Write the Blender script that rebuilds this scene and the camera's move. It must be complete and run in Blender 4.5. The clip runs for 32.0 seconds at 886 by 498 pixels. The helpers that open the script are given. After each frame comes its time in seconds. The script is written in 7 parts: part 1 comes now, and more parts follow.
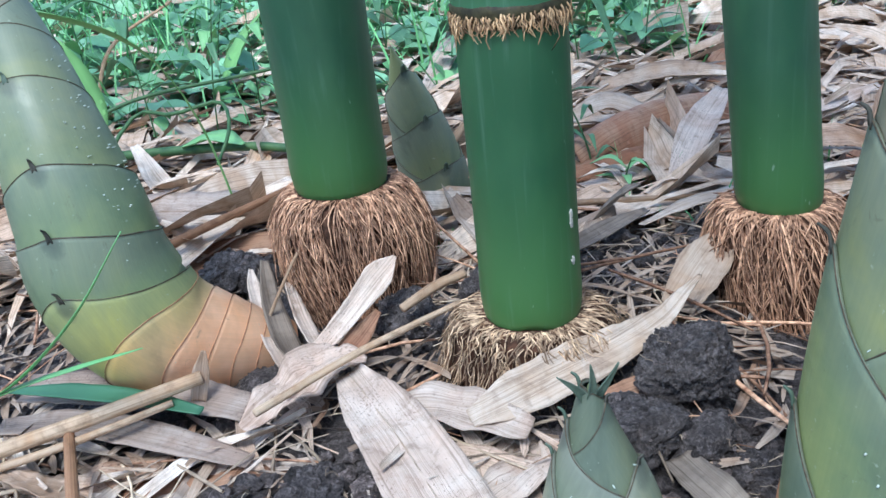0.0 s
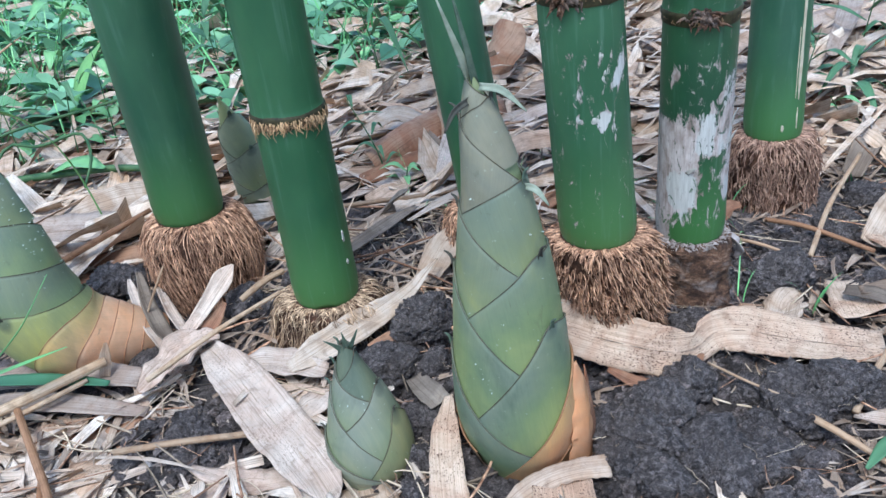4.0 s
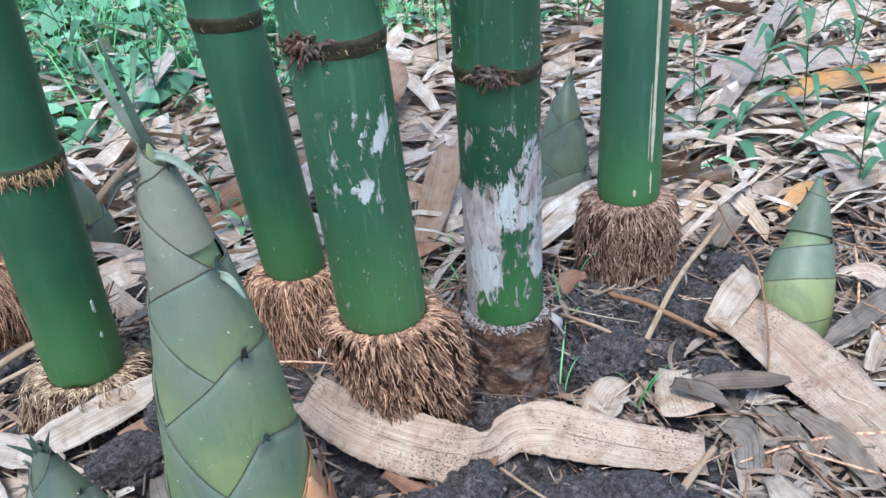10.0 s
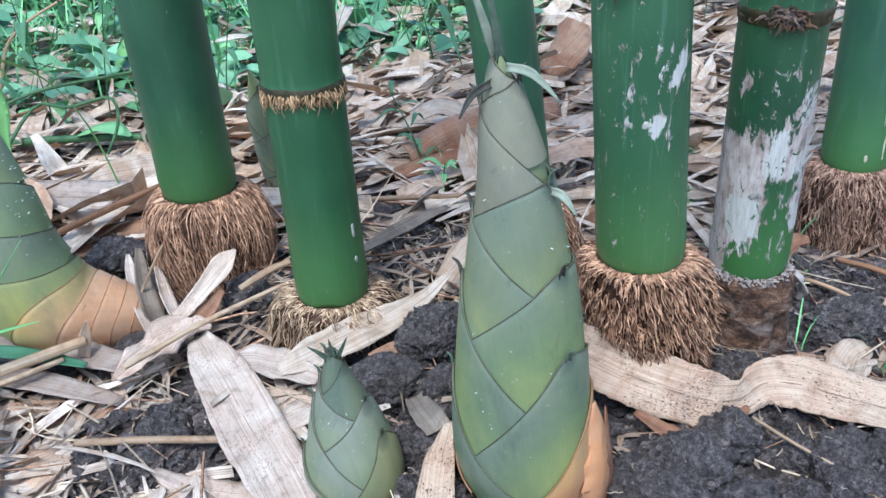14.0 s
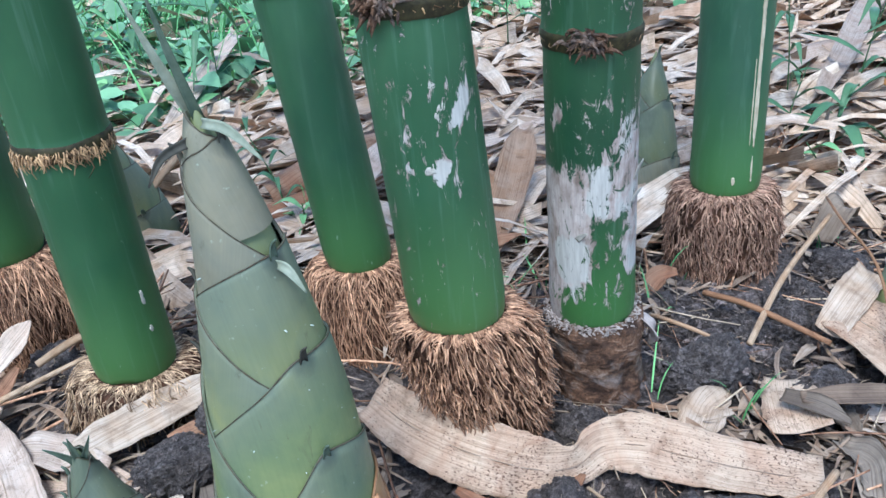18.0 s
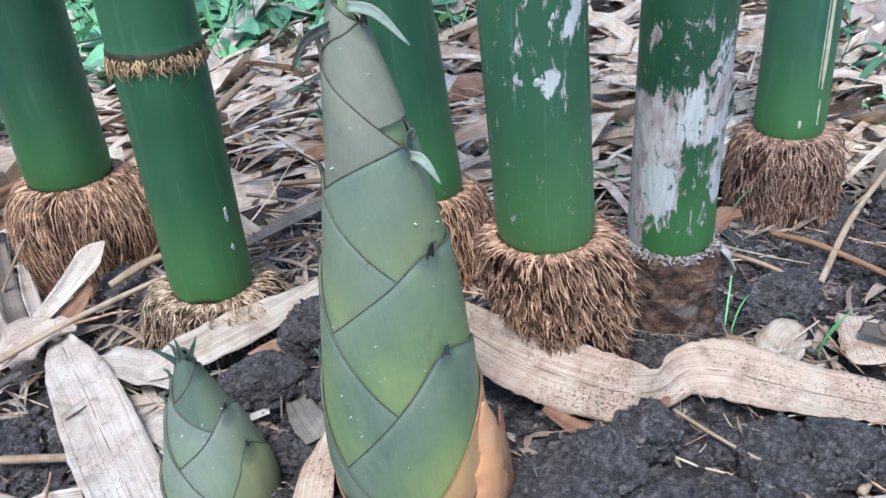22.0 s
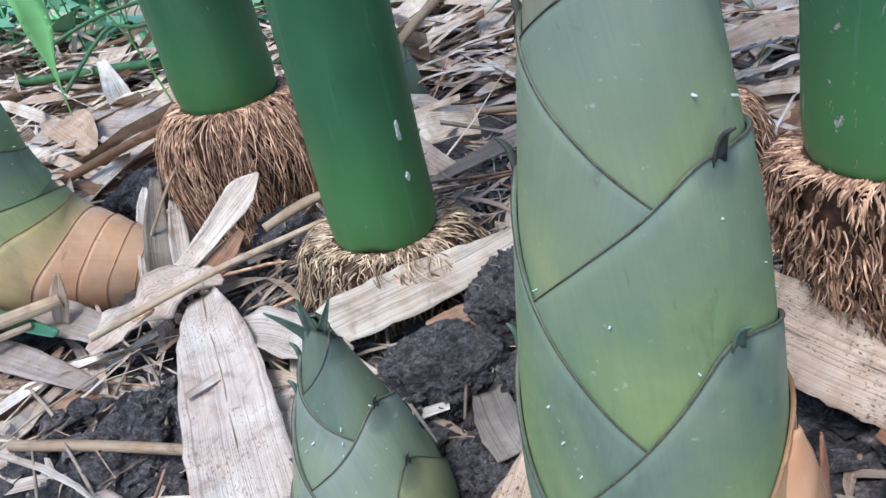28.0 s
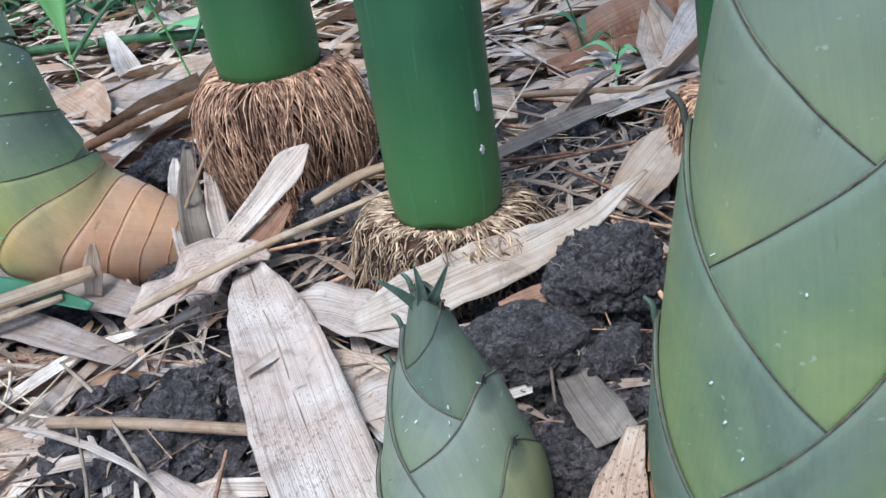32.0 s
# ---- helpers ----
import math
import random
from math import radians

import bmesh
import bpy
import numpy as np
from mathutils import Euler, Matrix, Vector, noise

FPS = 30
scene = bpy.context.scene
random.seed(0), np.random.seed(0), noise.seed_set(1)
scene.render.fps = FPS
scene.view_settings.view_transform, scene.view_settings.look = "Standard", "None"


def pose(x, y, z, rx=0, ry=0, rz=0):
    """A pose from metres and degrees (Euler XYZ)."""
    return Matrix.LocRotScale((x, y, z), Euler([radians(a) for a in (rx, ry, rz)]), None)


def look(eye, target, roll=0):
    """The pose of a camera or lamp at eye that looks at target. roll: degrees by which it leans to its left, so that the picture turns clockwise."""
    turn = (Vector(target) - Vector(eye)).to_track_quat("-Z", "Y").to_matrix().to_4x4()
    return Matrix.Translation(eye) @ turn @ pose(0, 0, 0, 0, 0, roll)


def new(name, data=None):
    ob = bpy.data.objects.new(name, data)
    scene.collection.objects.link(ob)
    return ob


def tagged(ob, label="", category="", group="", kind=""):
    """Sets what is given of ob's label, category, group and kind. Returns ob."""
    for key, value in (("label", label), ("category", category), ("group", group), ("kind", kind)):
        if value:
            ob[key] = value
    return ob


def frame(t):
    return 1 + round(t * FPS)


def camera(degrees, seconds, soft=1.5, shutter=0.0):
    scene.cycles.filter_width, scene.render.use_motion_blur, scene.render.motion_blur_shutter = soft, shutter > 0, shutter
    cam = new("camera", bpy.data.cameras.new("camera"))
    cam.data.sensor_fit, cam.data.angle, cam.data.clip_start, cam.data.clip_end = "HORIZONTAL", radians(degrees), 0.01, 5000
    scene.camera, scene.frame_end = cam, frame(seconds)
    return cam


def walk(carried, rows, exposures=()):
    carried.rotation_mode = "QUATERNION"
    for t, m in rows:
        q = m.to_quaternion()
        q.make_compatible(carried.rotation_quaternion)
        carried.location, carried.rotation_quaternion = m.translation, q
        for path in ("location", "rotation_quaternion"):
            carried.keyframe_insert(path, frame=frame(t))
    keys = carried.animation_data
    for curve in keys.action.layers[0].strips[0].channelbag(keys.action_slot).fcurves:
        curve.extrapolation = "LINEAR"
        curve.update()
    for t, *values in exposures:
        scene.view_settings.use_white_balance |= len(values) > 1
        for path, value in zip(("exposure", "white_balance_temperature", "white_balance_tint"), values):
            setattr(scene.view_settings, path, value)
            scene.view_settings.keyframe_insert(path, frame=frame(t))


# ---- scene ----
cam = camera(55.0, 32.0)
PATH = [
    (0, (-0.175, -0.373, 0.419), (-0.288, 1.437, -0.425), -6.2),
    (0.5, (-0.174, -0.44, 0.441), (-0.25, 1.373, -0.4), -6.7),
    (1, (-0.163, -0.461, 0.46), (-0.196, 1.36, -0.367), -7.6),
    (1.5, (-0.16, -0.475, 0.473), (-0.163, 1.353, -0.338), -8.3),
    (2, (-0.141, -0.51, 0.504), (-0.044, 1.309, -0.322), -7.7),
    (2.5, (-0.114, -0.569, 0.543), (0.073, 1.219, -0.333), -6.8),
    (4.5, (-0.095, -0.688, 0.64), (0.094, 1.03, -0.366), -6.6),
    (5, (-0.093, -0.696, 0.635), (0.075, 1.021, -0.376), -6.5),
    (5.5, (-0.109, -0.701, 0.625), (0.028, 1.003, -0.412), -6.8),
    (6, (-0.113, -0.69, 0.629), (0.009, 1.007, -0.422), -6.8),
    (6.5, (-0.103, -0.657, 0.619), (0.005, 1.042, -0.431), -6.3),
    (7, (-0.097, -0.63, 0.611), (-0.003, 1.078, -0.426), -6.4),
    (7.5, (-0.085, -0.625, 0.613), (-0.004, 1.083, -0.424), -5.8),
    (8, (-0.034, -0.63, 0.627), (0.032, 1.086, -0.397), -5.4),
    (8.5, (0.009, -0.634, 0.633), (0.07, 1.109, -0.344), -5.4),
    (9, (0.047, -0.628, 0.635), (0.096, 1.138, -0.303), -5.6),
    (9.5, (0.083, -0.6, 0.616), (0.233, 1.159, -0.323), -4.3),
    (10, (0.127, -0.577, 0.601), (0.39, 1.166, -0.343), -3.6),
    (10.5, (0.153, -0.556, 0.587), (0.489, 1.172, -0.362), -3.4),
    (11, (0.125, -0.558, 0.59), (0.417, 1.177, -0.363), -4.0),
    (11.5, (0.108, -0.557, 0.582), (0.377, 1.178, -0.375), -4.2),
    (12, (0.093, -0.554, 0.585), (0.339, 1.185, -0.372), -4.1),
    (12.5, (0.068, -0.565, 0.58), (0.3, 1.177, -0.374), -3.9),
    (13, (0.028, -0.573, 0.578), (0.234, 1.168, -0.385), -3.3),
    (13.5, (-0.005, -0.577, 0.573), (0.136, 1.165, -0.399), -3.2),
    (14, (-0.049, -0.584, 0.576), (0.012, 1.162, -0.398), -3.0),
    (14.5, (-0.086, -0.591, 0.579), (-0.081, 1.154, -0.398), -2.7),
    (16.5, (-0.02, -0.588, 0.591), (0.009, 1.174, -0.355), -1.8),
    (17, (0.013, -0.578, 0.585), (0.055, 1.191, -0.346), -2.9),
    (17.5, (0.057, -0.545, 0.575), (0.136, 1.223, -0.356), -4.0),
    (18, (0.118, -0.497, 0.557), (0.243, 1.259, -0.391), -5.0),
    (18.5, (0.173, -0.452, 0.526), (0.369, 1.287, -0.441), -5.5),
    (19, (0.201, -0.436, 0.513), (0.445, 1.29, -0.466), -5.3),
    (19.5, (0.198, -0.443, 0.517), (0.434, 1.285, -0.462), -5.8),
    (20, (0.177, -0.453, 0.527), (0.387, 1.276, -0.457), -6.0),
    (20.5, (0.163, -0.456, 0.53), (0.352, 1.278, -0.449), -6.0),
    (21, (0.129, -0.465, 0.533), (0.3, 1.272, -0.443), -5.7),
    (21.5, (0.079, -0.486, 0.532), (0.236, 1.25, -0.448), -4.6),
    (22, (0.029, -0.512, 0.517), (0.163, 1.22, -0.475), -3.5),
    (22.5, (0.004, -0.523, 0.497), (0.089, 1.191, -0.531), -3.0),
    (23, (-0.002, -0.519, 0.498), (0.04, 1.18, -0.556), -3.3),
    (23.5, (-0.043, -0.519, 0.522), (-0.071, 1.188, -0.521), -3.5),
    (24, (-0.088, -0.533, 0.54), (-0.182, 1.184, -0.482), -3.1),
    (24.5, (-0.101, -0.537, 0.553), (-0.214, 1.192, -0.445), -2.8),
    (25, (-0.088, -0.529, 0.557), (-0.206, 1.211, -0.421), -2.9),
    (25.5, (-0.066, -0.485, 0.518), (-0.179, 1.254, -0.463), -4.1),
    (26, (-0.022, -0.392, 0.456), (-0.216, 1.345, -0.515), -6.5),
    (26.5, (0.022, -0.325, 0.385), (-0.292, 1.392, -0.591), -8.8),
    (28.5, (0.015, -0.312, 0.378), (-0.372, 1.371, -0.63), -11.3),
    (29, (0.0, -0.327, 0.375), (-0.353, 1.363, -0.633), -10.1),
    (29.5, (-0.019, -0.335, 0.373), (-0.359, 1.358, -0.635), -9.7),
    (30, (-0.03, -0.32, 0.37), (-0.364, 1.372, -0.643), -9.4),
    (30.5, (-0.038, -0.312, 0.361), (-0.359, 1.378, -0.659), -9.0),
    (31, (-0.042, -0.303, 0.359), (-0.359, 1.387, -0.663), -8.7),
    (31.5, (-0.048, -0.304, 0.363), (-0.36, 1.389, -0.655), -8.6),
    (32, (-0.059, -0.306, 0.363), (-0.358, 1.39, -0.654), -8.0),
]
walk(cam, [(t, look(eye, target, roll)) for t, eye, target, roll in PATH], [(0.0, 1.25, 5600, 4), (5.5, 1.19, 5600, 4), (9.0, 1.26, 5600, 4), (13.0, 1.31, 5600, 4), (17.0, 1.30, 5600, 4), (20.0, 1.26, 5600, 4), (22.3, 1.34, 5600, 4), (24.5, 1.25, 5600, 4), (29.0, 1.24, 5600, 4), (32.0, 1.17, 5600, 4)])

# ---- light: open overcast sky over the clump, weak wide sun ----
world = bpy.data.worlds.new("sky")
scene.world = world
world.use_nodes = True
wn = world.node_tree.nodes
sky = wn.new("ShaderNodeTexSky")
sky.sky_type = "NISHITA"
sky.sun_disc = False
sky.sun_elevation, sky.sun_rotation = radians(62), radians(200)
sky.air_density, sky.dust_density = 1.0, 1.0
world.node_tree.links.new(sky.outputs[0], wn["Background"].inputs[0])
wn["Background"].inputs[1].default_value = 0.115
sun = new("sun", bpy.data.lights.new("sun", "SUN"))
sun.data.energy, sun.data.angle, sun.data.color = 1.5, radians(22), (1.0, 0.98, 0.96)
sun.rotation_euler = (radians(28), radians(0), radians(-20))

# ---- materials ----


def mat(name, rough=0.6, spec=0.4):
    m = bpy.data.materials.new(name)
    m.use_nodes = True
    b = m.node_tree.nodes["Principled BSDF"]
    b.inputs["Roughness"].default_value = rough
    b.inputs["Specular IOR Level"].default_value = spec
    return m, m.node_tree.nodes, m.node_tree.links, b


def coords(n, l, kind="Object", scale=(1, 1, 1)):
    tc, mp = n.new("ShaderNodeTexCoord"), n.new("ShaderNodeMapping")
    mp.inputs["Scale"].default_value = scale
    l.new(tc.outputs[kind], mp.inputs[0])
    return mp.outputs[0]


def tex(n, l, co, scale, detail=4, rough=0.55, distort=0.0):
    t = n.new("ShaderNodeTexNoise")
    t.inputs["Scale"].default_value, t.inputs["Detail"].default_value = scale, detail
    t.inputs["Roughness"].default_value, t.inputs["Distortion"].default_value = rough, distort
    l.new(co, t.inputs["Vector"])
    return t.outputs[0]


def ramp(n, l, fac, stops):
    r = n.new("ShaderNodeValToRGB")
    e = r.color_ramp.elements
    while len(e) < len(stops):
        e.new(0.5)
    for el, (p, c) in zip(e, stops):
        el.position, el.color = p, (*c, 1) if len(c) == 3 else c
    l.new(fac, r.inputs[0])
    return r.outputs[0]


def mix(n, l, fac, a, b, mode="MIX"):
    m = n.new("ShaderNodeMix")
    m.data_type, m.blend_type = "RGBA", mode
    for sock, v in ((m.inputs[0], fac), (m.inputs[6], a), (m.inputs[7], b)):
        if isinstance(v, (int, float)):
            sock.default_value = v
        elif isinstance(v, tuple):
            sock.default_value = (*v, 1)
        else:
            l.new(v, sock)
    return m.outputs[2]


def math_node(n, l, op, a, b=0.0):
    m = n.new("ShaderNodeMath")
    m.operation = op
    for sock, v in zip(m.inputs, (a, b)):
        if isinstance(v, (int, float)):
            sock.default_value = v
        else:
            l.new(v, sock)
    return m.outputs[0]


def bump(n, l, b, height, strength=0.5, dist=0.002):
    bp = n.new("ShaderNodeBump")
    bp.inputs["Strength"].default_value, bp.inputs["Distance"].default_value = strength, dist
    l.new(height, bp.inputs["Height"])
    l.new(bp.outputs[0], b.inputs["Normal"])


def chance(n, island):
    return n.new("ShaderNodeNewGeometry").outputs["Random Per Island"] if island else n.new("ShaderNodeObjectInfo").outputs["Random"]


def soil_mat(name="soil", wet=0.0, island=False):
    m, n, l, b = mat(name, 0.72 - wet, 0.35)
    co = coords(n, l)
    big, fine, mid = tex(n, l, co, 14, 5), tex(n, l, co, 520, 5, 0.7), tex(n, l, co, 130, 8, 0.75, 0.3)
    c = ramp(n, l, mid, [(0.34, (0.026, 0.0215, 0.0210)), (0.48, (0.096, 0.081, 0.079)), (0.63, (0.260, 0.226, 0.220))])
    c = mix(n, l, ramp(n, l, big, [(0.42, (0, 0, 0)), (0.68, (0.6, 0.6, 0.6))]), c, (0.150, 0.127, 0.119), "MIX")
    c = mix(n, l, 0.8, c, ramp(n, l, fine, [(0.3, (0.35, 0.35, 0.35)), (0.7, (1.7, 1.68, 1.65))]), "MULTIPLY")
    if island:
        c = mix(n, l, 1.0, c, ramp(n, l, chance(n, True), [(0.0, (0.45, 0.44, 0.43)), (0.55, (1.0, 0.97, 0.95)), (0.85, (1.5, 1.45, 1.42)), (1.0, (2.3, 2.2, 2.15))]), "MULTIPLY")
    l.new(c, b.inputs["Base Color"])
    bump(n, l, b, math_node(n, l, "ADD", fine, math_node(n, l, "MULTIPLY", mid, 2.0)), 1.0, 0.004)
    return m


def dry_mat(name, pale, brown, dark, island=False, speck=0.0, rough=0.62):
    """Dead sheath: long fibres along the strip, blotches, mildew specks."""
    m, n, l, b = mat(name, rough, 0.3)
    uv = coords(n, l, "UV")
    fib_co = coords(n, l, "UV", (95, 7, 1))
    fib, fib2 = tex(n, l, fib_co, 1.0, 5, 0.6), tex(n, l, coords(n, l, "UV", (190, 9, 1)), 1.0, 3)
    blot = tex(n, l, coords(n, l, "UV", (2.0, 26, 1)), 1.0, 4, 0.6, 0.6)
    rnd = chance(n, island)
    c = mix(n, l, ramp(n, l, blot, [(0.36, (0, 0, 0)), (0.62, (1, 1, 1))]), pale, brown)
    c = mix(n, l, ramp(n, l, fib, [(0.30, (0.8, 0.8, 0.8)), (0.50, (0, 0, 0))]), c, dark)
    vein = tex(n, l, coords(n, l, "UV", (30, 2.5, 1)), 1.0, 3, 0.5, 0.15)
    c = mix(n, l, 0.55, c, ramp(n, l, vein, [(0.44, (1, 1, 1)), (0.49, (0.66, 0.62, 0.58)), (0.54, (1, 1, 1))]), "MULTIPLY")
    wear = tex(n, l, coords(n, l, "UV", (5.5, 50, 1)), 1.0, 6, 0.7, 0.4)
    c = mix(n, l, 0.8, c, ramp(n, l, wear, [(0.32, (0.55, 0.50, 0.46)), (0.46, (0.95, 0.94, 0.93)), (0.65, (1.08, 1.07, 1.06))]), "MULTIPLY")
    hue = ramp(n, l, rnd, [(0.0, (0.48, 0.43, 0.40)), (0.2, (0.88, 0.81, 0.75)), (0.45, (1.10, 1.08, 1.06)), (0.62, (0.97, 0.84, 0.72)), (0.8, (1.12, 1.10, 1.08)), (1.0, (0.76, 0.58, 0.46))])
    c = mix(n, l, 1.0 if island else 0.85, c, hue, "MULTIPLY")
    if speck:
        sp = tex(n, l, coords(n, l, "UV", (60, 330, 1)), 1.0, 3, 0.6, 0.3)
        zone = tex(n, l, coords(n, l, "UV", (2.2, 18, 1)), 1.0, 3)
        q = math_node(n, l, "ADD", sp, math_node(n, l, "MULTIPLY", zone, 0.42))
        c = mix(n, l, ramp(n, l, q, [(0.832 - 0.038 * speck, (0, 0, 0)), (0.885, (min(0.95, 0.25 + 0.7 * speck),) * 3)]), c, (0.095, 0.048, 0.032))
        stain = tex(n, l, coords(n, l, "UV", (1.6, 17, 1)), 1.0, 5, 0.65, 1.0)
        c = mix(n, l, math_node(n, l, "MULTIPLY", ramp(n, l, stain, [(0.555, (0, 0, 0)), (0.70, (0.8, 0.8, 0.8))]), min(1.0, speck)), c, (0.27, 0.135, 0.075))
    l.new(c, b.inputs["Base Color"])
    bump(n, l, b, math_node(n, l, "ADD", fib, fib2), 0.55, 0.0015)
    return m


def culm_mat(name, dark, light, foot, bloom=0.25, facing=0.0, r=0.043, patches=()):
    """Culm skin. patches: (u0, u1, z0, z1, slant, strength, whiteness) where the skin has flaked; u runs across the side that faces that way."""
    m, n, l, b = mat(name, 0.38, 0.45)
    co = coords(n, l)
    sep = n.new("ShaderNodeSeparateXYZ")
    l.new(co, sep.inputs[0])
    streak = tex(n, l, coords(n, l, "Object", (120, 120, 5)), 1.0, 4, 0.6)
    cloud = tex(n, l, coords(n, l, "Object", (14, 14, 7)), 1.0, 4, 0.6)
    c = mix(n, l, ramp(n, l, cloud, [(0.38, (0, 0, 0)), (0.66, (1, 1, 1))]), dark, light)
    c = mix(n, l, ramp(n, l, sep.outputs[2], [(0.0, (1, 1, 1)), (0.035, (0.75, 0.75, 0.75)), (0.13, (0, 0, 0))]), c, foot)
    c = mix(n, l, math_node(n, l, "MULTIPLY", ramp(n, l, streak, [(0.55, (0, 0, 0)), (0.75, (1, 1, 1))]), bloom), c, (0.22, 0.34, 0.27))
    speck = tex(n, l, coords(n, l, "Object", (160, 160, 60)), 1.0, 2)
    c = mix(n, l, ramp(n, l, speck, [(0.74, (0, 0, 0)), (0.78, (0.55, 0.55, 0.55))]), c, (0.30, 0.40, 0.32))
    rough = ramp(n, l, cloud, [(0.3, (0.36, 0.36, 0.36)), (0.7, (0.56, 0.56, 0.56))])
    height = streak
    if patches:
        a = radians(facing + 90)
        u = math_node(n, l, "DIVIDE", math_node(n, l, "ADD", math_node(n, l, "MULTIPLY", sep.outputs[0], math.cos(a)), math_node(n, l, "MULTIPLY", sep.outputs[1], math.sin(a))), r)

        def between(v, lo, hi, soft):
            k = []
            for edge, up in ((lo, 1), (hi, 0)):
                q = n.new("ShaderNodeMapRange")
                q.interpolation_type = "SMOOTHSTEP"
                q.inputs[1].default_value, q.inputs[2].default_value = edge - soft, edge + soft
                q.inputs[3].default_value, q.inputs[4].default_value = (0, 1) if up else (1, 0)
                l.new(v, q.inputs[0])
                k.append(q.outputs[0])
            return math_node(n, l, "MULTIPLY", *k)

        area, white = None, None
        for u0, u1, z0, z1, slant, power, pale in patches:
            uu = math_node(n, l, "SUBTRACT", u, math_node(n, l, "MULTIPLY", math_node(n, l, "SUBTRACT", sep.outputs[2], z0), slant)) if slant else u
            p = math_node(n, l, "MULTIPLY", math_node(n, l, "MULTIPLY", between(uu, u0, u1, 0.14), between(sep.outputs[2], z0, z1, 0.012)), power)
            wp = math_node(n, l, "MULTIPLY", p, pale)
            area = p if area is None else math_node(n, l, "MAXIMUM", area, p)
            white = wp if white is None else math_node(n, l, "MAXIMUM", white, wp)
        torn = tex(n, l, coords(n, l, "Object", (110, 110, 42)), 1.0, 9, 0.78, 0.8)
        edge = math_node(n, l, "ADD", area, math_node(n, l, "MULTIPLY", math_node(n, l, "SUBTRACT", torn, 0.5), 4.4))
        mask = ramp(n, l, edge, [(0.50, (0, 0, 0)), (0.545, (1, 1, 1))])
        rim = ramp(n, l, edge, [(0.47, (0, 0, 0)), (0.50, (1, 1, 1)), (0.53, (0, 0, 0))])
        fleck = tex(n, l, coords(n, l, "Object", (60, 60, 30)), 1.0, 6, 0.65)
        skin = ramp(n, l, fleck, [(0.34, (0.27, 0.205, 0.175)), (0.46, (0.48, 0.40, 0.365)), (0.60, (0.62, 0.555, 0.52))])
        chalk = ramp(n, l, math_node(n, l, "ADD", white, math_node(n, l, "MULTIPLY", math_node(n, l, "SUBTRACT", fleck, 0.5), 1.8)), [(0.42, (0, 0, 0)), (0.56, (1, 1, 1))])
        skin = mix(n, l, chalk, skin, (0.56, 0.55, 0.515))
        fibre = tex(n, l, coords(n, l, "Object", (420, 420, 30)), 1.0, 4)
        skin = mix(n, l, 0.5, skin, ramp(n, l, fibre, [(0.35, (0.62, 0.60, 0.58)), (0.65, (1.12, 1.12, 1.12))]), "MULTIPLY")
        c = mix(n, l, rim, c, (0.06, 0.05, 0.035))
        c = mix(n, l, mask, c, skin)
        rough = mix(n, l, mask, rough, (0.8, 0.8, 0.8))
        height = math_node(n, l, "ADD", math_node(n, l, "MULTIPLY", streak, 0.12), math_node(n, l, "ADD", math_node(n, l, "MULTIPLY", mask, 0.8), math_node(n, l, "MULTIPLY", math_node(n, l, "MULTIPLY", fibre, mask), 0.5)))
    l.new(c, b.inputs["Base Color"])
    l.new(rough, b.inputs["Roughness"])
    bump(n, l, b, height, 0.7 if patches else 0.12, 0.0008 if patches else 0.001)
    return m


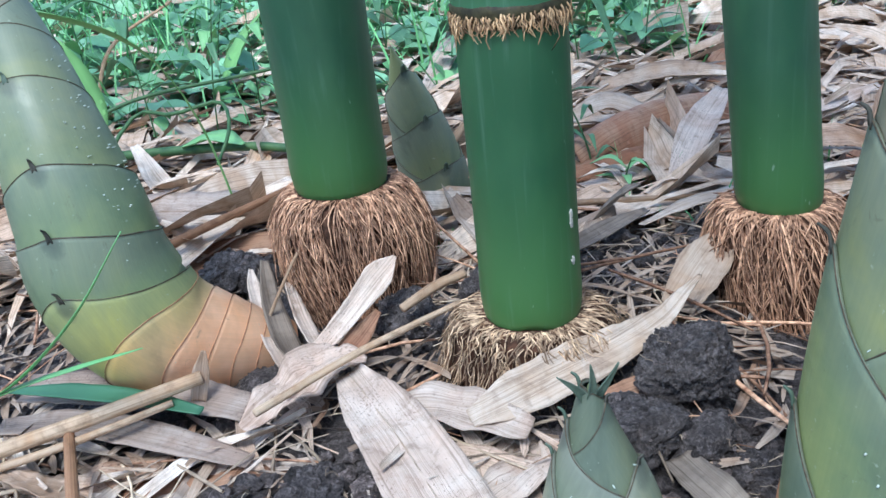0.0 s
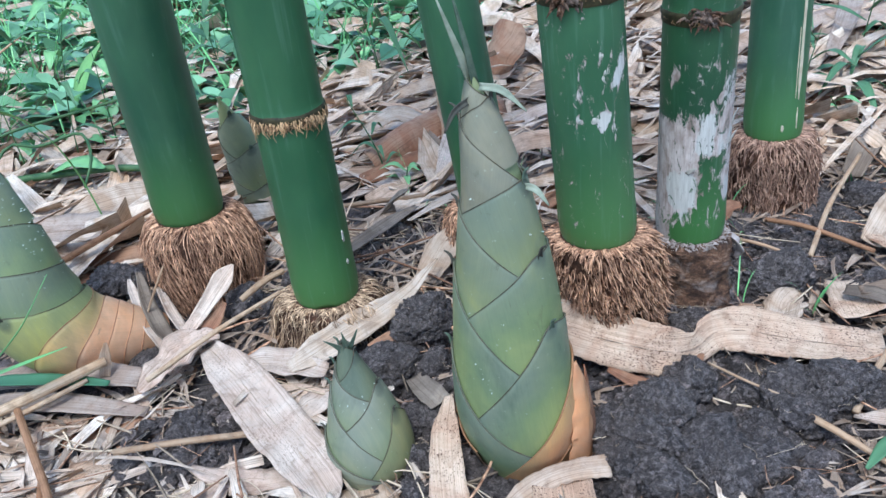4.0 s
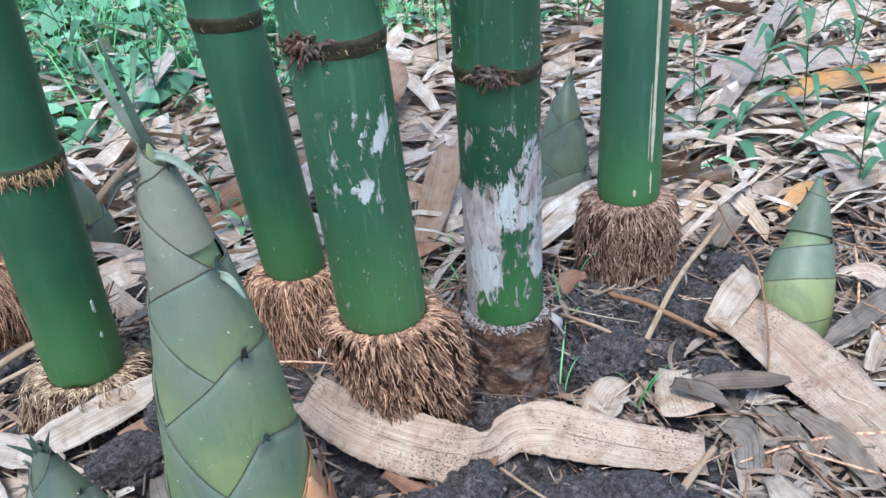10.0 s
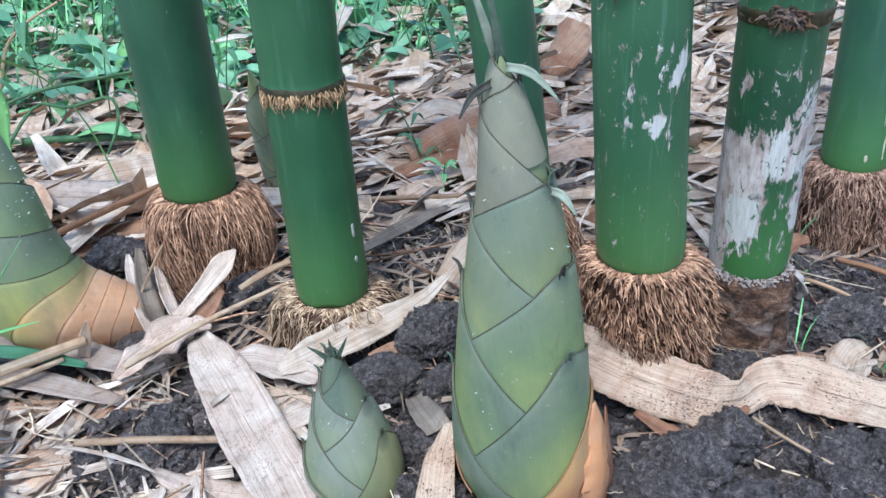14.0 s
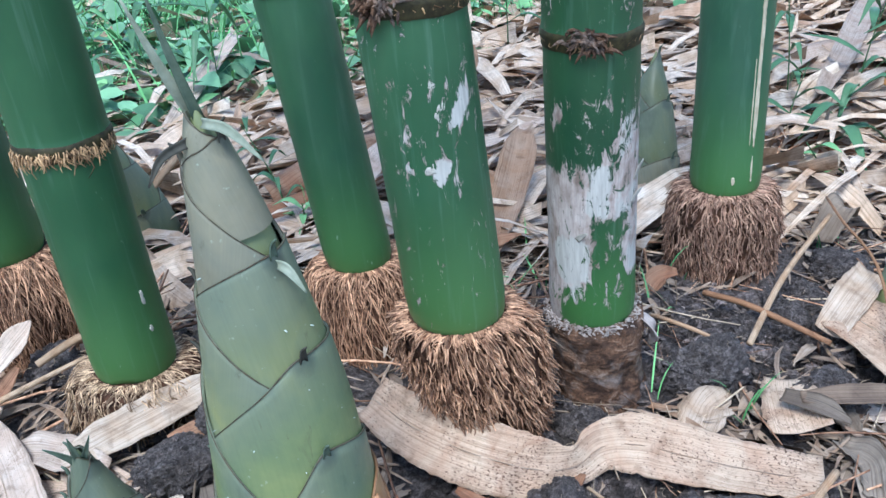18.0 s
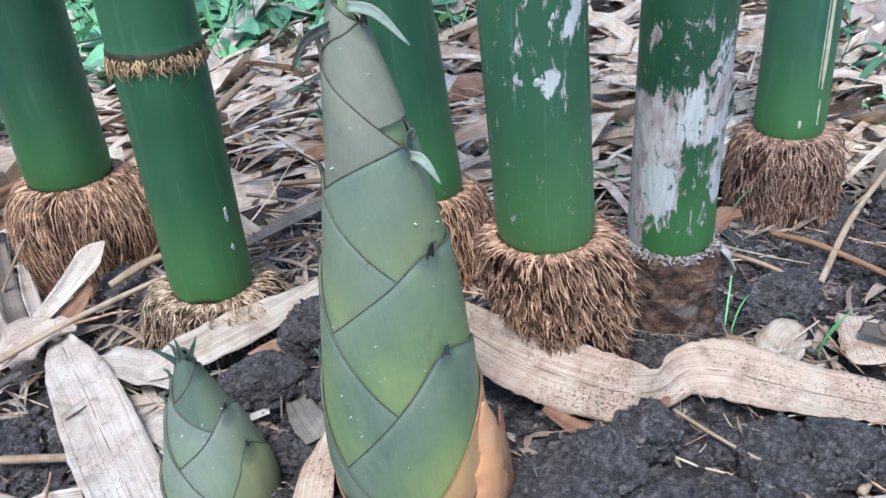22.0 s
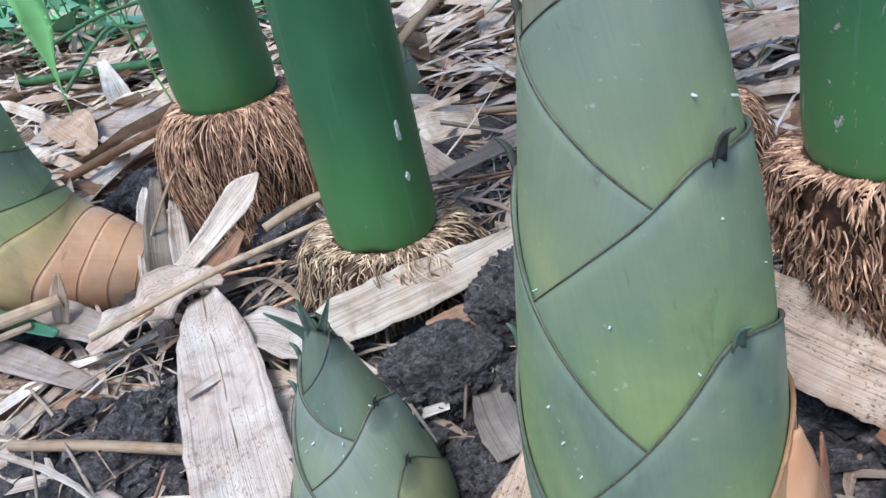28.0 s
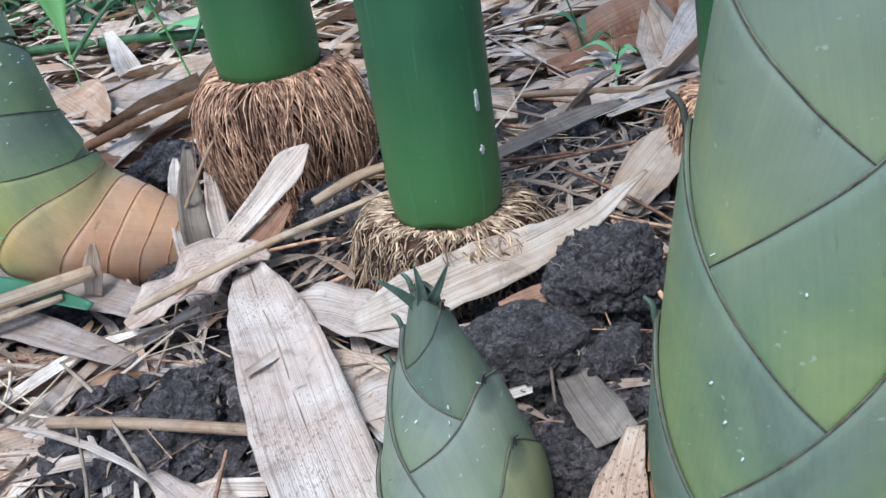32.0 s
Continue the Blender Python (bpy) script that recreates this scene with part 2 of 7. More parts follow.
def sheath_mat(name, core, bloom, edge, amount=0.6, yellow=0.0, tint=(0.060, 0.058, 0.038)):
    """Living sheath. In its UV, x runs across from the tip and y down from the margin, in metres: powdery bloom below the margin, yellower further down, a dark smudge at the tip."""
    m, n, l, b = mat(name, 0.46, 0.35)
    co, uv = coords(n, l), coords(n, l, "UV")
    sep = n.new("ShaderNodeSeparateXYZ")
    l.new(uv, sep.inputs[0])
    cloud, broad = tex(n, l, co, 26, 5, 0.6, 0.4), tex(n, l, co, 9, 3, 0.5)
    fib = tex(n, l, coords(n, l, "UV", (520, 9, 1)), 1.0, 4)
    wide = tex(n, l, coords(n, l, "UV", (130, 8, 1)), 1.0, 3)
    c = mix(n, l, ramp(n, l, cloud, [(0.38, (0, 0, 0)), (0.62, (1, 1, 1))]), core, edge)
    down = math_node(n, l, "ADD", math_node(n, l, "MULTIPLY", sep.outputs[1], 10.0), math_node(n, l, "MULTIPLY", math_node(n, l, "SUBTRACT", broad, 0.5), 0.9))
    if yellow:
        c = mix(n, l, math_node(n, l, "MULTIPLY", ramp(n, l, down, [(0.40, (0, 0, 0)), (0.95, (1, 1, 1))]), yellow), c, (0.33, 0.36, 0.12))
    c = mix(n, l, math_node(n, l, "MULTIPLY", ramp(n, l, down, [(0.0, (1, 1, 1)), (0.14, (0.75, 0.75, 0.75)), (0.50, (0, 0, 0))]), amount), c, bloom)
    c = mix(n, l, 0.18, c, ramp(n, l, fib, [(0.35, (0.74, 0.76, 0.74)), (0.65, (1.15, 1.13, 1.1))]), "MULTIPLY")
    c = mix(n, l, 0.16, c, ramp(n, l, wide, [(0.35, (0.80, 0.84, 0.84)), (0.65, (1.12, 1.10, 1.02))]), "MULTIPLY")
    smear = tex(n, l, coords(n, l, "Object", (15, 15, 8)), 1.0, 5, 0.62, 0.8)
    c = mix(n, l, 0.9, c, ramp(n, l, smear, [(0.28, (0.50, 0.56, 0.57)), (0.42, (0.86, 0.90, 0.91)), (0.58, (1.08, 1.05, 0.98)), (0.72, (1.30, 1.20, 0.92))]), "MULTIPLY")
    x2 = math_node(n, l, "POWER", math_node(n, l, "MULTIPLY", math_node(n, l, "ABSOLUTE", sep.outputs[0]), 95.0), 2.0)
    y2 = math_node(n, l, "POWER", math_node(n, l, "MULTIPLY", math_node(n, l, "ABSOLUTE", sep.outputs[1]), 60.0), 2.0)
    tip = math_node(n, l, "ADD", math_node(n, l, "ADD", x2, y2), math_node(n, l, "MULTIPLY", math_node(n, l, "SUBTRACT", cloud, 0.5), 2.5))
    if tint[0] < 0.1:
        c = mix(n, l, ramp(n, l, tip, [(0.0, (0.7, 0.7, 0.7)), (0.45, (0.45, 0.45, 0.45)), (1.0, (0, 0, 0))]), c, (0.060, 0.075, 0.065))
    scuff = tex(n, l, coords(n, l, "Object", (70, 70, 40)), 1.0, 6, 0.7, 1.2)
    c = mix(n, l, ramp(n, l, scuff, [(0.62, (0, 0, 0)), (0.72, (0.45, 0.45, 0.45))]), c, (0.085, 0.088, 0.058))
    spot = tex(n, l, co, 210, 2)
    c = mix(n, l, ramp(n, l, spot, [(0.70, (0, 0, 0)), (0.76, (0.5, 0.5, 0.5))]), c, (0.36, 0.42, 0.33))
    rag = math_node(n, l, "ADD", sep.outputs[1], math_node(n, l, "MULTIPLY", math_node(n, l, "SUBTRACT", cloud, 0.5), 0.004))
    c = mix(n, l, ramp(n, l, math_node(n, l, "MULTIPLY", rag, 100.0), [(0.0, (0.65, 0.65, 0.65)), (0.06, (0.35, 0.35, 0.35)), (0.20, (0, 0, 0))]), c, tint)
    l.new(c, b.inputs["Base Color"])
    l.new(ramp(n, l, cloud, [(0.35, (0.36, 0.36, 0.36)), (0.65, (0.58, 0.58, 0.58))]), b.inputs["Roughness"])
    bump(n, l, b, math_node(n, l, "ADD", fib, math_node(n, l, "ADD", wide, math_node(n, l, "MULTIPLY", cloud, 3.0))), 0.16, 0.0008)
    return m


def plain_mat(name, c1, c2, scale=40, rough=0.7, island=False, bumpy=0.3):
    m, n, l, b = mat(name, rough, 0.3)
    co = coords(n, l)
    t = tex(n, l, co, scale, 5, 0.65)
    c = ramp(n, l, t, [(0.32, c1), (0.68, c2)])
    if island:
        r = chance(n, True)
        c = mix(n, l, 0.85, c, ramp(n, l, r, [(0.0, (0.22, 0.18, 0.16)), (0.45, (0.80, 0.74, 0.70)), (0.8, (1.4, 1.36, 1.28)), (1.0, (1.85, 1.80, 1.70))]), "MULTIPLY")
    l.new(c, b.inputs["Base Color"])
    bump(n, l, b, t, bumpy, 0.002)
    return m


def leaf_mat(name, c1, c2, island=True, rough=0.45):
    m, n, l, b = mat(name, rough, 0.35)
    t = tex(n, l, coords(n, l), 30, 4)
    r = chance(n, island)
    c = ramp(n, l, r, [(0.0, c1), (0.6, c2), (1.0, tuple(min(1, v * 1.5) for v in c2))])
    c = mix(n, l, 0.4, c, ramp(n, l, t, [(0.3, (0.6, 0.6, 0.6)), (0.7, (1.2, 1.2, 1.2))]), "MULTIPLY")
    l.new(c, b.inputs["Base Color"])
    b.inputs["Transmission Weight"].default_value = 0.0
    return m


def wood_mat(name):
    """Weathered rhizome: dark brown, with rusty and grey patches."""
    m, n, l, b = mat(name, 0.72, 0.3)
    co = coords(n, l)
    mid, fine = tex(n, l, coords(n, l, "Object", (55, 55, 85)), 1.0, 7, 0.7, 0.6), tex(n, l, co, 380, 5, 0.7)
    c = ramp(n, l, mid, [(0.30, (0.022, 0.014, 0.011)), (0.46, (0.095, 0.052, 0.034)), (0.56, (0.21, 0.115, 0.068)), (0.68, (0.40, 0.30, 0.24))])
    grey = tex(n, l, co, 38, 5, 0.65, 0.5)
    c = mix(n, l, ramp(n, l, grey, [(0.52, (0, 0, 0)), (0.66, (0.8, 0.8, 0.8))]), c, (0.27, 0.225, 0.20))
    c = mix(n, l, 0.7, c, ramp(n, l, fine, [(0.3, (0.45, 0.43, 0.42)), (0.7, (1.45, 1.42, 1.4))]), "MULTIPLY")
    l.new(c, b.inputs["Base Color"])
    bump(n, l, b, math_node(n, l, "ADD", fine, math_node(n, l, "MULTIPLY", mid, 3.0)), 0.9, 0.003)
    return m


SOIL = soil_mat()
CLOD = soil_mat("soil_clod", 0.05)
CRUMB = soil_mat("soil_crumb", 0.05, True)
DRY = dry_mat("dry_sheath", (0.575, 0.50, 0.425), (0.48, 0.365, 0.27), (0.24, 0.17, 0.12))
DRY_SPECK = dry_mat("spotted_dry_sheath", (0.63, 0.505, 0.39), (0.52, 0.365, 0.265), (0.30, 0.19, 0.125), speck=1.0)
DRY_WHITE = dry_mat("bleached_sheath", (0.70, 0.622, 0.555), (0.60, 0.485, 0.41), (0.33, 0.26, 0.21), speck=0.35)
DRY_BROWN = dry_mat("brown_sheath", (0.34, 0.17, 0.10), (0.42, 0.27, 0.18), (0.15, 0.07, 0.045))
DRY_GREY = dry_mat("grey_sheath", (0.31, 0.265, 0.22), (0.21, 0.175, 0.145), (0.085, 0.07, 0.058))
DRY_ORANGE = dry_mat("orange_sheath", (0.62, 0.30, 0.10), (0.55, 0.36, 0.18), (0.36, 0.16, 0.06))
LITTER = dry_mat("litter", (0.84, 0.755, 0.66), (0.58, 0.445, 0.33), (0.20, 0.14, 0.095), island=True)
FRONT_LITTER = dry_mat("bleached_litter", (0.82, 0.755, 0.68), (0.56, 0.45, 0.36), (0.15, 0.105, 0.08), island=True)
# darker, greyer litter colour for the front, the side and between the culms
DULL_LITTER = dry_mat("dull_litter", (0.50, 0.435, 0.375), (0.36, 0.27, 0.20), (0.16, 0.115, 0.085), island=True)
STICK = dry_mat("dry_stick", (0.60, 0.47, 0.34), (0.50, 0.33, 0.20), (0.30, 0.19, 0.11))
STICK_RED = dry_mat("red_stick", (0.37, 0.205, 0.115), (0.32, 0.18, 0.10), (0.18, 0.095, 0.055))
ROOT = plain_mat("rootlets", (0.165, 0.072, 0.040), (0.69, 0.435, 0.285), 120, 0.65, island=True)
ROOT_STRAW = plain_mat("straw_rootlets", (0.17, 0.098, 0.055), (0.72, 0.54, 0.365), 120, 0.65, island=True)
ROOT_PALE = plain_mat("pale_rootlets", (0.34, 0.27, 0.20), (0.60, 0.50, 0.38), 120, 0.7, island=True)
ROOT_TAN = plain_mat("tan_rootlets", (0.24, 0.145, 0.075), (0.58, 0.40, 0.23), 120, 0.65, island=True)
ROOT_RED = plain_mat("reddish_rootlets", (0.18, 0.092, 0.066), (0.53, 0.355, 0.26), 120, 0.75, island=True)
# near-black brown: the shade in gaps between rootlets is put into this colour
ROOT_GAP_SHADE = plain_mat("shade_dark_root_core", (0.020, 0.010, 0.006), (0.13, 0.062, 0.036), 110, 0.9, bumpy=1.0)
STUMP = wood_mat("woody_stump")
CRUST = plain_mat("white_crust", (0.37, 0.345, 0.30), (0.60, 0.58, 0.52), 160, 0.85, bumpy=0.5)
PEEL = plain_mat("peeling_skin", (0.27, 0.215, 0.19), (0.56, 0.49, 0.455), 45, 0.7, bumpy=0.4)
PALE_SPLIT = plain_mat("split_wood", (0.36, 0.30, 0.20), (0.62, 0.55, 0.42), 60, 0.7, bumpy=0.3)
HERB_BLUE = leaf_mat("broad_herb_leaf", (0.095, 0.24, 0.130), (0.20, 0.38, 0.21))
SOFT_LEAF = leaf_mat("soft_leaf", (0.15, 0.33, 0.10), (0.21, 0.42, 0.14), False, 0.6)
HERB_DARK = leaf_mat("narrow_herb_leaf", (0.045, 0.120, 0.055), (0.095, 0.205, 0.100))
CULM_DARK = culm_mat("culm_blue_green", (0.027, 0.086, 0.046), (0.046, 0.128, 0.060), (0.060, 0.160, 0.046), 0.12)
CULM_GREEN = culm_mat("culm_green", (0.025, 0.090, 0.038), (0.042, 0.126, 0.050), (0.062, 0.160, 0.043), 0.25)
CULM_PEELED = culm_mat("culm_peeled", (0.020, 0.070, 0.034), (0.034, 0.104, 0.043), (0.062, 0.175, 0.046), 0.26, 250, 0.043, [(-1.3, -0.05, 0.04, 0.163, 0, 0.95, 0.15), (-0.6, 0.15, 0.085, 0.170, 0, 0.85, 0.22), (-0.05, 0.48, 0.118, 0.176, 0, 0.95, 0.72), (0.3, 0.75, 0.115, 0.186, 5, 0.75, 0.55), (0.72, 1.3, 0.055, 0.195, 0, 0.95, 0.5), (0.1, 0.6, 0.168, 0.230, 12, 0.47, 0.95), (-0.75, 0.05, 0.050, 0.10, 0, 0.85, 0.95), (-0.38, -0.05, 0.028, 0.07, 0, 0.62, 0.85), (-1.3, -0.6, -0.02, 0.05, 0, 0.72, 0.15), (0.1, 0.75, 0.015, 0.11, 0, 0.24, 0.7), (-0.72, -0.52, 0.205, 0.226, 0, 0.75, 0.8), (-0.58, -0.36, 0.224, 0.233, 0, 0.68, 0.6), (-0.02, 0.32, 0.220, 0.233, -12, 0.55, 0.3), (-0.2, 1.1, 0.17, 0.25, 0, 0.15, 0.8)])
CULM_FLAKED = culm_mat("culm_flaked", (0.032, 0.100, 0.047), (0.050, 0.136, 0.062), (0.072, 0.170, 0.050), 0.35, 258, 0.0435, [(0.16, 0.42, 0.180, 0.207, 8, 1.25, 1.0), (0.36, 0.58, 0.194, 0.212, 0, 1.0, 1.0), (0.24, 0.38, 0.211, 0.223, 0, 1.0, 1.0), (-0.17, 0.16, 0.141, 0.158, 6, 1.25, 1.0), (0.05, 0.24, 0.152, 0.167, 4, 0.72, 1.0), (-0.62, -0.44, 0.145, 0.159, 0, 1.0, 0.9), (0.0, 0.08, 0.118, 0.145, 3, 0.5, 0.8), (-0.7, 0.5, 0.12, 0.225, 0, 0.17, 0.9)])
NODE = plain_mat("node_band", (0.016, 0.014, 0.007), (0.065, 0.055, 0.024), 140, 0.6)
SHEATH = sheath_mat("shoot_sheath", (0.182, 0.236, 0.118), (0.182, 0.210, 0.166), (0.156, 0.208, 0.112), 0.75, 0.48)
SHEATH_GREY = sheath_mat("shoot_sheath_bloomy", (0.225, 0.255, 0.145), (0.245, 0.254, 0.200), (0.205, 0.238, 0.140), 0.85, 0.3)
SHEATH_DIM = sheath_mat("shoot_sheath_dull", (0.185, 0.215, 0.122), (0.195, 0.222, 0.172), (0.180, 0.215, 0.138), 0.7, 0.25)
SHEATH_YELLOW = sheath_mat("shoot_sheath_pale", (0.34, 0.34, 0.13), (0.26, 0.30, 0.15), (0.29, 0.30, 0.125), 0.6)
SHEATH_OLIVE = sheath_mat("shoot_sheath_olive", (0.235, 0.235, 0.110), (0.21, 0.245, 0.14), (0.26, 0.225, 0.11), 0.5)
SHEATH_PEACH = sheath_mat("shoot_sheath_peach", (0.66, 0.41, 0.22), (0.42, 0.37, 0.15), (0.56, 0.36, 0.18), 0.6, 0.0, (0.20, 0.10, 0.05))
SHEATH_ORANGE = sheath_mat("shoot_sheath_orange", (0.57, 0.295, 0.16), (0.40, 0.31, 0.14), (0.52, 0.24, 0.12), 0.5, 0.0, (0.16, 0.065, 0.032))
SHEATH_BULB = sheath_mat("shoot_foot_orange", (0.80, 0.45, 0.28), (0.70, 0.44, 0.25), (0.66, 0.33, 0.19), 0.35, 0.0, (0.22, 0.09, 0.045))
SHEATH_TAN = sheath_mat("shoot_sheath_tan", (0.215, 0.200, 0.140), (0.225, 0.225, 0.172), (0.240, 0.226, 0.168), 0.6)
# dark grey tips; also a darkened copy with the rear shoot's shade in its colour
SHEATH_SHADE = sheath_mat("shoot_sheath_shade_grey", (0.135, 0.150, 0.080), (0.140, 0.165, 0.125), (0.145, 0.170, 0.110), 0.7)
DROP = plain_mat("water_drop", (0.30, 0.36, 0.30), (0.52, 0.57, 0.50), 200, 0.2, bumpy=0.0)
MARGIN_BROWN = plain_mat("brown_sheath_margin", (0.16, 0.075, 0.035), (0.38, 0.19, 0.10), 300, 0.8)
MARGIN = plain_mat("sheath_margin", (0.030, 0.024, 0.016), (0.12, 0.09, 0.055), 300, 0.8)
BLADE = plain_mat("sheath_blade", (0.055, 0.085, 0.060), (0.135, 0.180, 0.130), 60, 0.6)
BLADE_PALE = plain_mat("pale_blade", (0.17, 0.20, 0.14), (0.33, 0.36, 0.28), 60, 0.6)
BLADE_DARK = plain_mat("withered_blade", (0.03, 0.03, 0.025), (0.10, 0.095, 0.075), 60, 0.7)
HERB = leaf_mat("herb_leaf", (0.100, 0.255, 0.105), (0.225, 0.45, 0.19))
GRASS = leaf_mat("grass_blade", (0.085, 0.25, 0.09), (0.19, 0.45, 0.17))
STEM = plain_mat("green_stem", (0.03, 0.085, 0.035), (0.085, 0.16, 0.06), 50, 0.5)

# ---- builders ----


class Shape:
    """Faces gathered for one mesh."""

    def __init__(self):
        self.v, self.f, self.uv = [], [], []

    def grid(self, rows, uvs=None, closed=False):
        """Rows of points; closed: each row runs round."""
        at, w = len(self.v), len(rows[0])
        for r in rows:
            self.v += [tuple(p) for p in r]
        for i in range(len(rows) - 1):
            for j in range(w if closed else w - 1):
                k = (j + 1) % w
                self.f.append((at + i * w + j, at + i * w + k, at + (i + 1) * w + k, at + (i + 1) * w + j))
                if uvs:
                    last = uvs[i][j + 1] if j + 1 < len(uvs[i]) else uvs[i][j]
                    last2 = uvs[i + 1][j + 1] if j + 1 < len(uvs[i + 1]) else uvs[i + 1][j]
                    self.uv += [uvs[i][j], last, last2, uvs[i + 1][j]]
                else:
                    self.uv += [(j / w, i * 0.01), ((j + 1) / w, i * 0.01), ((j + 1) / w, (i + 1) * 0.01), (j / w, (i + 1) * 0.01)]
        return at

    def cap(self, ids):
        self.f.append(tuple(ids))
        self.uv += [(0.5, 0.0)] * len(ids)

    def mesh(self, name, material, smooth=True):
        m = bpy.data.meshes.new(name)
        m.from_pydata(self.v, [], self.f)
        layer = m.uv_layers.new(name="UVMap")
        layer.data.foreach_set("uv", [c for p in self.uv for c in p])
        m.materials.append(material)
        if smooth:
            m.polygons.foreach_set("use_smooth", [True] * len(m.polygons))
        m.update()
        return m


def part(name, shape, material, parent, label="", kind=""):
    ob = new(name, shape.mesh(name, material))
    ob.parent = parent
    return tagged(ob, label, kind=kind)


def thing(name, at, label, category, group="", kind=""):
    ob = new(name)
    ob.location = at
    ob.empty_display_size = 0.05
    return tagged(ob, label, category, group, kind)


def solid(name, shape, material, label, category, group="", kind="", at=(0, 0, 0)):
    ob = new(name, shape.mesh(name, material))
    ob.location = at
    return tagged(ob, label, category, group, kind)


def spline(pts, n):
    """n + 1 points on a smooth line through pts (any number of columns)."""
    p = np.array(pts, float)
    p = np.vstack([2 * p[0] - p[1], p, 2 * p[-1] - p[-2]])
    out = []
    for s in np.linspace(0, len(pts) - 1, n + 1):
        i = min(int(s), len(pts) - 2)
        t = s - i
        a, b, c, d = p[i : i + 4]
        out.append(0.5 * (2 * b + (c - a) * t + (2 * a - 5 * b + 4 * c - d) * t * t + (3 * b - a - 3 * c + d) * t**3))
    return np.array(out)


def fbm(x, y, z, scale, octaves=4):
    return noise.fractal(Vector((x * scale, y * scale, z * scale)), 1.0, 2.0, octaves)


CULMS = {
    "A": ((-0.315, 0.405), (0.014, -0.103), 0.046, 0.139),
    "B": ((-0.146, 0.232), (-0.013, -0.020), 0.040, 0.0785),
    "C": ((0.175, 0.140), (-0.064, -0.007), 0.043, 0.153),
    "D": ((0.311, 0.204), (-0.025, -0.063), 0.041, 0.0945),
    "E": ((0.542, 0.434), (0.044, 0.12), 0.042, 0.101),
    "G": ((0.085, 0.338), (-0.104, 0.023), 0.037, 0.110),
}


def lattice(ix, iy, iz):
    h = (ix * 374761393 + iy * 668265263 + iz * 2147483647 + 144665) & 0x7FFFFFFF
    h = ((h ^ (h >> 13)) * 1274126177) & 0x7FFFFFFF
    return ((h ^ (h >> 16)) & 0xFFFF) / 32767.5 - 1.0


def grain(x, y, z=0.0, scale=1.0, octaves=4):
    """Smooth noise over whole arrays, about -1 to 1."""
    x, y, z = (np.asarray(v, float) * scale for v in np.broadcast_arrays(x, y, z))
    out, amp = 0.0, 0.6
    for o in range(octaves):
        fx, fy, fz = np.floor(x), np.floor(y), np.floor(z)
        ix, iy, iz = fx.astype(np.int64), fy.astype(np.int64), fz.astype(np.int64)
        u, v, w = ((q * q * (3 - 2 * q)) for q in (x - fx, y - fy, z - fz))
        c = 0.0
        for a in (0, 1):
            for b in (0, 1):
                for d in (0, 1):
                    c = c + lattice(ix + a, iy + b, iz + d) * (u if a else 1 - u) * (v if b else 1 - v) * (w if d else 1 - w)
        out = out + amp * c
        amp *= 0.5
        x, y, z = x * 2 + 17.3, y * 2 + 5.1, z * 2 + 9.7
    return out


def ground_z(x, y):
    """Height of the soil."""
    x, y = np.asarray(x, float), np.asarray(y, float)
    z = 0.006 * grain(x, y, 0.5, 3.0) + 0.004 * grain(x, y, 4.5, 14.0, 3) - 0.012
    for (cx, cy), h, d in (((-0.13, 0.26), 0.052, 0.024), ((-0.33, 0.40), 0.035, 0.014), ((0.18, 0.16), 0.022, 0.012), ((0.33, 0.20), 0.012, 0.010), ((0.54, 0.42), 0.012, 0.012), ((0.09, 0.34), 0.03, 0.014), ((-0.03, 0.12), 0.006, 0.006)):
        z = z + h * np.exp(-((x - cx) ** 2 + (y - cy) ** 2) / d)
    return z - 0.016 * np.exp(-(((x - 0.24) / 0.13) ** 2) - ((y + 0.055) / 0.065) ** 2)


def soilness(x, y):
    """How bare the soil is: 1 bare and lumpy, 0 under litter."""
    spots = ((0.255, -0.02, 0.185, 0.10), (0.45, 0.24, 0.17, 0.10), (-0.075, 0.06, 0.085, 0.10), (-0.33, 0.078, 0.095, 0.052), (0.0, 0.43, 0.16, 0.09), (-0.44, 0.45, 0.05, 0.04), (0.185, -0.125, 0.135, 0.085))
    s = sum(np.exp(-(((x - a) / rx) ** 2 + ((y - b) / ry) ** 2) ** 2) for a, b, rx, ry in spots)
    return np.minimum(1.0, s)


def surface_z(x, y):
    """Height of the soil with its lumps."""
    lump = abs(grain(x, y, 9.5, 24.0, 3)) * 2.2 - 0.3
    small = abs(grain(x, y, 5.5, 75.0, 3)) * 2.2 - 0.4
    return ground_z(x, y) + (0.024 * lump + 0.009 * small) * soilness(x, y) + 0.0035 * grain(x, y, 3.3, 60.0, 2) + 0.0022 * grain(x, y, 2.2, 150.0, 2)


def build_ground():
    half, step = [0.0], 0.0048
    while half[-1] < 400:
        half.append(half[-1] + step)
        if half[-1] > 0.75:
            step *= 1.06
    xs = np.array([-h for h in half[:0:-1]] + half)
    a, b = np.meshgrid(xs, xs)
    x, y = a + 0.1, b + 0.35
    near = np.clip(1.4 - np.maximum(abs(a), abs(b)), 0, 0.3) / 0.3
    z = ground_z(x, y) * (1 - near) + near * surface_z(x, y)
    n = len(xs)
    v = np.stack([x, y, z], -1).reshape(-1, 3)
    i = np.arange(n * n).reshape(n, n)
    f = np.stack([i[:-1, :-1], i[:-1, 1:], i[1:, 1:], i[1:, :-1]], -1).reshape(-1, 4)
    ob = new("ground", quads("ground", v, f, SOIL))
    return tagged(ob, "dark grey crumbly garden soil", "ground", kind="structure")


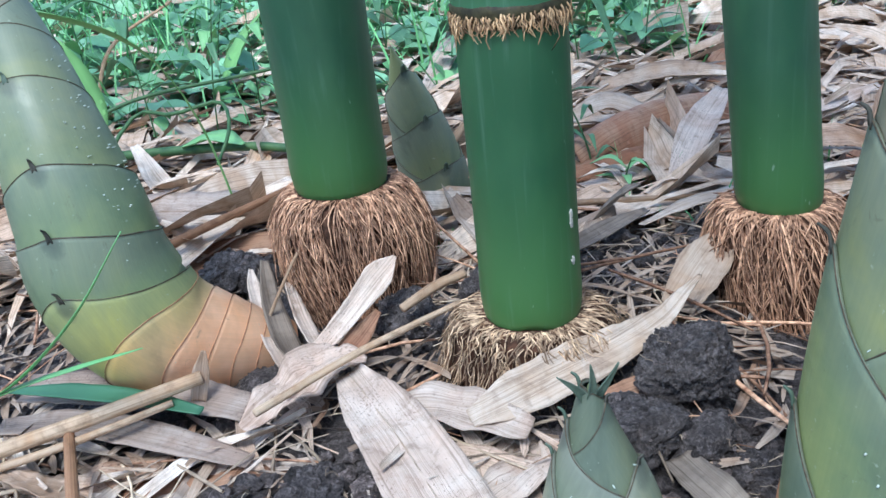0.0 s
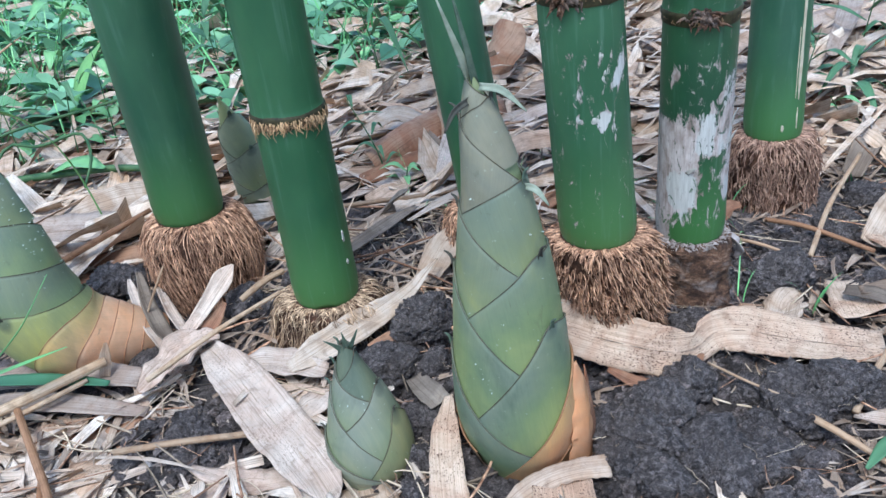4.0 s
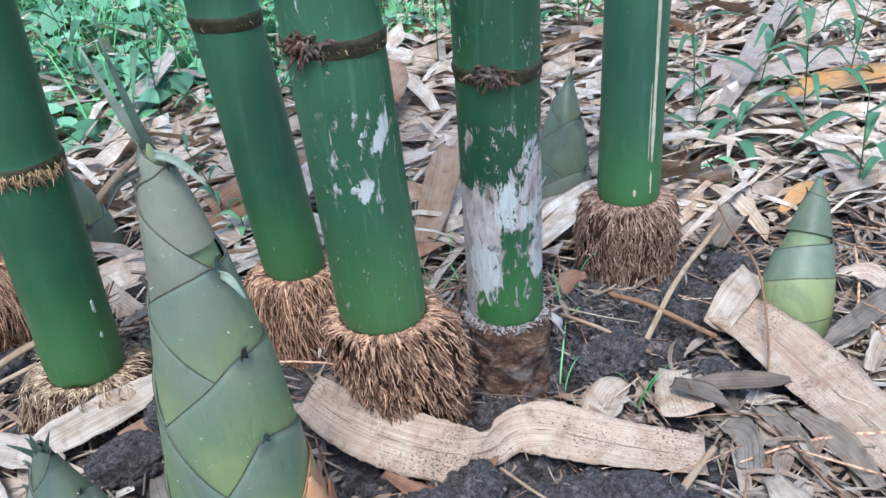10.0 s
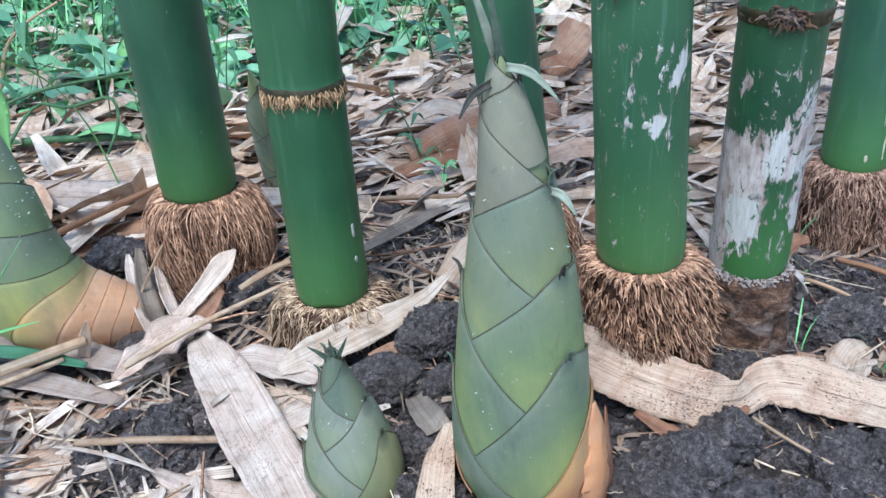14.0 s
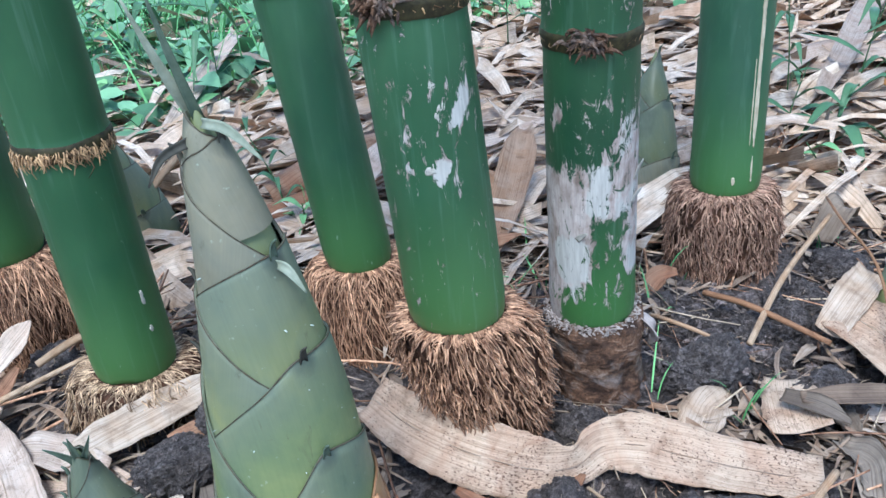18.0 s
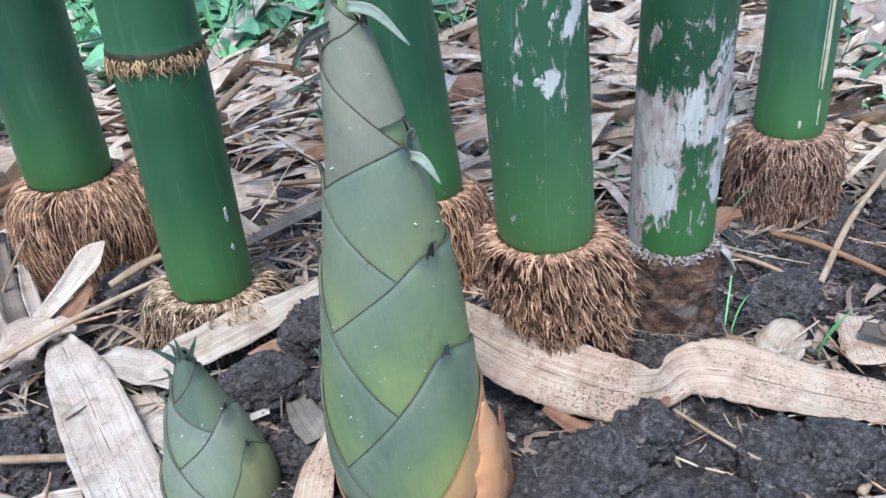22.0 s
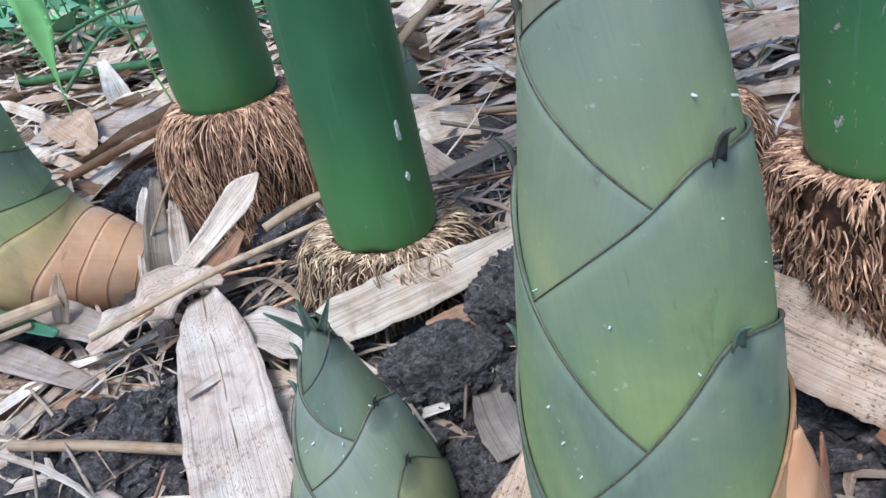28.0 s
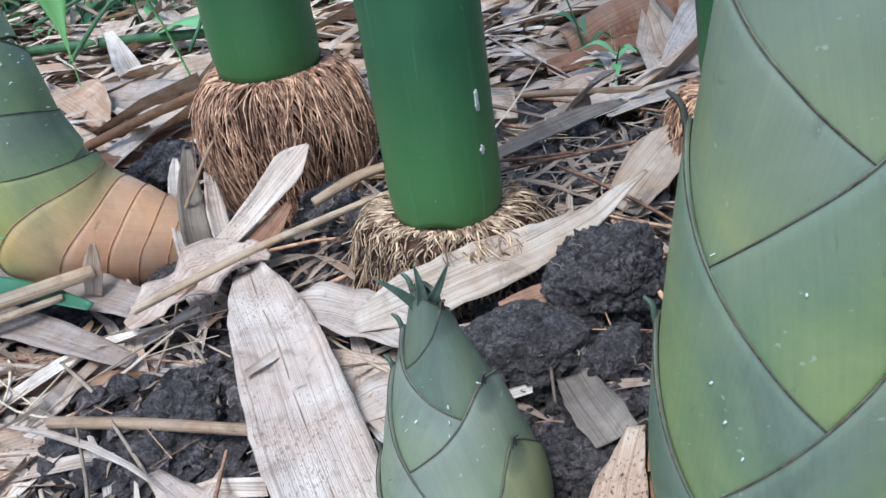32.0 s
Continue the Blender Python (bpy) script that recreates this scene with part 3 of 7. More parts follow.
def quads(name, v, f, material, uv=None, smooth=True):
    """A mesh from arrays of points and four-cornered faces; uv: one pair for each point."""
    m = bpy.data.meshes.new(name)
    v, f = np.asarray(v, np.float32), np.asarray(f, np.int32)
    m.vertices.add(len(v))
    m.vertices.foreach_set("co", v.ravel())
    m.loops.add(f.size)
    m.loops.foreach_set("vertex_index", f.ravel())
    m.polygons.add(len(f))
    m.polygons.foreach_set("loop_start", np.arange(0, f.size, 4, dtype=np.int32))
    m.polygons.foreach_set("loop_total", np.full(len(f), 4, dtype=np.int32))
    m.polygons.foreach_set("use_smooth", np.full(len(f), smooth))
    layer = m.uv_layers.new(name="UVMap")
    uv = np.asarray(uv if uv is not None else v[:, :2], np.float32)
    layer.data.foreach_set("uv", uv[f.ravel()].ravel())
    m.materials.append(material)
    m.update(calc_edges=True)
    m.validate()
    return m


def strands(name, paths, radii, material, sides=4):
    """Many thin stalks at once: paths (count, points, 3), radii (count, points)."""
    p, r = np.asarray(paths, float), np.asarray(radii, float)
    k, n = p.shape[:2]
    t = np.gradient(p, axis=1)
    t /= np.linalg.norm(t, axis=2, keepdims=True) + 1e-9
    a = np.cross(t, (0.31, 0.17, 0.93))
    a /= np.linalg.norm(a, axis=2, keepdims=True) + 1e-6
    b = np.cross(t, a)
    ang = np.arange(sides) * 2 * np.pi / sides
    v = p[:, :, None] + r[:, :, None, None] * (np.cos(ang)[:, None] * a[:, :, None] + np.sin(ang)[:, None] * b[:, :, None])
    i = np.arange(k * n * sides).reshape(k, n, sides)
    j = np.roll(i, -1, axis=2)
    f = np.stack([i[:, :-1], j[:, :-1], j[:, 1:], i[:, 1:]], -1).reshape(-1, 4)
    run = np.broadcast_to(np.arange(n)[None, :, None] * 0.02, (k, n, sides))
    uv = np.stack([np.broadcast_to(ang * 0.05, (k, n, sides)) + np.arange(k)[:, None, None] * 0.7, run], -1).reshape(-1, 2)
    return quads(name, v.reshape(-1, 3), f, material, uv)


build_ground()


def ribbon(pts, widths, roll=0.0, cup=0.15, thick=0.0012, seed=0, n=22, across=7, ragged=0.06, wave=0.0, fold=0.0, sh=None, up=(0, 0, 1), crumple=0.08):
    """A strip of dead sheath along pts; widths and roll (degrees) may be lists along it."""
    rnd = random.Random(seed)
    sh = sh or Shape()
    c = spline(pts, n)
    wl = spline([[w] for w in widths], n)[:, 0] if len(widths) > 1 else np.full(n + 1, widths[0])
    rl = spline([[a] for a in roll], n)[:, 0] if isinstance(roll, (list, tuple)) else np.full(n + 1, float(roll))
    t = np.gradient(c, axis=0)
    t /= np.linalg.norm(t, axis=1)[:, None] + 1e-9
    length = np.r_[0, np.cumsum(np.linalg.norm(np.diff(c, axis=0), axis=1))]
    u0, v0 = rnd.random() * 5, rnd.random() * 5
    top, low, uvs = [], [], []
    for i in range(n + 1):
        side = np.cross(t[i], up)
        side /= np.linalg.norm(side) + 1e-9
        nor = np.cross(side, t[i])
        a = -radians(rl[i])
        s, q = side * math.cos(a) + nor * math.sin(a), nor * math.cos(a) - side * math.sin(a)
        wj = wl[i] * 0.5
        row, und, uu = [], [], []
        for j in range(across):
            e = 2 * j / (across - 1) - 1
            rag = 1 + (ragged * fbm(length[i] * 120, seed * 3.1, e * 2, 1.3, 4) if abs(e) > 0.8 else 0)
            h = cup * wj * (e * e - 0.4) + wave * wj * math.sin(3.0 * i / n * math.pi * 2 + e * 2 + seed) * abs(e) + fold * wj * abs(e)
            h += crumple * wj * fbm(length[i] * 45, e * 1.5, seed * 1.7, 1.0, 3)
            p = c[i] + s * (e * wj * rag) + q * h
            row.append(p)
            und.append(p - q * thick)
            uu.append((u0 + e * wj, v0 + length[i]))
        top.append(row), low.append(und), uvs.append(uu)
    for i in range(n + 1):
        uvs[i] = [(u * 9.0, v) for u, v in uvs[i]]
    a = sh.grid(top, uvs)
    b = sh.grid([r[::-1] for r in low], [r[::-1] for r in uvs])
    w = across
    for i in range(n):
        for j, k in ((0, w - 1), (w - 1, 0)):
            sh.f.append((a + i * w + j, a + (i + 1) * w + j, b + (i + 1) * w + k, b + i * w + k) if j == 0 else (a + (i + 1) * w + j, a + i * w + j, b + i * w + k, b + (i + 1) * w + k))
            sh.uv += [uvs[i][j]] * 4
    for i in (0, n):
        for j in range(w - 1):
            q = (a + i * w + j, a + i * w + j + 1, b + i * w + w - 2 - j, b + i * w + w - 1 - j)
            sh.f.append(q if i else q[::-1])
            sh.uv += [uvs[i][j]] * 4
    return sh


def tube(pts, radii, sides=6, n=8, sh=None, flat=1.0):
    """A round stalk along pts."""
    sh = sh or Shape()
    c = spline(pts, n)
    rl = spline([[r] for r in radii], n)[:, 0] if len(radii) > 1 else np.full(n + 1, radii[0])
    t = np.gradient(c, axis=0)
    t /= np.linalg.norm(t, axis=1)[:, None] + 1e-9
    ref = np.array((0.31, 0.17, 0.93)) if abs(t[0][2]) < 0.9 else np.array((0.9, 0.3, 0.1))
    rows, uvs, run = [], [], 0.0
    for i in range(n + 1):
        a = np.cross(t[i], ref)
        a /= np.linalg.norm(a) + 1e-9
        b = np.cross(t[i], a)
        run += np.linalg.norm(c[i] - c[i - 1]) if i else 0
        rows.append([c[i] + rl[i] * (math.cos(2 * math.pi * k / sides) * a * flat + math.sin(2 * math.pi * k / sides) * b) for k in range(sides)])
        uvs.append([(k / sides * 0.3, run) for k in range(sides + 1)])
    at = sh.grid(rows, uvs, closed=True)
    if sides > 3:
        sh.cap(range(at + sides - 1, at - 1, -1))
        sh.cap(range(at + n * sides, at + (n + 1) * sides))
    return sh


# ---- bamboo culms ----


def axis_at(key, z):
    (x, y), (dx, dy), _, _ = CULMS[key]
    return x + dx * (z - 0.1), y + dy * (z - 0.1)


def culm(key, label, material, nodes, height=2.4):
    (_, _), (dx, dy), r, z0 = CULMS[key]
    bx, by = axis_at(key, z0)
    root = thing("bamboo_culm", (bx, by, z0), label, "bamboo culm", "culms of the clump")
    zs = [-0.004, 0, 0.0015, 0.004, 0.008, 0.014, 0.022, 0.04, 0.07]
    z = 0.1
    while z < height:
        zs.append(z)
        z += 0.03 if z < 0.5 else 0.1
    for nz in nodes:
        zs += [nz + d for d in (-0.016, -0.010, -0.006, -0.003, 0, 0.003, 0.006, 0.010, 0.018)]
    zs = sorted(set(round(v, 4) for v in zs))
    sides, rows, uvs = 56, [], []
    foot = {-0.004: 0.95, 0: 0.965, 0.0015: 0.98, 0.004: 0.99, 0.008: 1.0, 0.014: 1.012, 0.022: 1.02, 0.04: 1.008}
    for z in zs:
        f = foot.get(z, 1.0) * (1 - 0.03 * min(z, 1.0))
        for nz in nodes:
            d = (z - nz) / 0.006
            f *= 1 + 0.035 * math.exp(-d * d) - 0.012 * math.exp(-(((z - nz + 0.012) / 0.006) ** 2))
        row = []
        for k in range(sides):
            a = 2 * math.pi * k / sides
            w = 1 + 0.010 * fbm(math.cos(a), math.sin(a), z * 1.3 + r * 90, 0.9, 2) + 0.004 * fbm(math.cos(a) * 5, math.sin(a) * 5, z, 1.0, 2)
            dip = -0.0045 * max(0, math.cos(a * 1.0 - 4.65)) ** 16 * math.exp(-z / 0.012) if key == "B" else 0
            row.append((dx * z + r * f * w * math.cos(a), dy * z + r * f * w * math.sin(a), z - dip))
        rows.append(row)
    sh = Shape()
    at = sh.grid(rows, closed=True)
    sh.cap(range(at + sides - 1, at - 1, -1))
    sh.cap(range(at + (len(rows) - 1) * sides, at + len(rows) * sides))
    part("stem", sh, material, root)
    for nz in nodes[:1]:
        ring = Shape()
        rr = []
        for dz, f in ((-0.0105, 1.006), (-0.0085, 1.028), (-0.004, 1.030), (-0.001, 1.050), (0.003, 1.052), (0.005, 1.012)):
            rr.append([(dx * (nz + dz) + r * f * (1 - 0.03 * nz) * math.cos(2 * math.pi * k / 48), dy * (nz + dz) + r * f * (1 - 0.03 * nz) * math.sin(2 * math.pi * k / 48), nz + dz + 0.0012 * fbm(k, 0, r * 50, 0.35, 2)) for k in range(48)])
        ring.grid(rr, closed=True)
        part("node_ring", ring, NODE, root, "dark node ring")
    return root


def on_culm(key, th, z, out=0.0):
    """A point on a culm's skin, from its foot; th in degrees, 270 faces -y."""
    (_, _), (dx, dy), r, z0 = CULMS[key]
    a = radians(th)
    rr = r * (1 - 0.03 * z) + out
    return np.array((dx * z + rr * math.cos(a), dy * z + rr * math.sin(a), z))


def node_roots(key, root, nz, n, lo, hi, length, seed, label):
    """Short dry rootlets hanging from a node."""
    rnd, paths, radii = random.Random(seed), [], []
    for i in range(n):
        th, z = rnd.uniform(lo, hi), nz + rnd.uniform(-0.005, 0.004)
        ln = length * rnd.uniform(0.3, 1.0) * (1.8 if rnd.random() < 0.12 else 1.0)
        paths.append([on_culm(key, th, z, 0.0005), on_culm(key, th + rnd.uniform(-2, 2), z - ln * 0.2, ln * 0.22), on_culm(key, th + rnd.uniform(-4, 4), z - ln * 0.6, ln * 0.26), on_culm(key, th + rnd.uniform(-6, 6), z - ln, ln * 0.20)])
        radii.append([0.0008, 0.0007, 0.0006, 0.0003])
    ob = new("node_rootlet_fringe", strands("node_rootlet_fringe", paths, radii, ROOT_TAN))
    ob.parent = root
    tagged(ob, label, kind="stuff")


def bud(key, root, th, nz, size, seed):
    """A withered branch bud: a knot of short scales at a node."""
    rnd, sh = random.Random(seed), Shape()
    for i in range(70):
        z, a = nz + rnd.gauss(0, 0.3) * size, th + rnd.gauss(0, 9)
        p = on_culm(key, a, z, 0.0)
        q = on_culm(key, a + rnd.gauss(0, 9), z + rnd.gauss(-0.1, 0.4) * size, size * rnd.uniform(0.25, 0.75))
        tube([p, p * 0.45 + q * 0.55 + np.array((0, 0, 0.1 * size)), q], [size * 0.10, size * 0.11, size * 0.02], 5, 4, sh, 0.6)
    part("branch_bud", sh, STUMP, root, "withered brown branch bud", "stuff")


def scab(key, root, th0, th1, z0, z1, keep, seed, material, name, label, fine=70, out=0.0008, slant=0.0):
    """A ragged flaking patch that lies on a culm's skin."""
    sh = Shape()
    nth, nz = max(10, int((th1 - th0) * 1.1)), max(10, int((z1 - z0) / 0.0011))
    keepers = {}
    for i in range(nz + 1):
        for j in range(nth + 1):
            u, v = j / nth, i / nz
            e = 1 - (2 * u - 1) ** 2 - (2 * v - 1) ** 2
            m = 0.75 * fbm(u * (th1 - th0) * 0.045, v * (z1 - z0) * 60, seed, fine / 70, 5) + 0.55 * e - 0.2
            keepers[i, j] = m > keep
    idx = {}

    def put(i, j, o):
        if (i, j, o) not in idx:
            u, v = j / nth, i / nz
            z = z0 + (z1 - z0) * v
            th = th0 + (th1 - th0) * u + slant * (z - z0)
            lift = out + (0.0003 + 0.0004 * fbm(u * 9, v * 9, seed, 1.0, 2) if o else -0.0012)
            idx[i, j, o] = len(sh.v)
            sh.v.append(tuple(on_culm(key, th, z, lift)))
        return idx[i, j, o]

    full = lambda i, j: all(keepers.get((a, b), False) for a in (i, i + 1) for b in (j, j + 1))
    for i in range(nz):
        for j in range(nth):
            if full(i, j):
                sh.f.append((put(i, j, 1), put(i, j + 1, 1), put(i + 1, j + 1, 1), put(i + 1, j, 1)))
                sh.uv += [(j / nth, i / nz)] * 4
                for (a, b), (p, q) in (((i - 1, j), ((i, j), (i, j + 1))), ((i + 1, j), ((i + 1, j + 1), (i + 1, j))), ((i, j - 1), ((i + 1, j), (i, j))), ((i, j + 1), ((i, j + 1), (i + 1, j + 1)))):
                    if not full(a, b):
                        sh.f.append((put(*p, 0), put(*q, 0), put(*q, 1), put(*p, 1)))
                        sh.uv += [(j / nth, i / nz)] * 4
    if sh.f:
        part(name, sh, material, root, label, "stuff")


def root_mat(key, label, profile, n, seed, rmat, shift=(0, 0), wild=1.0, length=0.3, thin=0.0007, ring=130, ring_run=0.3, flare=0.006):
    """The skirt of stilt rootlets under a culm: a ring of stiff ones at its foot, combed ones below. profile: (radius, height) from the foot down."""
    (_, _), _, r, z0 = CULMS[key]
    bx, by = axis_at(key, z0)
    root = thing("root_mat", (bx, by, 0), label, "root mat", "root mats of the clump")
    rng = np.random.RandomState(seed)
    prof = spline(profile, 48)
    zt, zb = prof[0][1], prof[-1][1]

    def surf(a, s, out):
        i = np.clip(s, 0, 1) * 48
        q = np.stack([np.interp(i, np.arange(49), prof[:, c]) for c in (0, 1)], -1)
        f = 1 + 0.13 * grain(np.cos(a) * 1.3 + seed, np.sin(a) * 1.3, s * 1.5, 1.0, 3)
        down = np.clip((zt - q[..., 1]) / (zt - zb), 0, 1)
        rad = q[..., 0] * f + out
        return np.stack([shift[0] * down + rad * np.cos(a), shift[1] * down + rad * np.sin(a), q[..., 1]], -1)

    # inner body, coloured dark so the gaps between strands look deeply shaded
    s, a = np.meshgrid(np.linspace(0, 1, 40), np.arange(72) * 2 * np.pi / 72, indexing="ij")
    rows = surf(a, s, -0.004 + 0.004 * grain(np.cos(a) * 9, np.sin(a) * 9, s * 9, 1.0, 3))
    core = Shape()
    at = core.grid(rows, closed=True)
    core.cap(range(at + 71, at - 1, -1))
    part("shade_dark_root_core", core, ROOT_GAP_SHADE, root)
    k = 7
    w = np.linspace(0, 1, k)[None, :]
    for share, s_lo, s_hi, run, lift, gauge in ((ring, 0.0, 0.05, ring_run, 0.0022, 1.15), (n, 0.03, 0.85, length, 0.0045, 0.95), (n // 3, 0.35, 0.98, length * 0.6, 0.007, 0.7)):
        ang = rng.uniform(0, 2 * np.pi, share) if share != ring else np.linspace(0, 2 * np.pi, share, endpoint=False) + rng.normal(0, 0.02, share)
        keep = (np.sin(ang) < 0.55) | (rng.rand(share) < 0.35)
        ang = ang[keep]
        m = len(ang)
        s0 = rng.uniform(s_lo, s_hi, m)
        tuft = grain(np.cos(ang) * 7 + seed, np.sin(ang) * 7, s0 * 5, 1.0, 3)
        ln = run * rng.uniform(0.45, 1.2, m) * (1 + 0.5 * tuft)
        drift = (rng.normal(0, 0.10, m) * wild + 0.35 * tuft)[:, None] * w**1.3 * (ln / 0.3)[:, None]
        bow = rng.normal(0, 0.05, m)[:, None] * np.sin(w * np.pi) * wild
        up = lift * rng.uniform(-0.5, 1.0, m)[:, None] + (rng.uniform(0, 1, m) ** 2 * flare)[:, None] * w**2
        p = surf(ang[:, None] + drift + bow, s0[:, None] + ln[:, None] * w, up)
        over = np.maximum(s0[:, None] + ln[:, None] * w - 1, 0)
        p[..., 2] = np.maximum(p[..., 2] - over * 0.06, -0.012)
        p += rng.normal(0, 0.0005, p.shape) * wild * w[..., None] * (0.3 if share == ring else 1.0)
        t = thin * gauge * rng.uniform(0.55, 1.55, m)[:, None] * np.array((1, 1.05, 1.0, 0.95, 0.85, 0.65, 0.3))
        stay = tuft > (-0.9 if share == ring else -0.22)
        ob = new("rootlet_mass", strands("rootlet_mass", p[stay], t[stay], rmat, 4))
        ob.parent = root
        tagged(ob, "mass of thin dry rootlets", kind="stuff")
    return root


culm_a = culm("A", "thick dark blue-green bamboo culm leaning over its root mat", CULM_DARK, [0.40, 0.78, 1.15, 1.5, 1.9, 2.2])
culm_b = culm("B", "thick smooth green bamboo culm with a fringed node", CULM_GREEN, [0.2415, 0.56, 0.92, 1.3, 1.7, 2.1])
culm_c = culm("C", "thick green bamboo culm with white lichen flakes", CULM_FLAKED, [0.276, 0.62, 0.98, 1.35, 1.75, 2.1])
culm_d = culm("D", "green bamboo culm with peeling white skin", CULM_PEELED, [0.281, 0.60, 0.95, 1.3, 1.7, 2.1])
culm_e = culm("E", "slender green bamboo culm with a pale split", CULM_DARK, [0.45, 0.82, 1.2, 1.6, 2.0])
culm_g = culm("G", "blue-green bamboo culm standing behind the tall shoot", CULM_DARK, [0.30, 0.65, 1.0, 1.4, 1.8, 2.1])
node_roots("B", culm_b, 0.2395, 300, 175, 365, 0.0115, 5, "fringe of short tan rootlets")
node_roots("C", culm_c, 0.276, 90, 180, 360, 0.004, 6, "row of root buds")
node_roots("D", culm_d, 0.281, 90, 180, 360, 0.005, 7, "row of root buds")
node_roots("G", culm_g, 0.30, 60, 180, 360, 0.004, 8, "row of root buds")

root_mat("A", "bulging mat of tan dry rootlets under the leaning culm", [(0.043, 0.1375), (0.055, 0.135), (0.067, 0.118), (0.073, 0.090), (0.069, 0.055), (0.058, 0.020), (0.046, -0.01)], 1900, 11, ROOT, (0.016, -0.026), 1.3, 0.36, 0.00058, 230, 0.50, 0.010)
root_mat("B", "low flat skirt of tan rootlets round the culm", [(0.037, 0.0775), (0.052, 0.0772), (0.061, 0.069), (0.068, 0.050), (0.077, 0.028), (0.087, 0.004)], 1100, 12, ROOT_STRAW, (0.0, 0.014), 1.0, 0.27, 0.00058, 230, 0.18, 0.007)
root_mat("C", "tall shaggy cone of stiff tan rootlets", [(0.040, 0.1515), (0.053, 0.148), (0.060, 0.120), (0.061, 0.088), (0.058, 0.055), (0.050, 0.022), (0.042, -0.015)], 3900, 13, ROOT, (0.034, 0.014), 0.6, 0.09, 0.00078, 230, 0.12, 0.011)
root_mat("E", "shaggy reddish-brown root column under the culm", [(0.039, 0.0995), (0.056, 0.096), (0.064, 0.078), (0.065, 0.045), (0.062, 0.015), (0.062, -0.03)], 3200, 14, ROOT_RED, (-0.006, -0.016), 0.8, 0.12, 0.00070, 170, 0.12, 0.009)
root_mat("G", "tan rootlets spreading under the culm behind the shoot", [(0.034, 0.1085), (0.048, 0.106), (0.058, 0.085), (0.063, 0.05), (0.067, 0.015), (0.072, -0.01)], 1250, 15, ROOT, (0.006, -0.014), 1.7, 0.36, 0.00060, 180, 0.45, 0.012)
bud("C", culm_c, 235, 0.276, 0.016, 21)
bud("D", culm_d, 250, 0.280, 0.014, 22)

# lichen flakes and peeling skin
for th0, th1, z0, z1, keep, sd, sl in ((270, 283, 0.183, 0.206, 0.12, 1, 300), (249, 269, 0.142, 0.158, 0.12, 3, 200), (222, 230, 0.146, 0.158, 0.15, 4, 0), (272, 280, 0.212, 0.222, 0.1, 5, 0)):
    scab("C", culm_c, th0, th1, z0, z1, keep, sd, CRUST, "lichen_flake", "white crusty lichen flake", 150, -0.0002, sl)
for k, (th, z, ln) in enumerate(((318, 0.150, 0.016), (312, 0.128, 0.012), (236, 0.098, 0.010))):
    p = on_culm("D", th, z, 0.0006)
    q, w = on_culm("D", th + 6, z + ln * 0.5, 0.0015), on_culm("D", th + 14, z + ln, 0.005)
    part("peeling_skin", ribbon([p, q, w], [0.005, 0.005, 0.002], up=tuple(on_culm("D", th, 0, 0) - on_culm("D", th, 0, -0.02)), n=6, across=4, thick=0.0004, cup=0.3, seed=k), CRUST, culm_d, "curled flake of whitish skin")
for th0, th1, z0, z1, keep, sd in ((285.5, 292.5, 0.015, 0.55, -0.35, 31), (280.5, 282, 0.06, 0.16, -0.3, 33), (255, 262, 0.012, 0.024, -0.1, 32)):
    scab("E", culm_e, th0, th1, z0, z1, keep, sd, PALE_SPLIT, "pale_split", "long pale split in the skin", 20)
for th0, th1, z0, z1, keep, sd in ((318, 326, 0.045, 0.060, -0.1, 41), (320, 328, 0.078, 0.096, -0.1, 42)):
    scab("B", culm_b, th0, th1, z0, z1, keep, sd, CRUST, "scar", "small pale scar", 90)


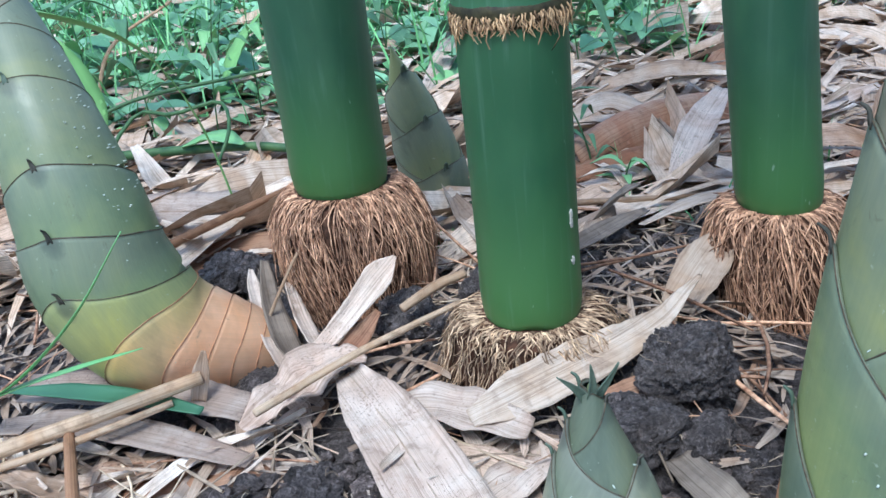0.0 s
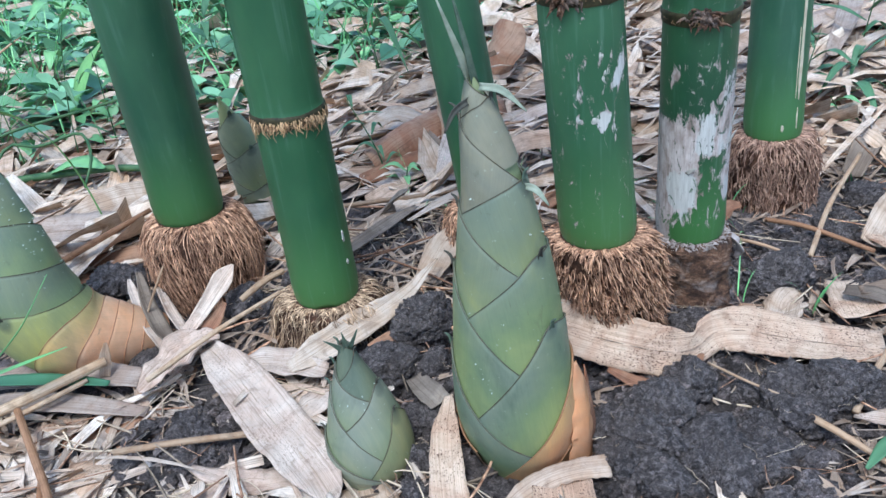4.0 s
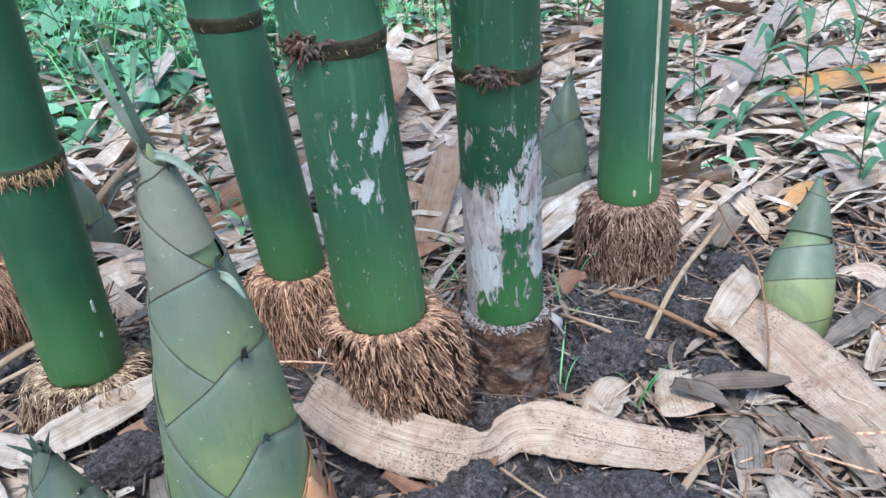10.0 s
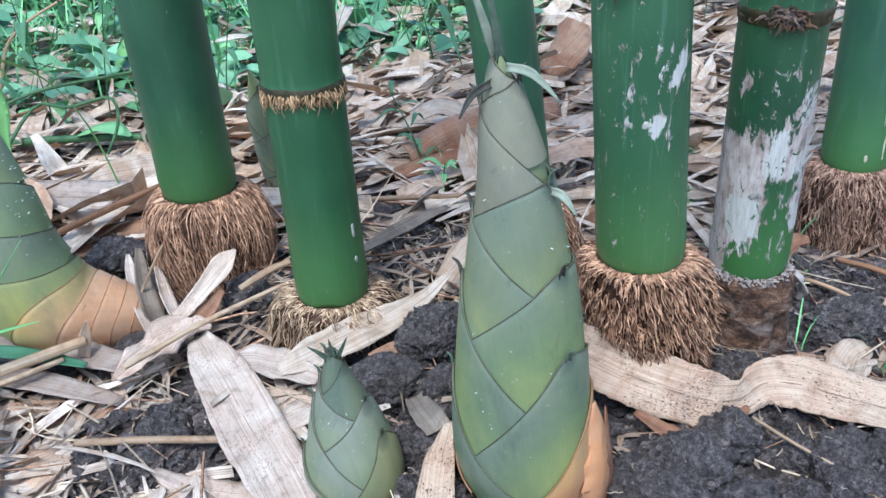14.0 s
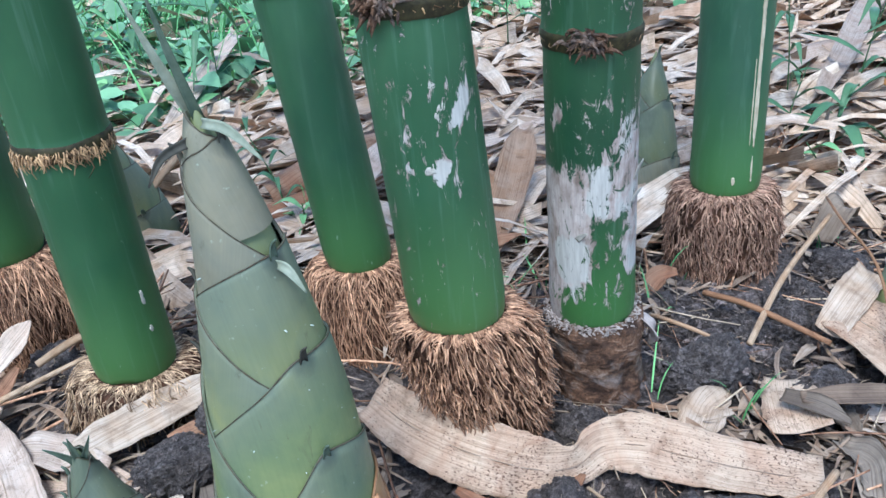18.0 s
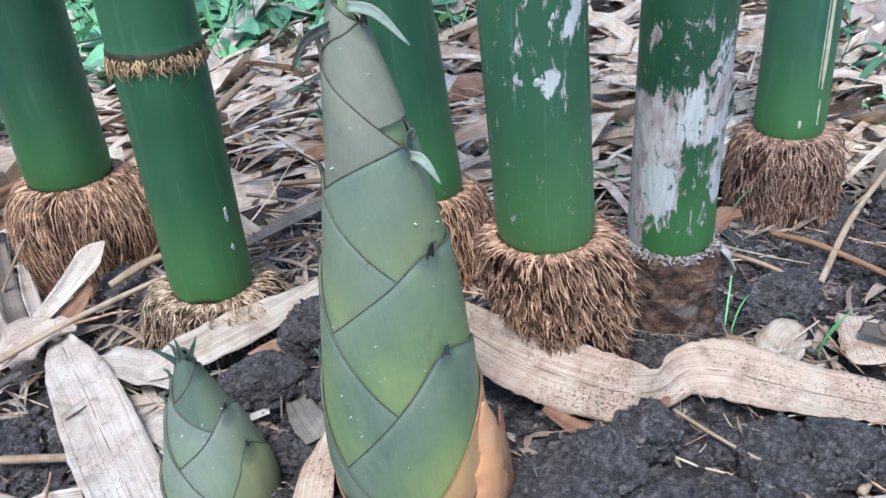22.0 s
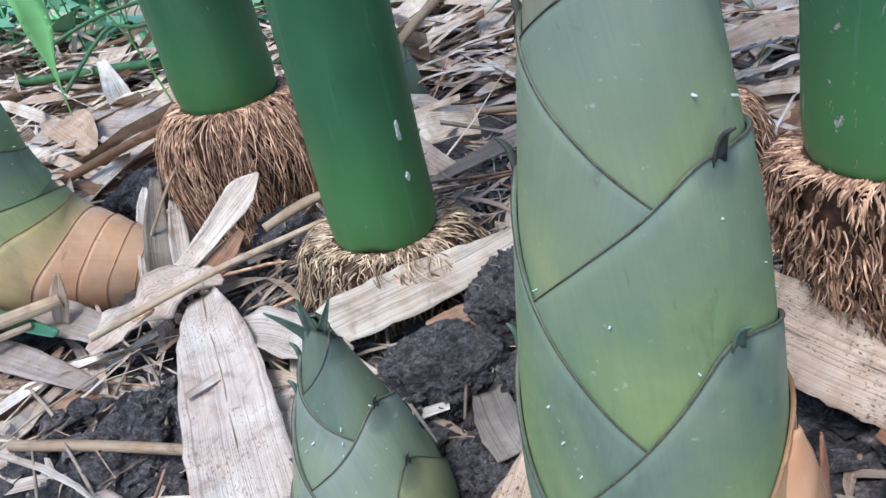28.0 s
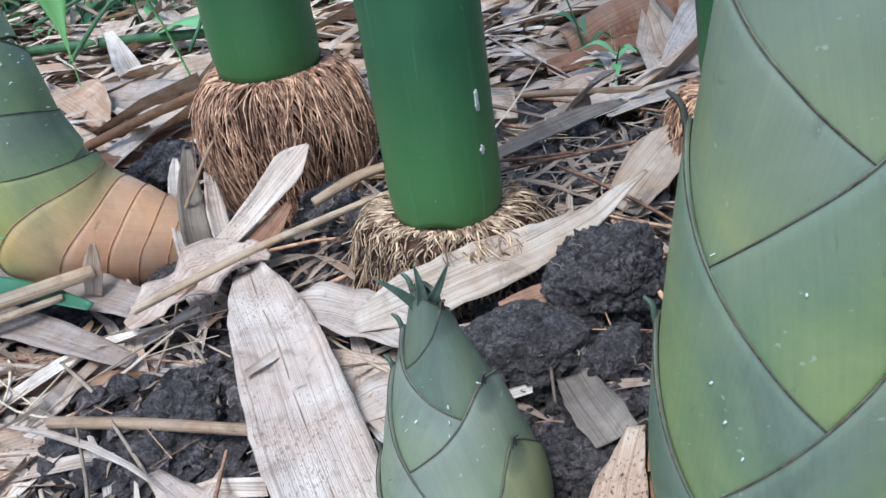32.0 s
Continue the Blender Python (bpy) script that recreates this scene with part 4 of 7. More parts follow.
def stump():
    (_, _), _, r, z0 = CULMS["D"]
    x, y = axis_at("D", z0)
    root = thing("stump", (x, y, 0), "brown woody rhizome neck with a white crusty rim", "stump")
    rows = []
    for z, f in ((0.0955, 0.98), (0.093, 1.12), (0.086, 1.17), (0.068, 1.11), (0.045, 1.06), (0.02, 1.06), (0.0, 1.12), (-0.03, 1.2)):
        rows.append([((r * f * (1 + 0.10 * fbm(math.cos(a), math.sin(a), z * 30, 1.5, 4)) * math.cos(a)) + 0.010 * (0.09 - z) / 0.09, r * f * (1 + 0.10 * fbm(math.cos(a), math.sin(a), z * 30, 1.5, 4)) * math.sin(a) - 0.012 * (0.09 - z) / 0.09, z) for a in [2 * math.pi * k / 64 for k in range(64)]])
    rows = [list(p) for p in spline([[c for q in rw for c in q] for rw in rows], 60).reshape(61, 64, 3)]
    for i, rw in enumerate(rows):
        for k, q in enumerate(rw):
            d = 0.004 * fbm(q[0], q[1], q[2], 45, 4) + 0.0022 * abs(fbm(q[0], q[1], q[2] * 0.5, 170, 3)) + 0.006 * math.exp(-((k - 54) / 4) ** 2 - ((q[2] - 0.062) / 0.012) ** 2)
            q[0] += d * math.cos(2 * math.pi * k / 64)
            q[1] += d * math.sin(2 * math.pi * k / 64)
    sh = Shape()
    sh.grid(rows, closed=True)
    part("neck", sh, STUMP, root)
    rnd, rim = random.Random(3), Shape()
    for i in range(1100):
        a = radians(rnd.uniform(150, 400))
        rr = r * rnd.uniform(1.0, 1.16)
        s = rnd.uniform(0.0004, 0.0016)
        p = np.array((rr * math.cos(a), rr * math.sin(a), 0.0945 + rnd.uniform(-0.007, 0.003)))
        d = np.array((rnd.gauss(0, 1), rnd.gauss(0, 1), rnd.gauss(0, 0.5))) * s
        tube([p - d, p, p + d], [s * 0.4, s * 0.7, s * 0.3], 4, 2, rim)
    part("crust_rim", rim, PEEL, root, "white crumbly rim", "stuff")
    part("bark_flake", ribbon([(0.040, -0.018, 0.092), (0.052, -0.022, 0.080), (0.058, -0.020, 0.066), (0.054, -0.016, 0.052)], [0.012, 0.020, 0.018, 0.005], -25, 0.4, n=12, across=6, seed=8, ragged=0.3, crumple=0.3, up=(0.8, -0.6, 0.2)), PEEL, root, "curled whitish bark flake")
    return root


stump()

# ---- shoots ----


def shoot(label, axis, radii, tips, seed=0, blade=0.012, top_blades=(), step=0.0011, lop=1.0, drops=(), drop_sides=(-150, -10)):
    """A bamboo shoot: overlapping sheaths along axis. tips: (distance along the axis, facing degrees, fall and power of its edge, material), innermost first."""
    rnd = random.Random(seed)
    foot = np.array(axis[0], float)
    root = thing("bamboo_shoot", tuple(foot), label, "bamboo shoot", "young shoots")
    dense = spline([(*(np.array(p, float) - foot), r) for p, r in zip(axis, radii)], 240)
    run = np.r_[0, np.cumsum(np.linalg.norm(np.diff(dense[:, :3], axis=0), axis=1))]
    grid = np.linspace(0, run[-1], 121)
    cols = np.stack([np.interp(grid, run, dense[:, c]) for c in range(4)], -1)
    tang = np.gradient(cols[:, :3], axis=0)
    tang /= np.linalg.norm(tang, axis=1)[:, None]
    eb = np.array((0, 1.0, 0)) - tang * tang[:, 1:2]
    eb /= np.linalg.norm(eb, axis=1)[:, None]
    ea = np.cross(eb, tang)
    order = np.argsort([t[0] for t in tips])
    mid_at = np.maximum.accumulate(np.array([tips[i][0] - tips[i][2] * 2.0 ** tips[i][3] + 1e-5 * n for n, i in enumerate(order)]))
    mid_no = np.array([float(i) for i in order])

    def pick(a, s):
        return np.stack([np.interp(s, grid, a[:, c]) for c in range(a.shape[1])], -1)

    def at(s, th, out):
        c, d1, d2, t = pick(cols, s), pick(ea, s), pick(eb, s), pick(tang, s)
        d = d1 * np.cos(th)[..., None] + d2 * np.sin(th)[..., None]
        return c[..., :3] + d * np.maximum(c[..., 3] + out, 0.0004)[..., None], d, t

    def rank(s):
        return np.interp(s, mid_at, mid_no)

    nth, nu = 84, 18
    for i, (tip, face, fall, power, m) in enumerate(tips):
        phi, warm = radians(face), m in (SHEATH_ORANGE, SHEATH_PEACH, SHEATH_BULB)
        th = phi + np.pi * np.linspace(-1, 1, nth + 1)
        d = np.where((th > phi) & (math.cos(phi) > 0.3), lop, 1.0) * abs(th - phi)
        d = d * (1 - np.exp(-d / 0.22))
        top = tip - fall * d**power
        top = np.maximum(top + 0.0012 * grain(th * 2, i + 0.5, seed, 1.0, 2), 0.002)
        low = max(0.0, tip - fall * np.pi**power - 0.04)
        w = np.linspace(0, 1, nu + 1)[:, None]
        s = low + (top - low) * w
        s = np.maximum(s, 0.0)
        out = np.maximum(step * (i - rank(s)), -0.009) + 0.0004
        body = at(s, np.broadcast_to(th, s.shape), out)[0]
        rim, dv, tv = at(top, th, out[-1])
        rows = np.concatenate([body, (rim - dv * 0.0004 + tv * 0.0003)[None], (rim - dv * 0.0016 - tv * 0.001)[None]])
        uv = np.stack([(th - phi) * pick(cols, s)[..., 3], top - s], -1)
        uv = np.concatenate([uv, uv[-1:], uv[-1:]])
        n = nth + 1
        idx = np.arange(rows.shape[0] * n).reshape(-1, n)
        f = np.stack([idx[:-1, :-1], idx[:-1, 1:], idx[1:, 1:], idx[1:, :-1]], -1).reshape(-1, 4)
        sheath = new("sheath", quads("sheath", rows.reshape(-1, 3), f, m, uv.reshape(-1, 2)))
        sheath.parent = root
        wd = max(radii) / 0.06 * (0.00042 + 0.0005 * grain(th * 14, i + 0.5, seed, 1.0, 2))[:, None]
        e = at(top - 0.0003, th, out[-1] + 0.0002)[0]
        strip = np.stack([e - tv * wd, e + dv * 0.0004, e + tv * wd * 0.8, e + tv * wd * 0.6 - dv * 0.001])
        idx = np.arange(4 * n).reshape(4, n)
        f = np.stack([idx[:-1, :-1], idx[:-1, 1:], idx[1:, 1:], idx[1:, :-1]], -1).reshape(-1, 4)
        mg = new("sheath_margin", quads("sheath_margin", strip.reshape(-1, 3), f, MARGIN_BROWN if warm else MARGIN))
        mg.parent = sheath
        tagged(mg, "dark hairy margin")
        if blade and not warm:
            k = nth // 2
            p, dq, tq = rim[k], dv[k], tv[k]
            ln = blade * rnd.uniform(0.7, 1.2)
            b = ribbon([p - tq * 0.004 + dq * 0.0004, p + tq * ln * 0.45 + dq * ln * 0.2, p + tq * ln * 0.8 + dq * ln * 0.6], [0.006 * blade / 0.012, 0.004 * blade / 0.012, 0.0006], up=tuple(dq), n=6, across=5, cup=0.4)
            part("blade", b, BLADE_DARK if rnd.random() < 0.6 else BLADE, sheath)
    if drops:
        rng = np.random.RandomState(seed)
        sd, td = rng.uniform(drops[1], drops[2], drops[0]), np.radians(rng.uniform(*drop_sides, drops[0]))
        p, dq, tq = at(sd, td, np.full(drops[0], 0.0016))
        aq, size = np.cross(dq, tq), rng.uniform(0.0003, 0.0008, (drops[0], 1))
        ring = [p + size * (math.cos(q) * aq + math.sin(q) * tq) - dq * 0.004 for q in np.arange(8) * math.pi / 4]
        cap = [p + 0.7 * size * (math.cos(q) * aq + math.sin(q) * tq) + dq * size * 0.6 for q in np.arange(8) * math.pi / 4]
        v = np.stack(ring + cap, 1)
        f = np.array([(q, (q + 1) % 8, 8 + (q + 1) % 8, 8 + q) for q in range(8)] + [(8, 9, 10, 11), (8, 11, 12, 15), (12, 13, 14, 15)])
        f = (f[None] + np.arange(drops[0])[:, None, None] * 16).reshape(-1, 4)
        ob = new("water_drops", quads("water_drops", v.reshape(-1, 3), f, DROP))
        ob.parent = root
        tagged(ob, "small whitish water drops", kind="stuff")
    core = Shape()
    ss, tt = np.meshgrid(np.linspace(0, run[-1], 50), np.arange(24) * 2 * np.pi / 24, indexing="ij")
    core.grid(at(ss, tt, np.full(ss.shape, -0.004))[0], closed=True)
    part("core", core, SHEATH_DIM, root)
    for pts, wd, m in top_blades:
        part("tip_blade", ribbon([np.array(p) - foot for p in pts], wd, n=10, across=5, cup=0.5, seed=seed, up=(0.3, -1, 0.2)), m, root)
    return root


S_TIPS = [(0.432, 170, 0.006, 1.3, SHEATH_TAN), (0.412, -30, 0.004, 1.4, SHEATH_TAN), (0.400, 165, 0.0179, 1.29, SHEATH_TAN), (0.339, -40, 0.0045, 2.2, SHEATH_DIM), (0.318, 165, 0.0229, 1.4, SHEATH_DIM), (0.272, -50, 0.0268, 1.45, SHEATH), (0.256, 165, 0.0512, 1.1, SHEATH), (0.202, -55, 0.0625, 1.0, SHEATH), (0.165, 165, 0.057, 1.0, SHEATH), (0.146, -6, 0.0465, 1.25, SHEATH_ORANGE), (0.112, 28, 0.040, 1.25, SHEATH_ORANGE)]
shoot("tall tapering green bamboo shoot with overlapping diamond sheaths", [(0.045, -0.008, -0.02), (0.036, -0.014, 0.05), (0.031, -0.017, 0.104), (0.030, -0.017, 0.207), (0.026, -0.019, 0.313), (0.019, -0.014, 0.375), (0.016, -0.012, 0.412)],
      [0.048, 0.060, 0.0575, 0.047, 0.029, 0.016, 0.004], S_TIPS, 1, 0.012, lop=0.4, drops=(14, 0.12, 0.36),
      top_blades=[([(0.016, -0.012, 0.40), (0.006, -0.02, 0.43), (-0.008, -0.022, 0.475)], [0.008, 0.006, 0.001], BLADE_PALE), ([(0.018, -0.014, 0.40), (0.012, -0.02, 0.435), (0.004, -0.02, 0.48)], [0.007, 0.005, 0.001], BLADE), ([(0.020, -0.02, 0.40), (0.036, -0.032, 0.398), (0.054, -0.040, 0.380)], [0.006, 0.006, 0.001], BLADE_PALE), ([(0.046, -0.034, 0.312), (0.056, -0.045, 0.312), (0.066, -0.052, 0.298)], [0.005, 0.006, 0.001], BLADE_PALE), ([(0.012, -0.02, 0.39), (-0.004, -0.03, 0.385), (-0.014, -0.035, 0.37)], [0.006, 0.005, 0.001], BLADE_DARK)])
T_TIPS = [(0.186, 165, 0.004, 1.1, SHEATH_SHADE), (0.172, -25, 0.0135, 1.1, SHEATH_SHADE), (0.158, 170, 0.0155, 1.15, SHEATH_GREY), (0.132, -27, 0.020, 1.2, SHEATH_GREY), (0.135, 170, 0.031, 1.3, SHEATH_GREY), (0.100, -30, 0.050, 1.0, SHEATH_OLIVE), (0.080, 170, 0.023, 1.0, SHEATH_GREY)]
shoot("small squat green bamboo shoot with a spiky tip", [(-0.118, 0.008, -0.03), (-0.120, 0.010, 0.02), (-0.123, 0.013, 0.07), (-0.127, 0.016, 0.12), (-0.128, 0.016, 0.150)],
      [0.038, 0.0445, 0.034, 0.0145, 0.0045], T_TIPS, 2, 0.007, lop=0.7, drops=(9, 0.10, 0.15),
      top_blades=[([(-0.129, 0.014, 0.138), (-0.136, 0.008, 0.152), (-0.146, 0.004, 0.163)], [0.006, 0.004, 0.0006], BLADE), ([(-0.128, 0.012, 0.14), (-0.127, 0.008, 0.155), (-0.128, 0.006, 0.168)], [0.006, 0.004, 0.0006], BLADE), ([(-0.126, 0.014, 0.14), (-0.119, 0.010, 0.154), (-0.113, 0.008, 0.167)], [0.006, 0.0035, 0.0006], BLADE)])
L_TIPS = [(0.50, 280, 0.012, 1.2, SHEATH_TAN), (0.45, 100, 0.010, 1.2, SHEATH_DIM), (0.405, 278, 0.010, 1.2, SHEATH_DIM), (0.354, 280, 0.010, 1.2, SHEATH_DIM), (0.289, 277, 0.012, 1.2, SHEATH), (0.241, 268, 0.010, 1.1, SHEATH), (0.201, 262, 0.0210, 1.2, SHEATH_YELLOW), (0.158, 298, 0.020, 1.4, SHEATH_PEACH), (0.117, 288, 0.018, 1.3, SHEATH_BULB), (0.086, 288, 0.012, 1.2, SHEATH_BULB), (0.062, 288, 0.010, 1.2, SHEATH_BULB), (0.040, 288, 0.008, 1.2, SHEATH_BULB)]
shoot("thick leaning green bamboo shoot with orange lower sheaths", [(-0.375, 0.318, 0.005), (-0.425, 0.296, 0.028), (-0.475, 0.276, 0.062), (-0.503, 0.268, 0.12), (-0.510, 0.272, 0.175), (-0.525, 0.288, 0.235), (-0.555, 0.33, 0.31), (-0.60, 0.385, 0.40)],
      [0.028, 0.046, 0.059, 0.060, 0.054, 0.045, 0.031, 0.008], L_TIPS, 3, 0.009, drops=(60, 0.21, 0.38), drop_sides=(-45, 10))
R_TIPS = [(0.232, 330, 0.004, 1.2, SHEATH_SHADE), (0.196, 150, 0.003, 1.2, SHEATH_SHADE), (0.142, 335, 0.007, 1.2, SHEATH_DIM), (0.102, 335, 0.007, 1.2, SHEATH_YELLOW), (0.056, 335, 0.006, 1.2, SHEATH_YELLOW)]
shoot("small leaning yellow-green bamboo shoot beside a big dead sheath", [(0.668, 0.215, -0.03), (0.679, 0.228, 0.03), (0.697, 0.248, 0.078), (0.717, 0.272, 0.128), (0.730, 0.290, 0.160)],
      [0.042, 0.045, 0.035, 0.018, 0.003], R_TIPS, 4, 0.006)
# shade behind the culms is put into these sheaths by their darker material
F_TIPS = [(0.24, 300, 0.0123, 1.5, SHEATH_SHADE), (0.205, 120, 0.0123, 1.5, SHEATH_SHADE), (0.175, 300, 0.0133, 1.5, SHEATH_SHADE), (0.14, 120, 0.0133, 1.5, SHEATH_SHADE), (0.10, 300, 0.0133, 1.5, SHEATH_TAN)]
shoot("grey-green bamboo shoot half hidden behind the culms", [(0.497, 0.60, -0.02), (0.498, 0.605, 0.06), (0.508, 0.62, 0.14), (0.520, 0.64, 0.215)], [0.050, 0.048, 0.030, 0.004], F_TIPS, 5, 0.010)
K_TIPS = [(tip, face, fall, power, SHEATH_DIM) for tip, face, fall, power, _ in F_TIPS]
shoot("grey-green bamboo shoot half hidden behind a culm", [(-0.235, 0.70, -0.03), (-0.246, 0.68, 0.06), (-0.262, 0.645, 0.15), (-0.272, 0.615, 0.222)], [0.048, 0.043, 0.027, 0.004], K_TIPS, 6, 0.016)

# ---- soil clods ----


CLOD_TOPS = []


def clod(at, size, seed, label="dark grey lump of soil"):
    """A broken lump of soil."""
    rng = np.random.RandomState(seed)
    bm = bmesh.new()
    bmesh.ops.create_icosphere(bm, subdivisions=6 if max(size) > 0.0365 else 5, radius=1.0)
    v = np.array([p.co[:] for p in bm.verts])
    cuts = rng.normal(0, 1, (13, 3))
    cuts /= np.linalg.norm(cuts, axis=1)[:, None]
    far = 1.0 / np.maximum(cuts @ v.T, 0.05) * rng.uniform(0.72, 1.0, 13)[:, None]
    d = (np.minimum(far, 1.6) ** -9.0).sum(0) ** (-1 / 9.0)
    g = lambda k, sc, o: grain(v[:, 0] + seed * k, v[:, 1] + 2.3 * k, v[:, 2] - seed, sc, o)
    crack = abs(g(0.4, 1.6, 3))
    fine = 0.036 / max(size)
    d = d * (1.02 + 0.20 * g(3.7, 1.1, 2)) + 0.10 * g(1.3, 2.6, 2) + 0.055 * np.clip(g(2.1, 5.0, 3) * 4, -1, 1) + 0.11 * abs(g(0.7, 9.0, 3)) * fine + 0.075 * abs(g(1.9, 21.0, 3)) * fine + 0.03 * g(0.9, 40.0, 2) * fine - 0.10 * np.clip(1 - crack / 0.05, 0, 1)
    v = v * d[:, None] * np.array(size)
    for p, q in zip(bm.verts, v):
        p.co = q
    for f in bm.faces:
        f.smooth = True
    me = bpy.data.meshes.new("soil_clod")
    bm.to_mesh(me)
    bm.free()
    me.materials.append(CLOD)
    ob = new("soil_clod", me)
    ob.matrix_basis = pose(at[0], at[1], float(surface_z(at[0], at[1])) + at[2], 0, 0, rng.uniform(0, 360))
    top = v[v[:, 2] > 0]
    turn = ob.matrix_basis
    CLOD_TOPS.extend(tuple(turn @ Vector(q)) for q in top[:: max(1, len(top) // 45)])
    return tagged(ob, label, "soil clod", "soil clods round the shoots")


for no, (x, y, lift, sx, sy, sz) in enumerate((
    (-0.039, 0.165, 0.040, 0.037, 0.033, 0.037), (-0.092, 0.106, 0.022, 0.037, 0.031, 0.030), (-0.038, 0.110, 0.018, 0.029, 0.024, 0.022), (-0.012, 0.078, 0.010, 0.020, 0.018, 0.018), (-0.060, 0.040, 0.006, 0.026, 0.022, 0.018), (-0.078, -0.012, 0.008, 0.026, 0.022, 0.022),
    (-0.020, 0.040, 0.006, 0.020, 0.018, 0.016), (-0.080, -0.05, 0.004, 0.020, 0.018, 0.016), (-0.387, 0.081, 0.006, 0.028, 0.026, 0.022), (-0.316, 0.095, 0.008, 0.050, 0.034, 0.026), (-0.455, 0.435, 0.022, 0.045, 0.035, 0.032),
    (0.425, 0.180, 0.018, 0.046, 0.036, 0.034), (0.535, 0.130, 0.012, 0.030, 0.028, 0.028), (0.50, 0.25, 0.006, 0.030, 0.026, 0.020), (0.545, 0.255, 0.008, 0.028, 0.024, 0.022), (0.47, 0.285, 0.004, 0.022, 0.020, 0.016), (0.60, 0.31, 0.004, 0.030, 0.026, 0.018), (0.66, 0.36, 0.006, 0.036, 0.03, 0.02), (0.515, 0.20, 0.004, 0.022, 0.018, 0.016), (0.58, 0.28, 0.004, 0.020, 0.018, 0.014),
    (0.285, 0.128, 0.004, 0.024, 0.020, 0.020), (0.240, 0.020, 0.024, 0.032, 0.027, 0.024), (0.180, -0.020, 0.024, 0.043, 0.035, 0.030), (0.135, -0.035, 0.024, 0.032, 0.027, 0.024), (0.205, -0.075, 0.022, 0.046, 0.035, 0.027), (0.245, -0.105, 0.022, 0.046, 0.032, 0.024), (0.280, -0.060, 0.020, 0.035, 0.027, 0.024), (0.330, -0.025, 0.022, 0.041, 0.030, 0.030), (0.375, -0.040, 0.020, 0.035, 0.030, 0.027), (0.420, -0.055, 0.018, 0.032, 0.027, 0.022), (0.155, -0.100, 0.021, 0.032, 0.027, 0.022), (0.330, -0.055, 0.021, 0.032, 0.027, 0.020), (0.210, 0.005, 0.014, 0.024, 0.022, 0.019), (0.300, -0.075, 0.013, 0.024, 0.022, 0.018), (0.160, -0.060, 0.014, 0.024, 0.020, 0.018), (0.360, -0.035, 0.013, 0.024, 0.020, 0.018), (0.125, -0.075, 0.013, 0.024, 0.020, 0.018), (0.265, -0.065, 0.014, 0.024, 0.020, 0.018), (0.235, -0.040, 0.014, 0.027, 0.022, 0.020), (0.300, 0.000, 0.010, 0.024, 0.022, 0.019),
    (0.222, -0.092, 0.016, 0.052, 0.034, 0.028), (0.165, -0.045, 0.014, 0.042, 0.036, 0.030), (0.345, -0.012, 0.006, 0.040, 0.026, 0.022), (-0.18, 0.33, 0.006, 0.030, 0.026, 0.022), (-0.255, 0.305, 0.008, 0.034, 0.028, 0.028), (-0.215, 0.275, 0.004, 0.022, 0.02, 0.018), (0.02, 0.40, 0.004, 0.03, 0.025, 0.018), (-0.05, 0.42, 0.002, 0.03, 0.03, 0.014), (0.08, 0.55, 0.006, 0.03, 0.026, 0.024), (-0.385, 0.255, 0.004, 0.028, 0.022, 0.016))):
    clod((x, y, lift), (sx, sy, sz), no + 1)


def crumbs():
    """Small soil crumbs over the bare patches, and grit."""
    rng = np.random.RandomState(5)
    base = np.array([(1, 0, 0), (0, 1, 0), (-1, 0, 0), (0, -1, 0), (0.6, 0.6, 0.8), (-0.6, 0.6, 0.8), (-0.6, -0.6, 0.8), (0.6, -0.6, 0.8)], float)
    faces = np.array([(4, 5, 6, 7), (0, 1, 5, 4), (1, 2, 6, 5), (2, 3, 7, 6), (3, 0, 4, 7)])
    pts = []
    while len(pts) < 17000:
        x, y = rng.uniform(-0.6, 0.85, 4000), rng.uniform(-0.22, 0.62, 4000)
        ok = rng.rand(4000) < soilness(x, y) + 0.04
        pts += list(zip(x[ok], y[ok]))
    pts = np.array(pts[:17000])
    z = surface_z(pts[:, 0], pts[:, 1])
    lumps = np.array(CLOD_TOPS)
    pts, z = np.concatenate([pts, lumps[:, :2]]), np.concatenate([z, lumps[:, 2] - 0.0008])
    k = len(pts)
    size = 0.0016 + 0.0100 * rng.rand(k) ** 3.4
    size[-len(lumps):] = 0.0008 + 0.0022 * rng.rand(len(lumps)) ** 2.5
    a = rng.rand(k) * 6.28
    v = base[None] * size[:, None, None] * (0.6 + 0.8 * rng.rand(k, 8, 1))
    c, s = np.cos(a)[:, None], np.sin(a)[:, None]
    v = np.stack([v[..., 0] * c - v[..., 1] * s, v[..., 0] * s + v[..., 1] * c, v[..., 2] * 0.9], -1)
    v += np.stack([pts[:, 0], pts[:, 1], z + size * 0.25], -1)[:, None]
    f = faces[None] + (np.arange(k) * 8)[:, None, None]
    tagged(new("soil_crumbs", quads("soil_crumbs", v.reshape(-1, 3), f.reshape(-1, 4), CRUMB, smooth=False)), "loose crumbs of dark soil", "soil", kind="stuff")


crumbs()


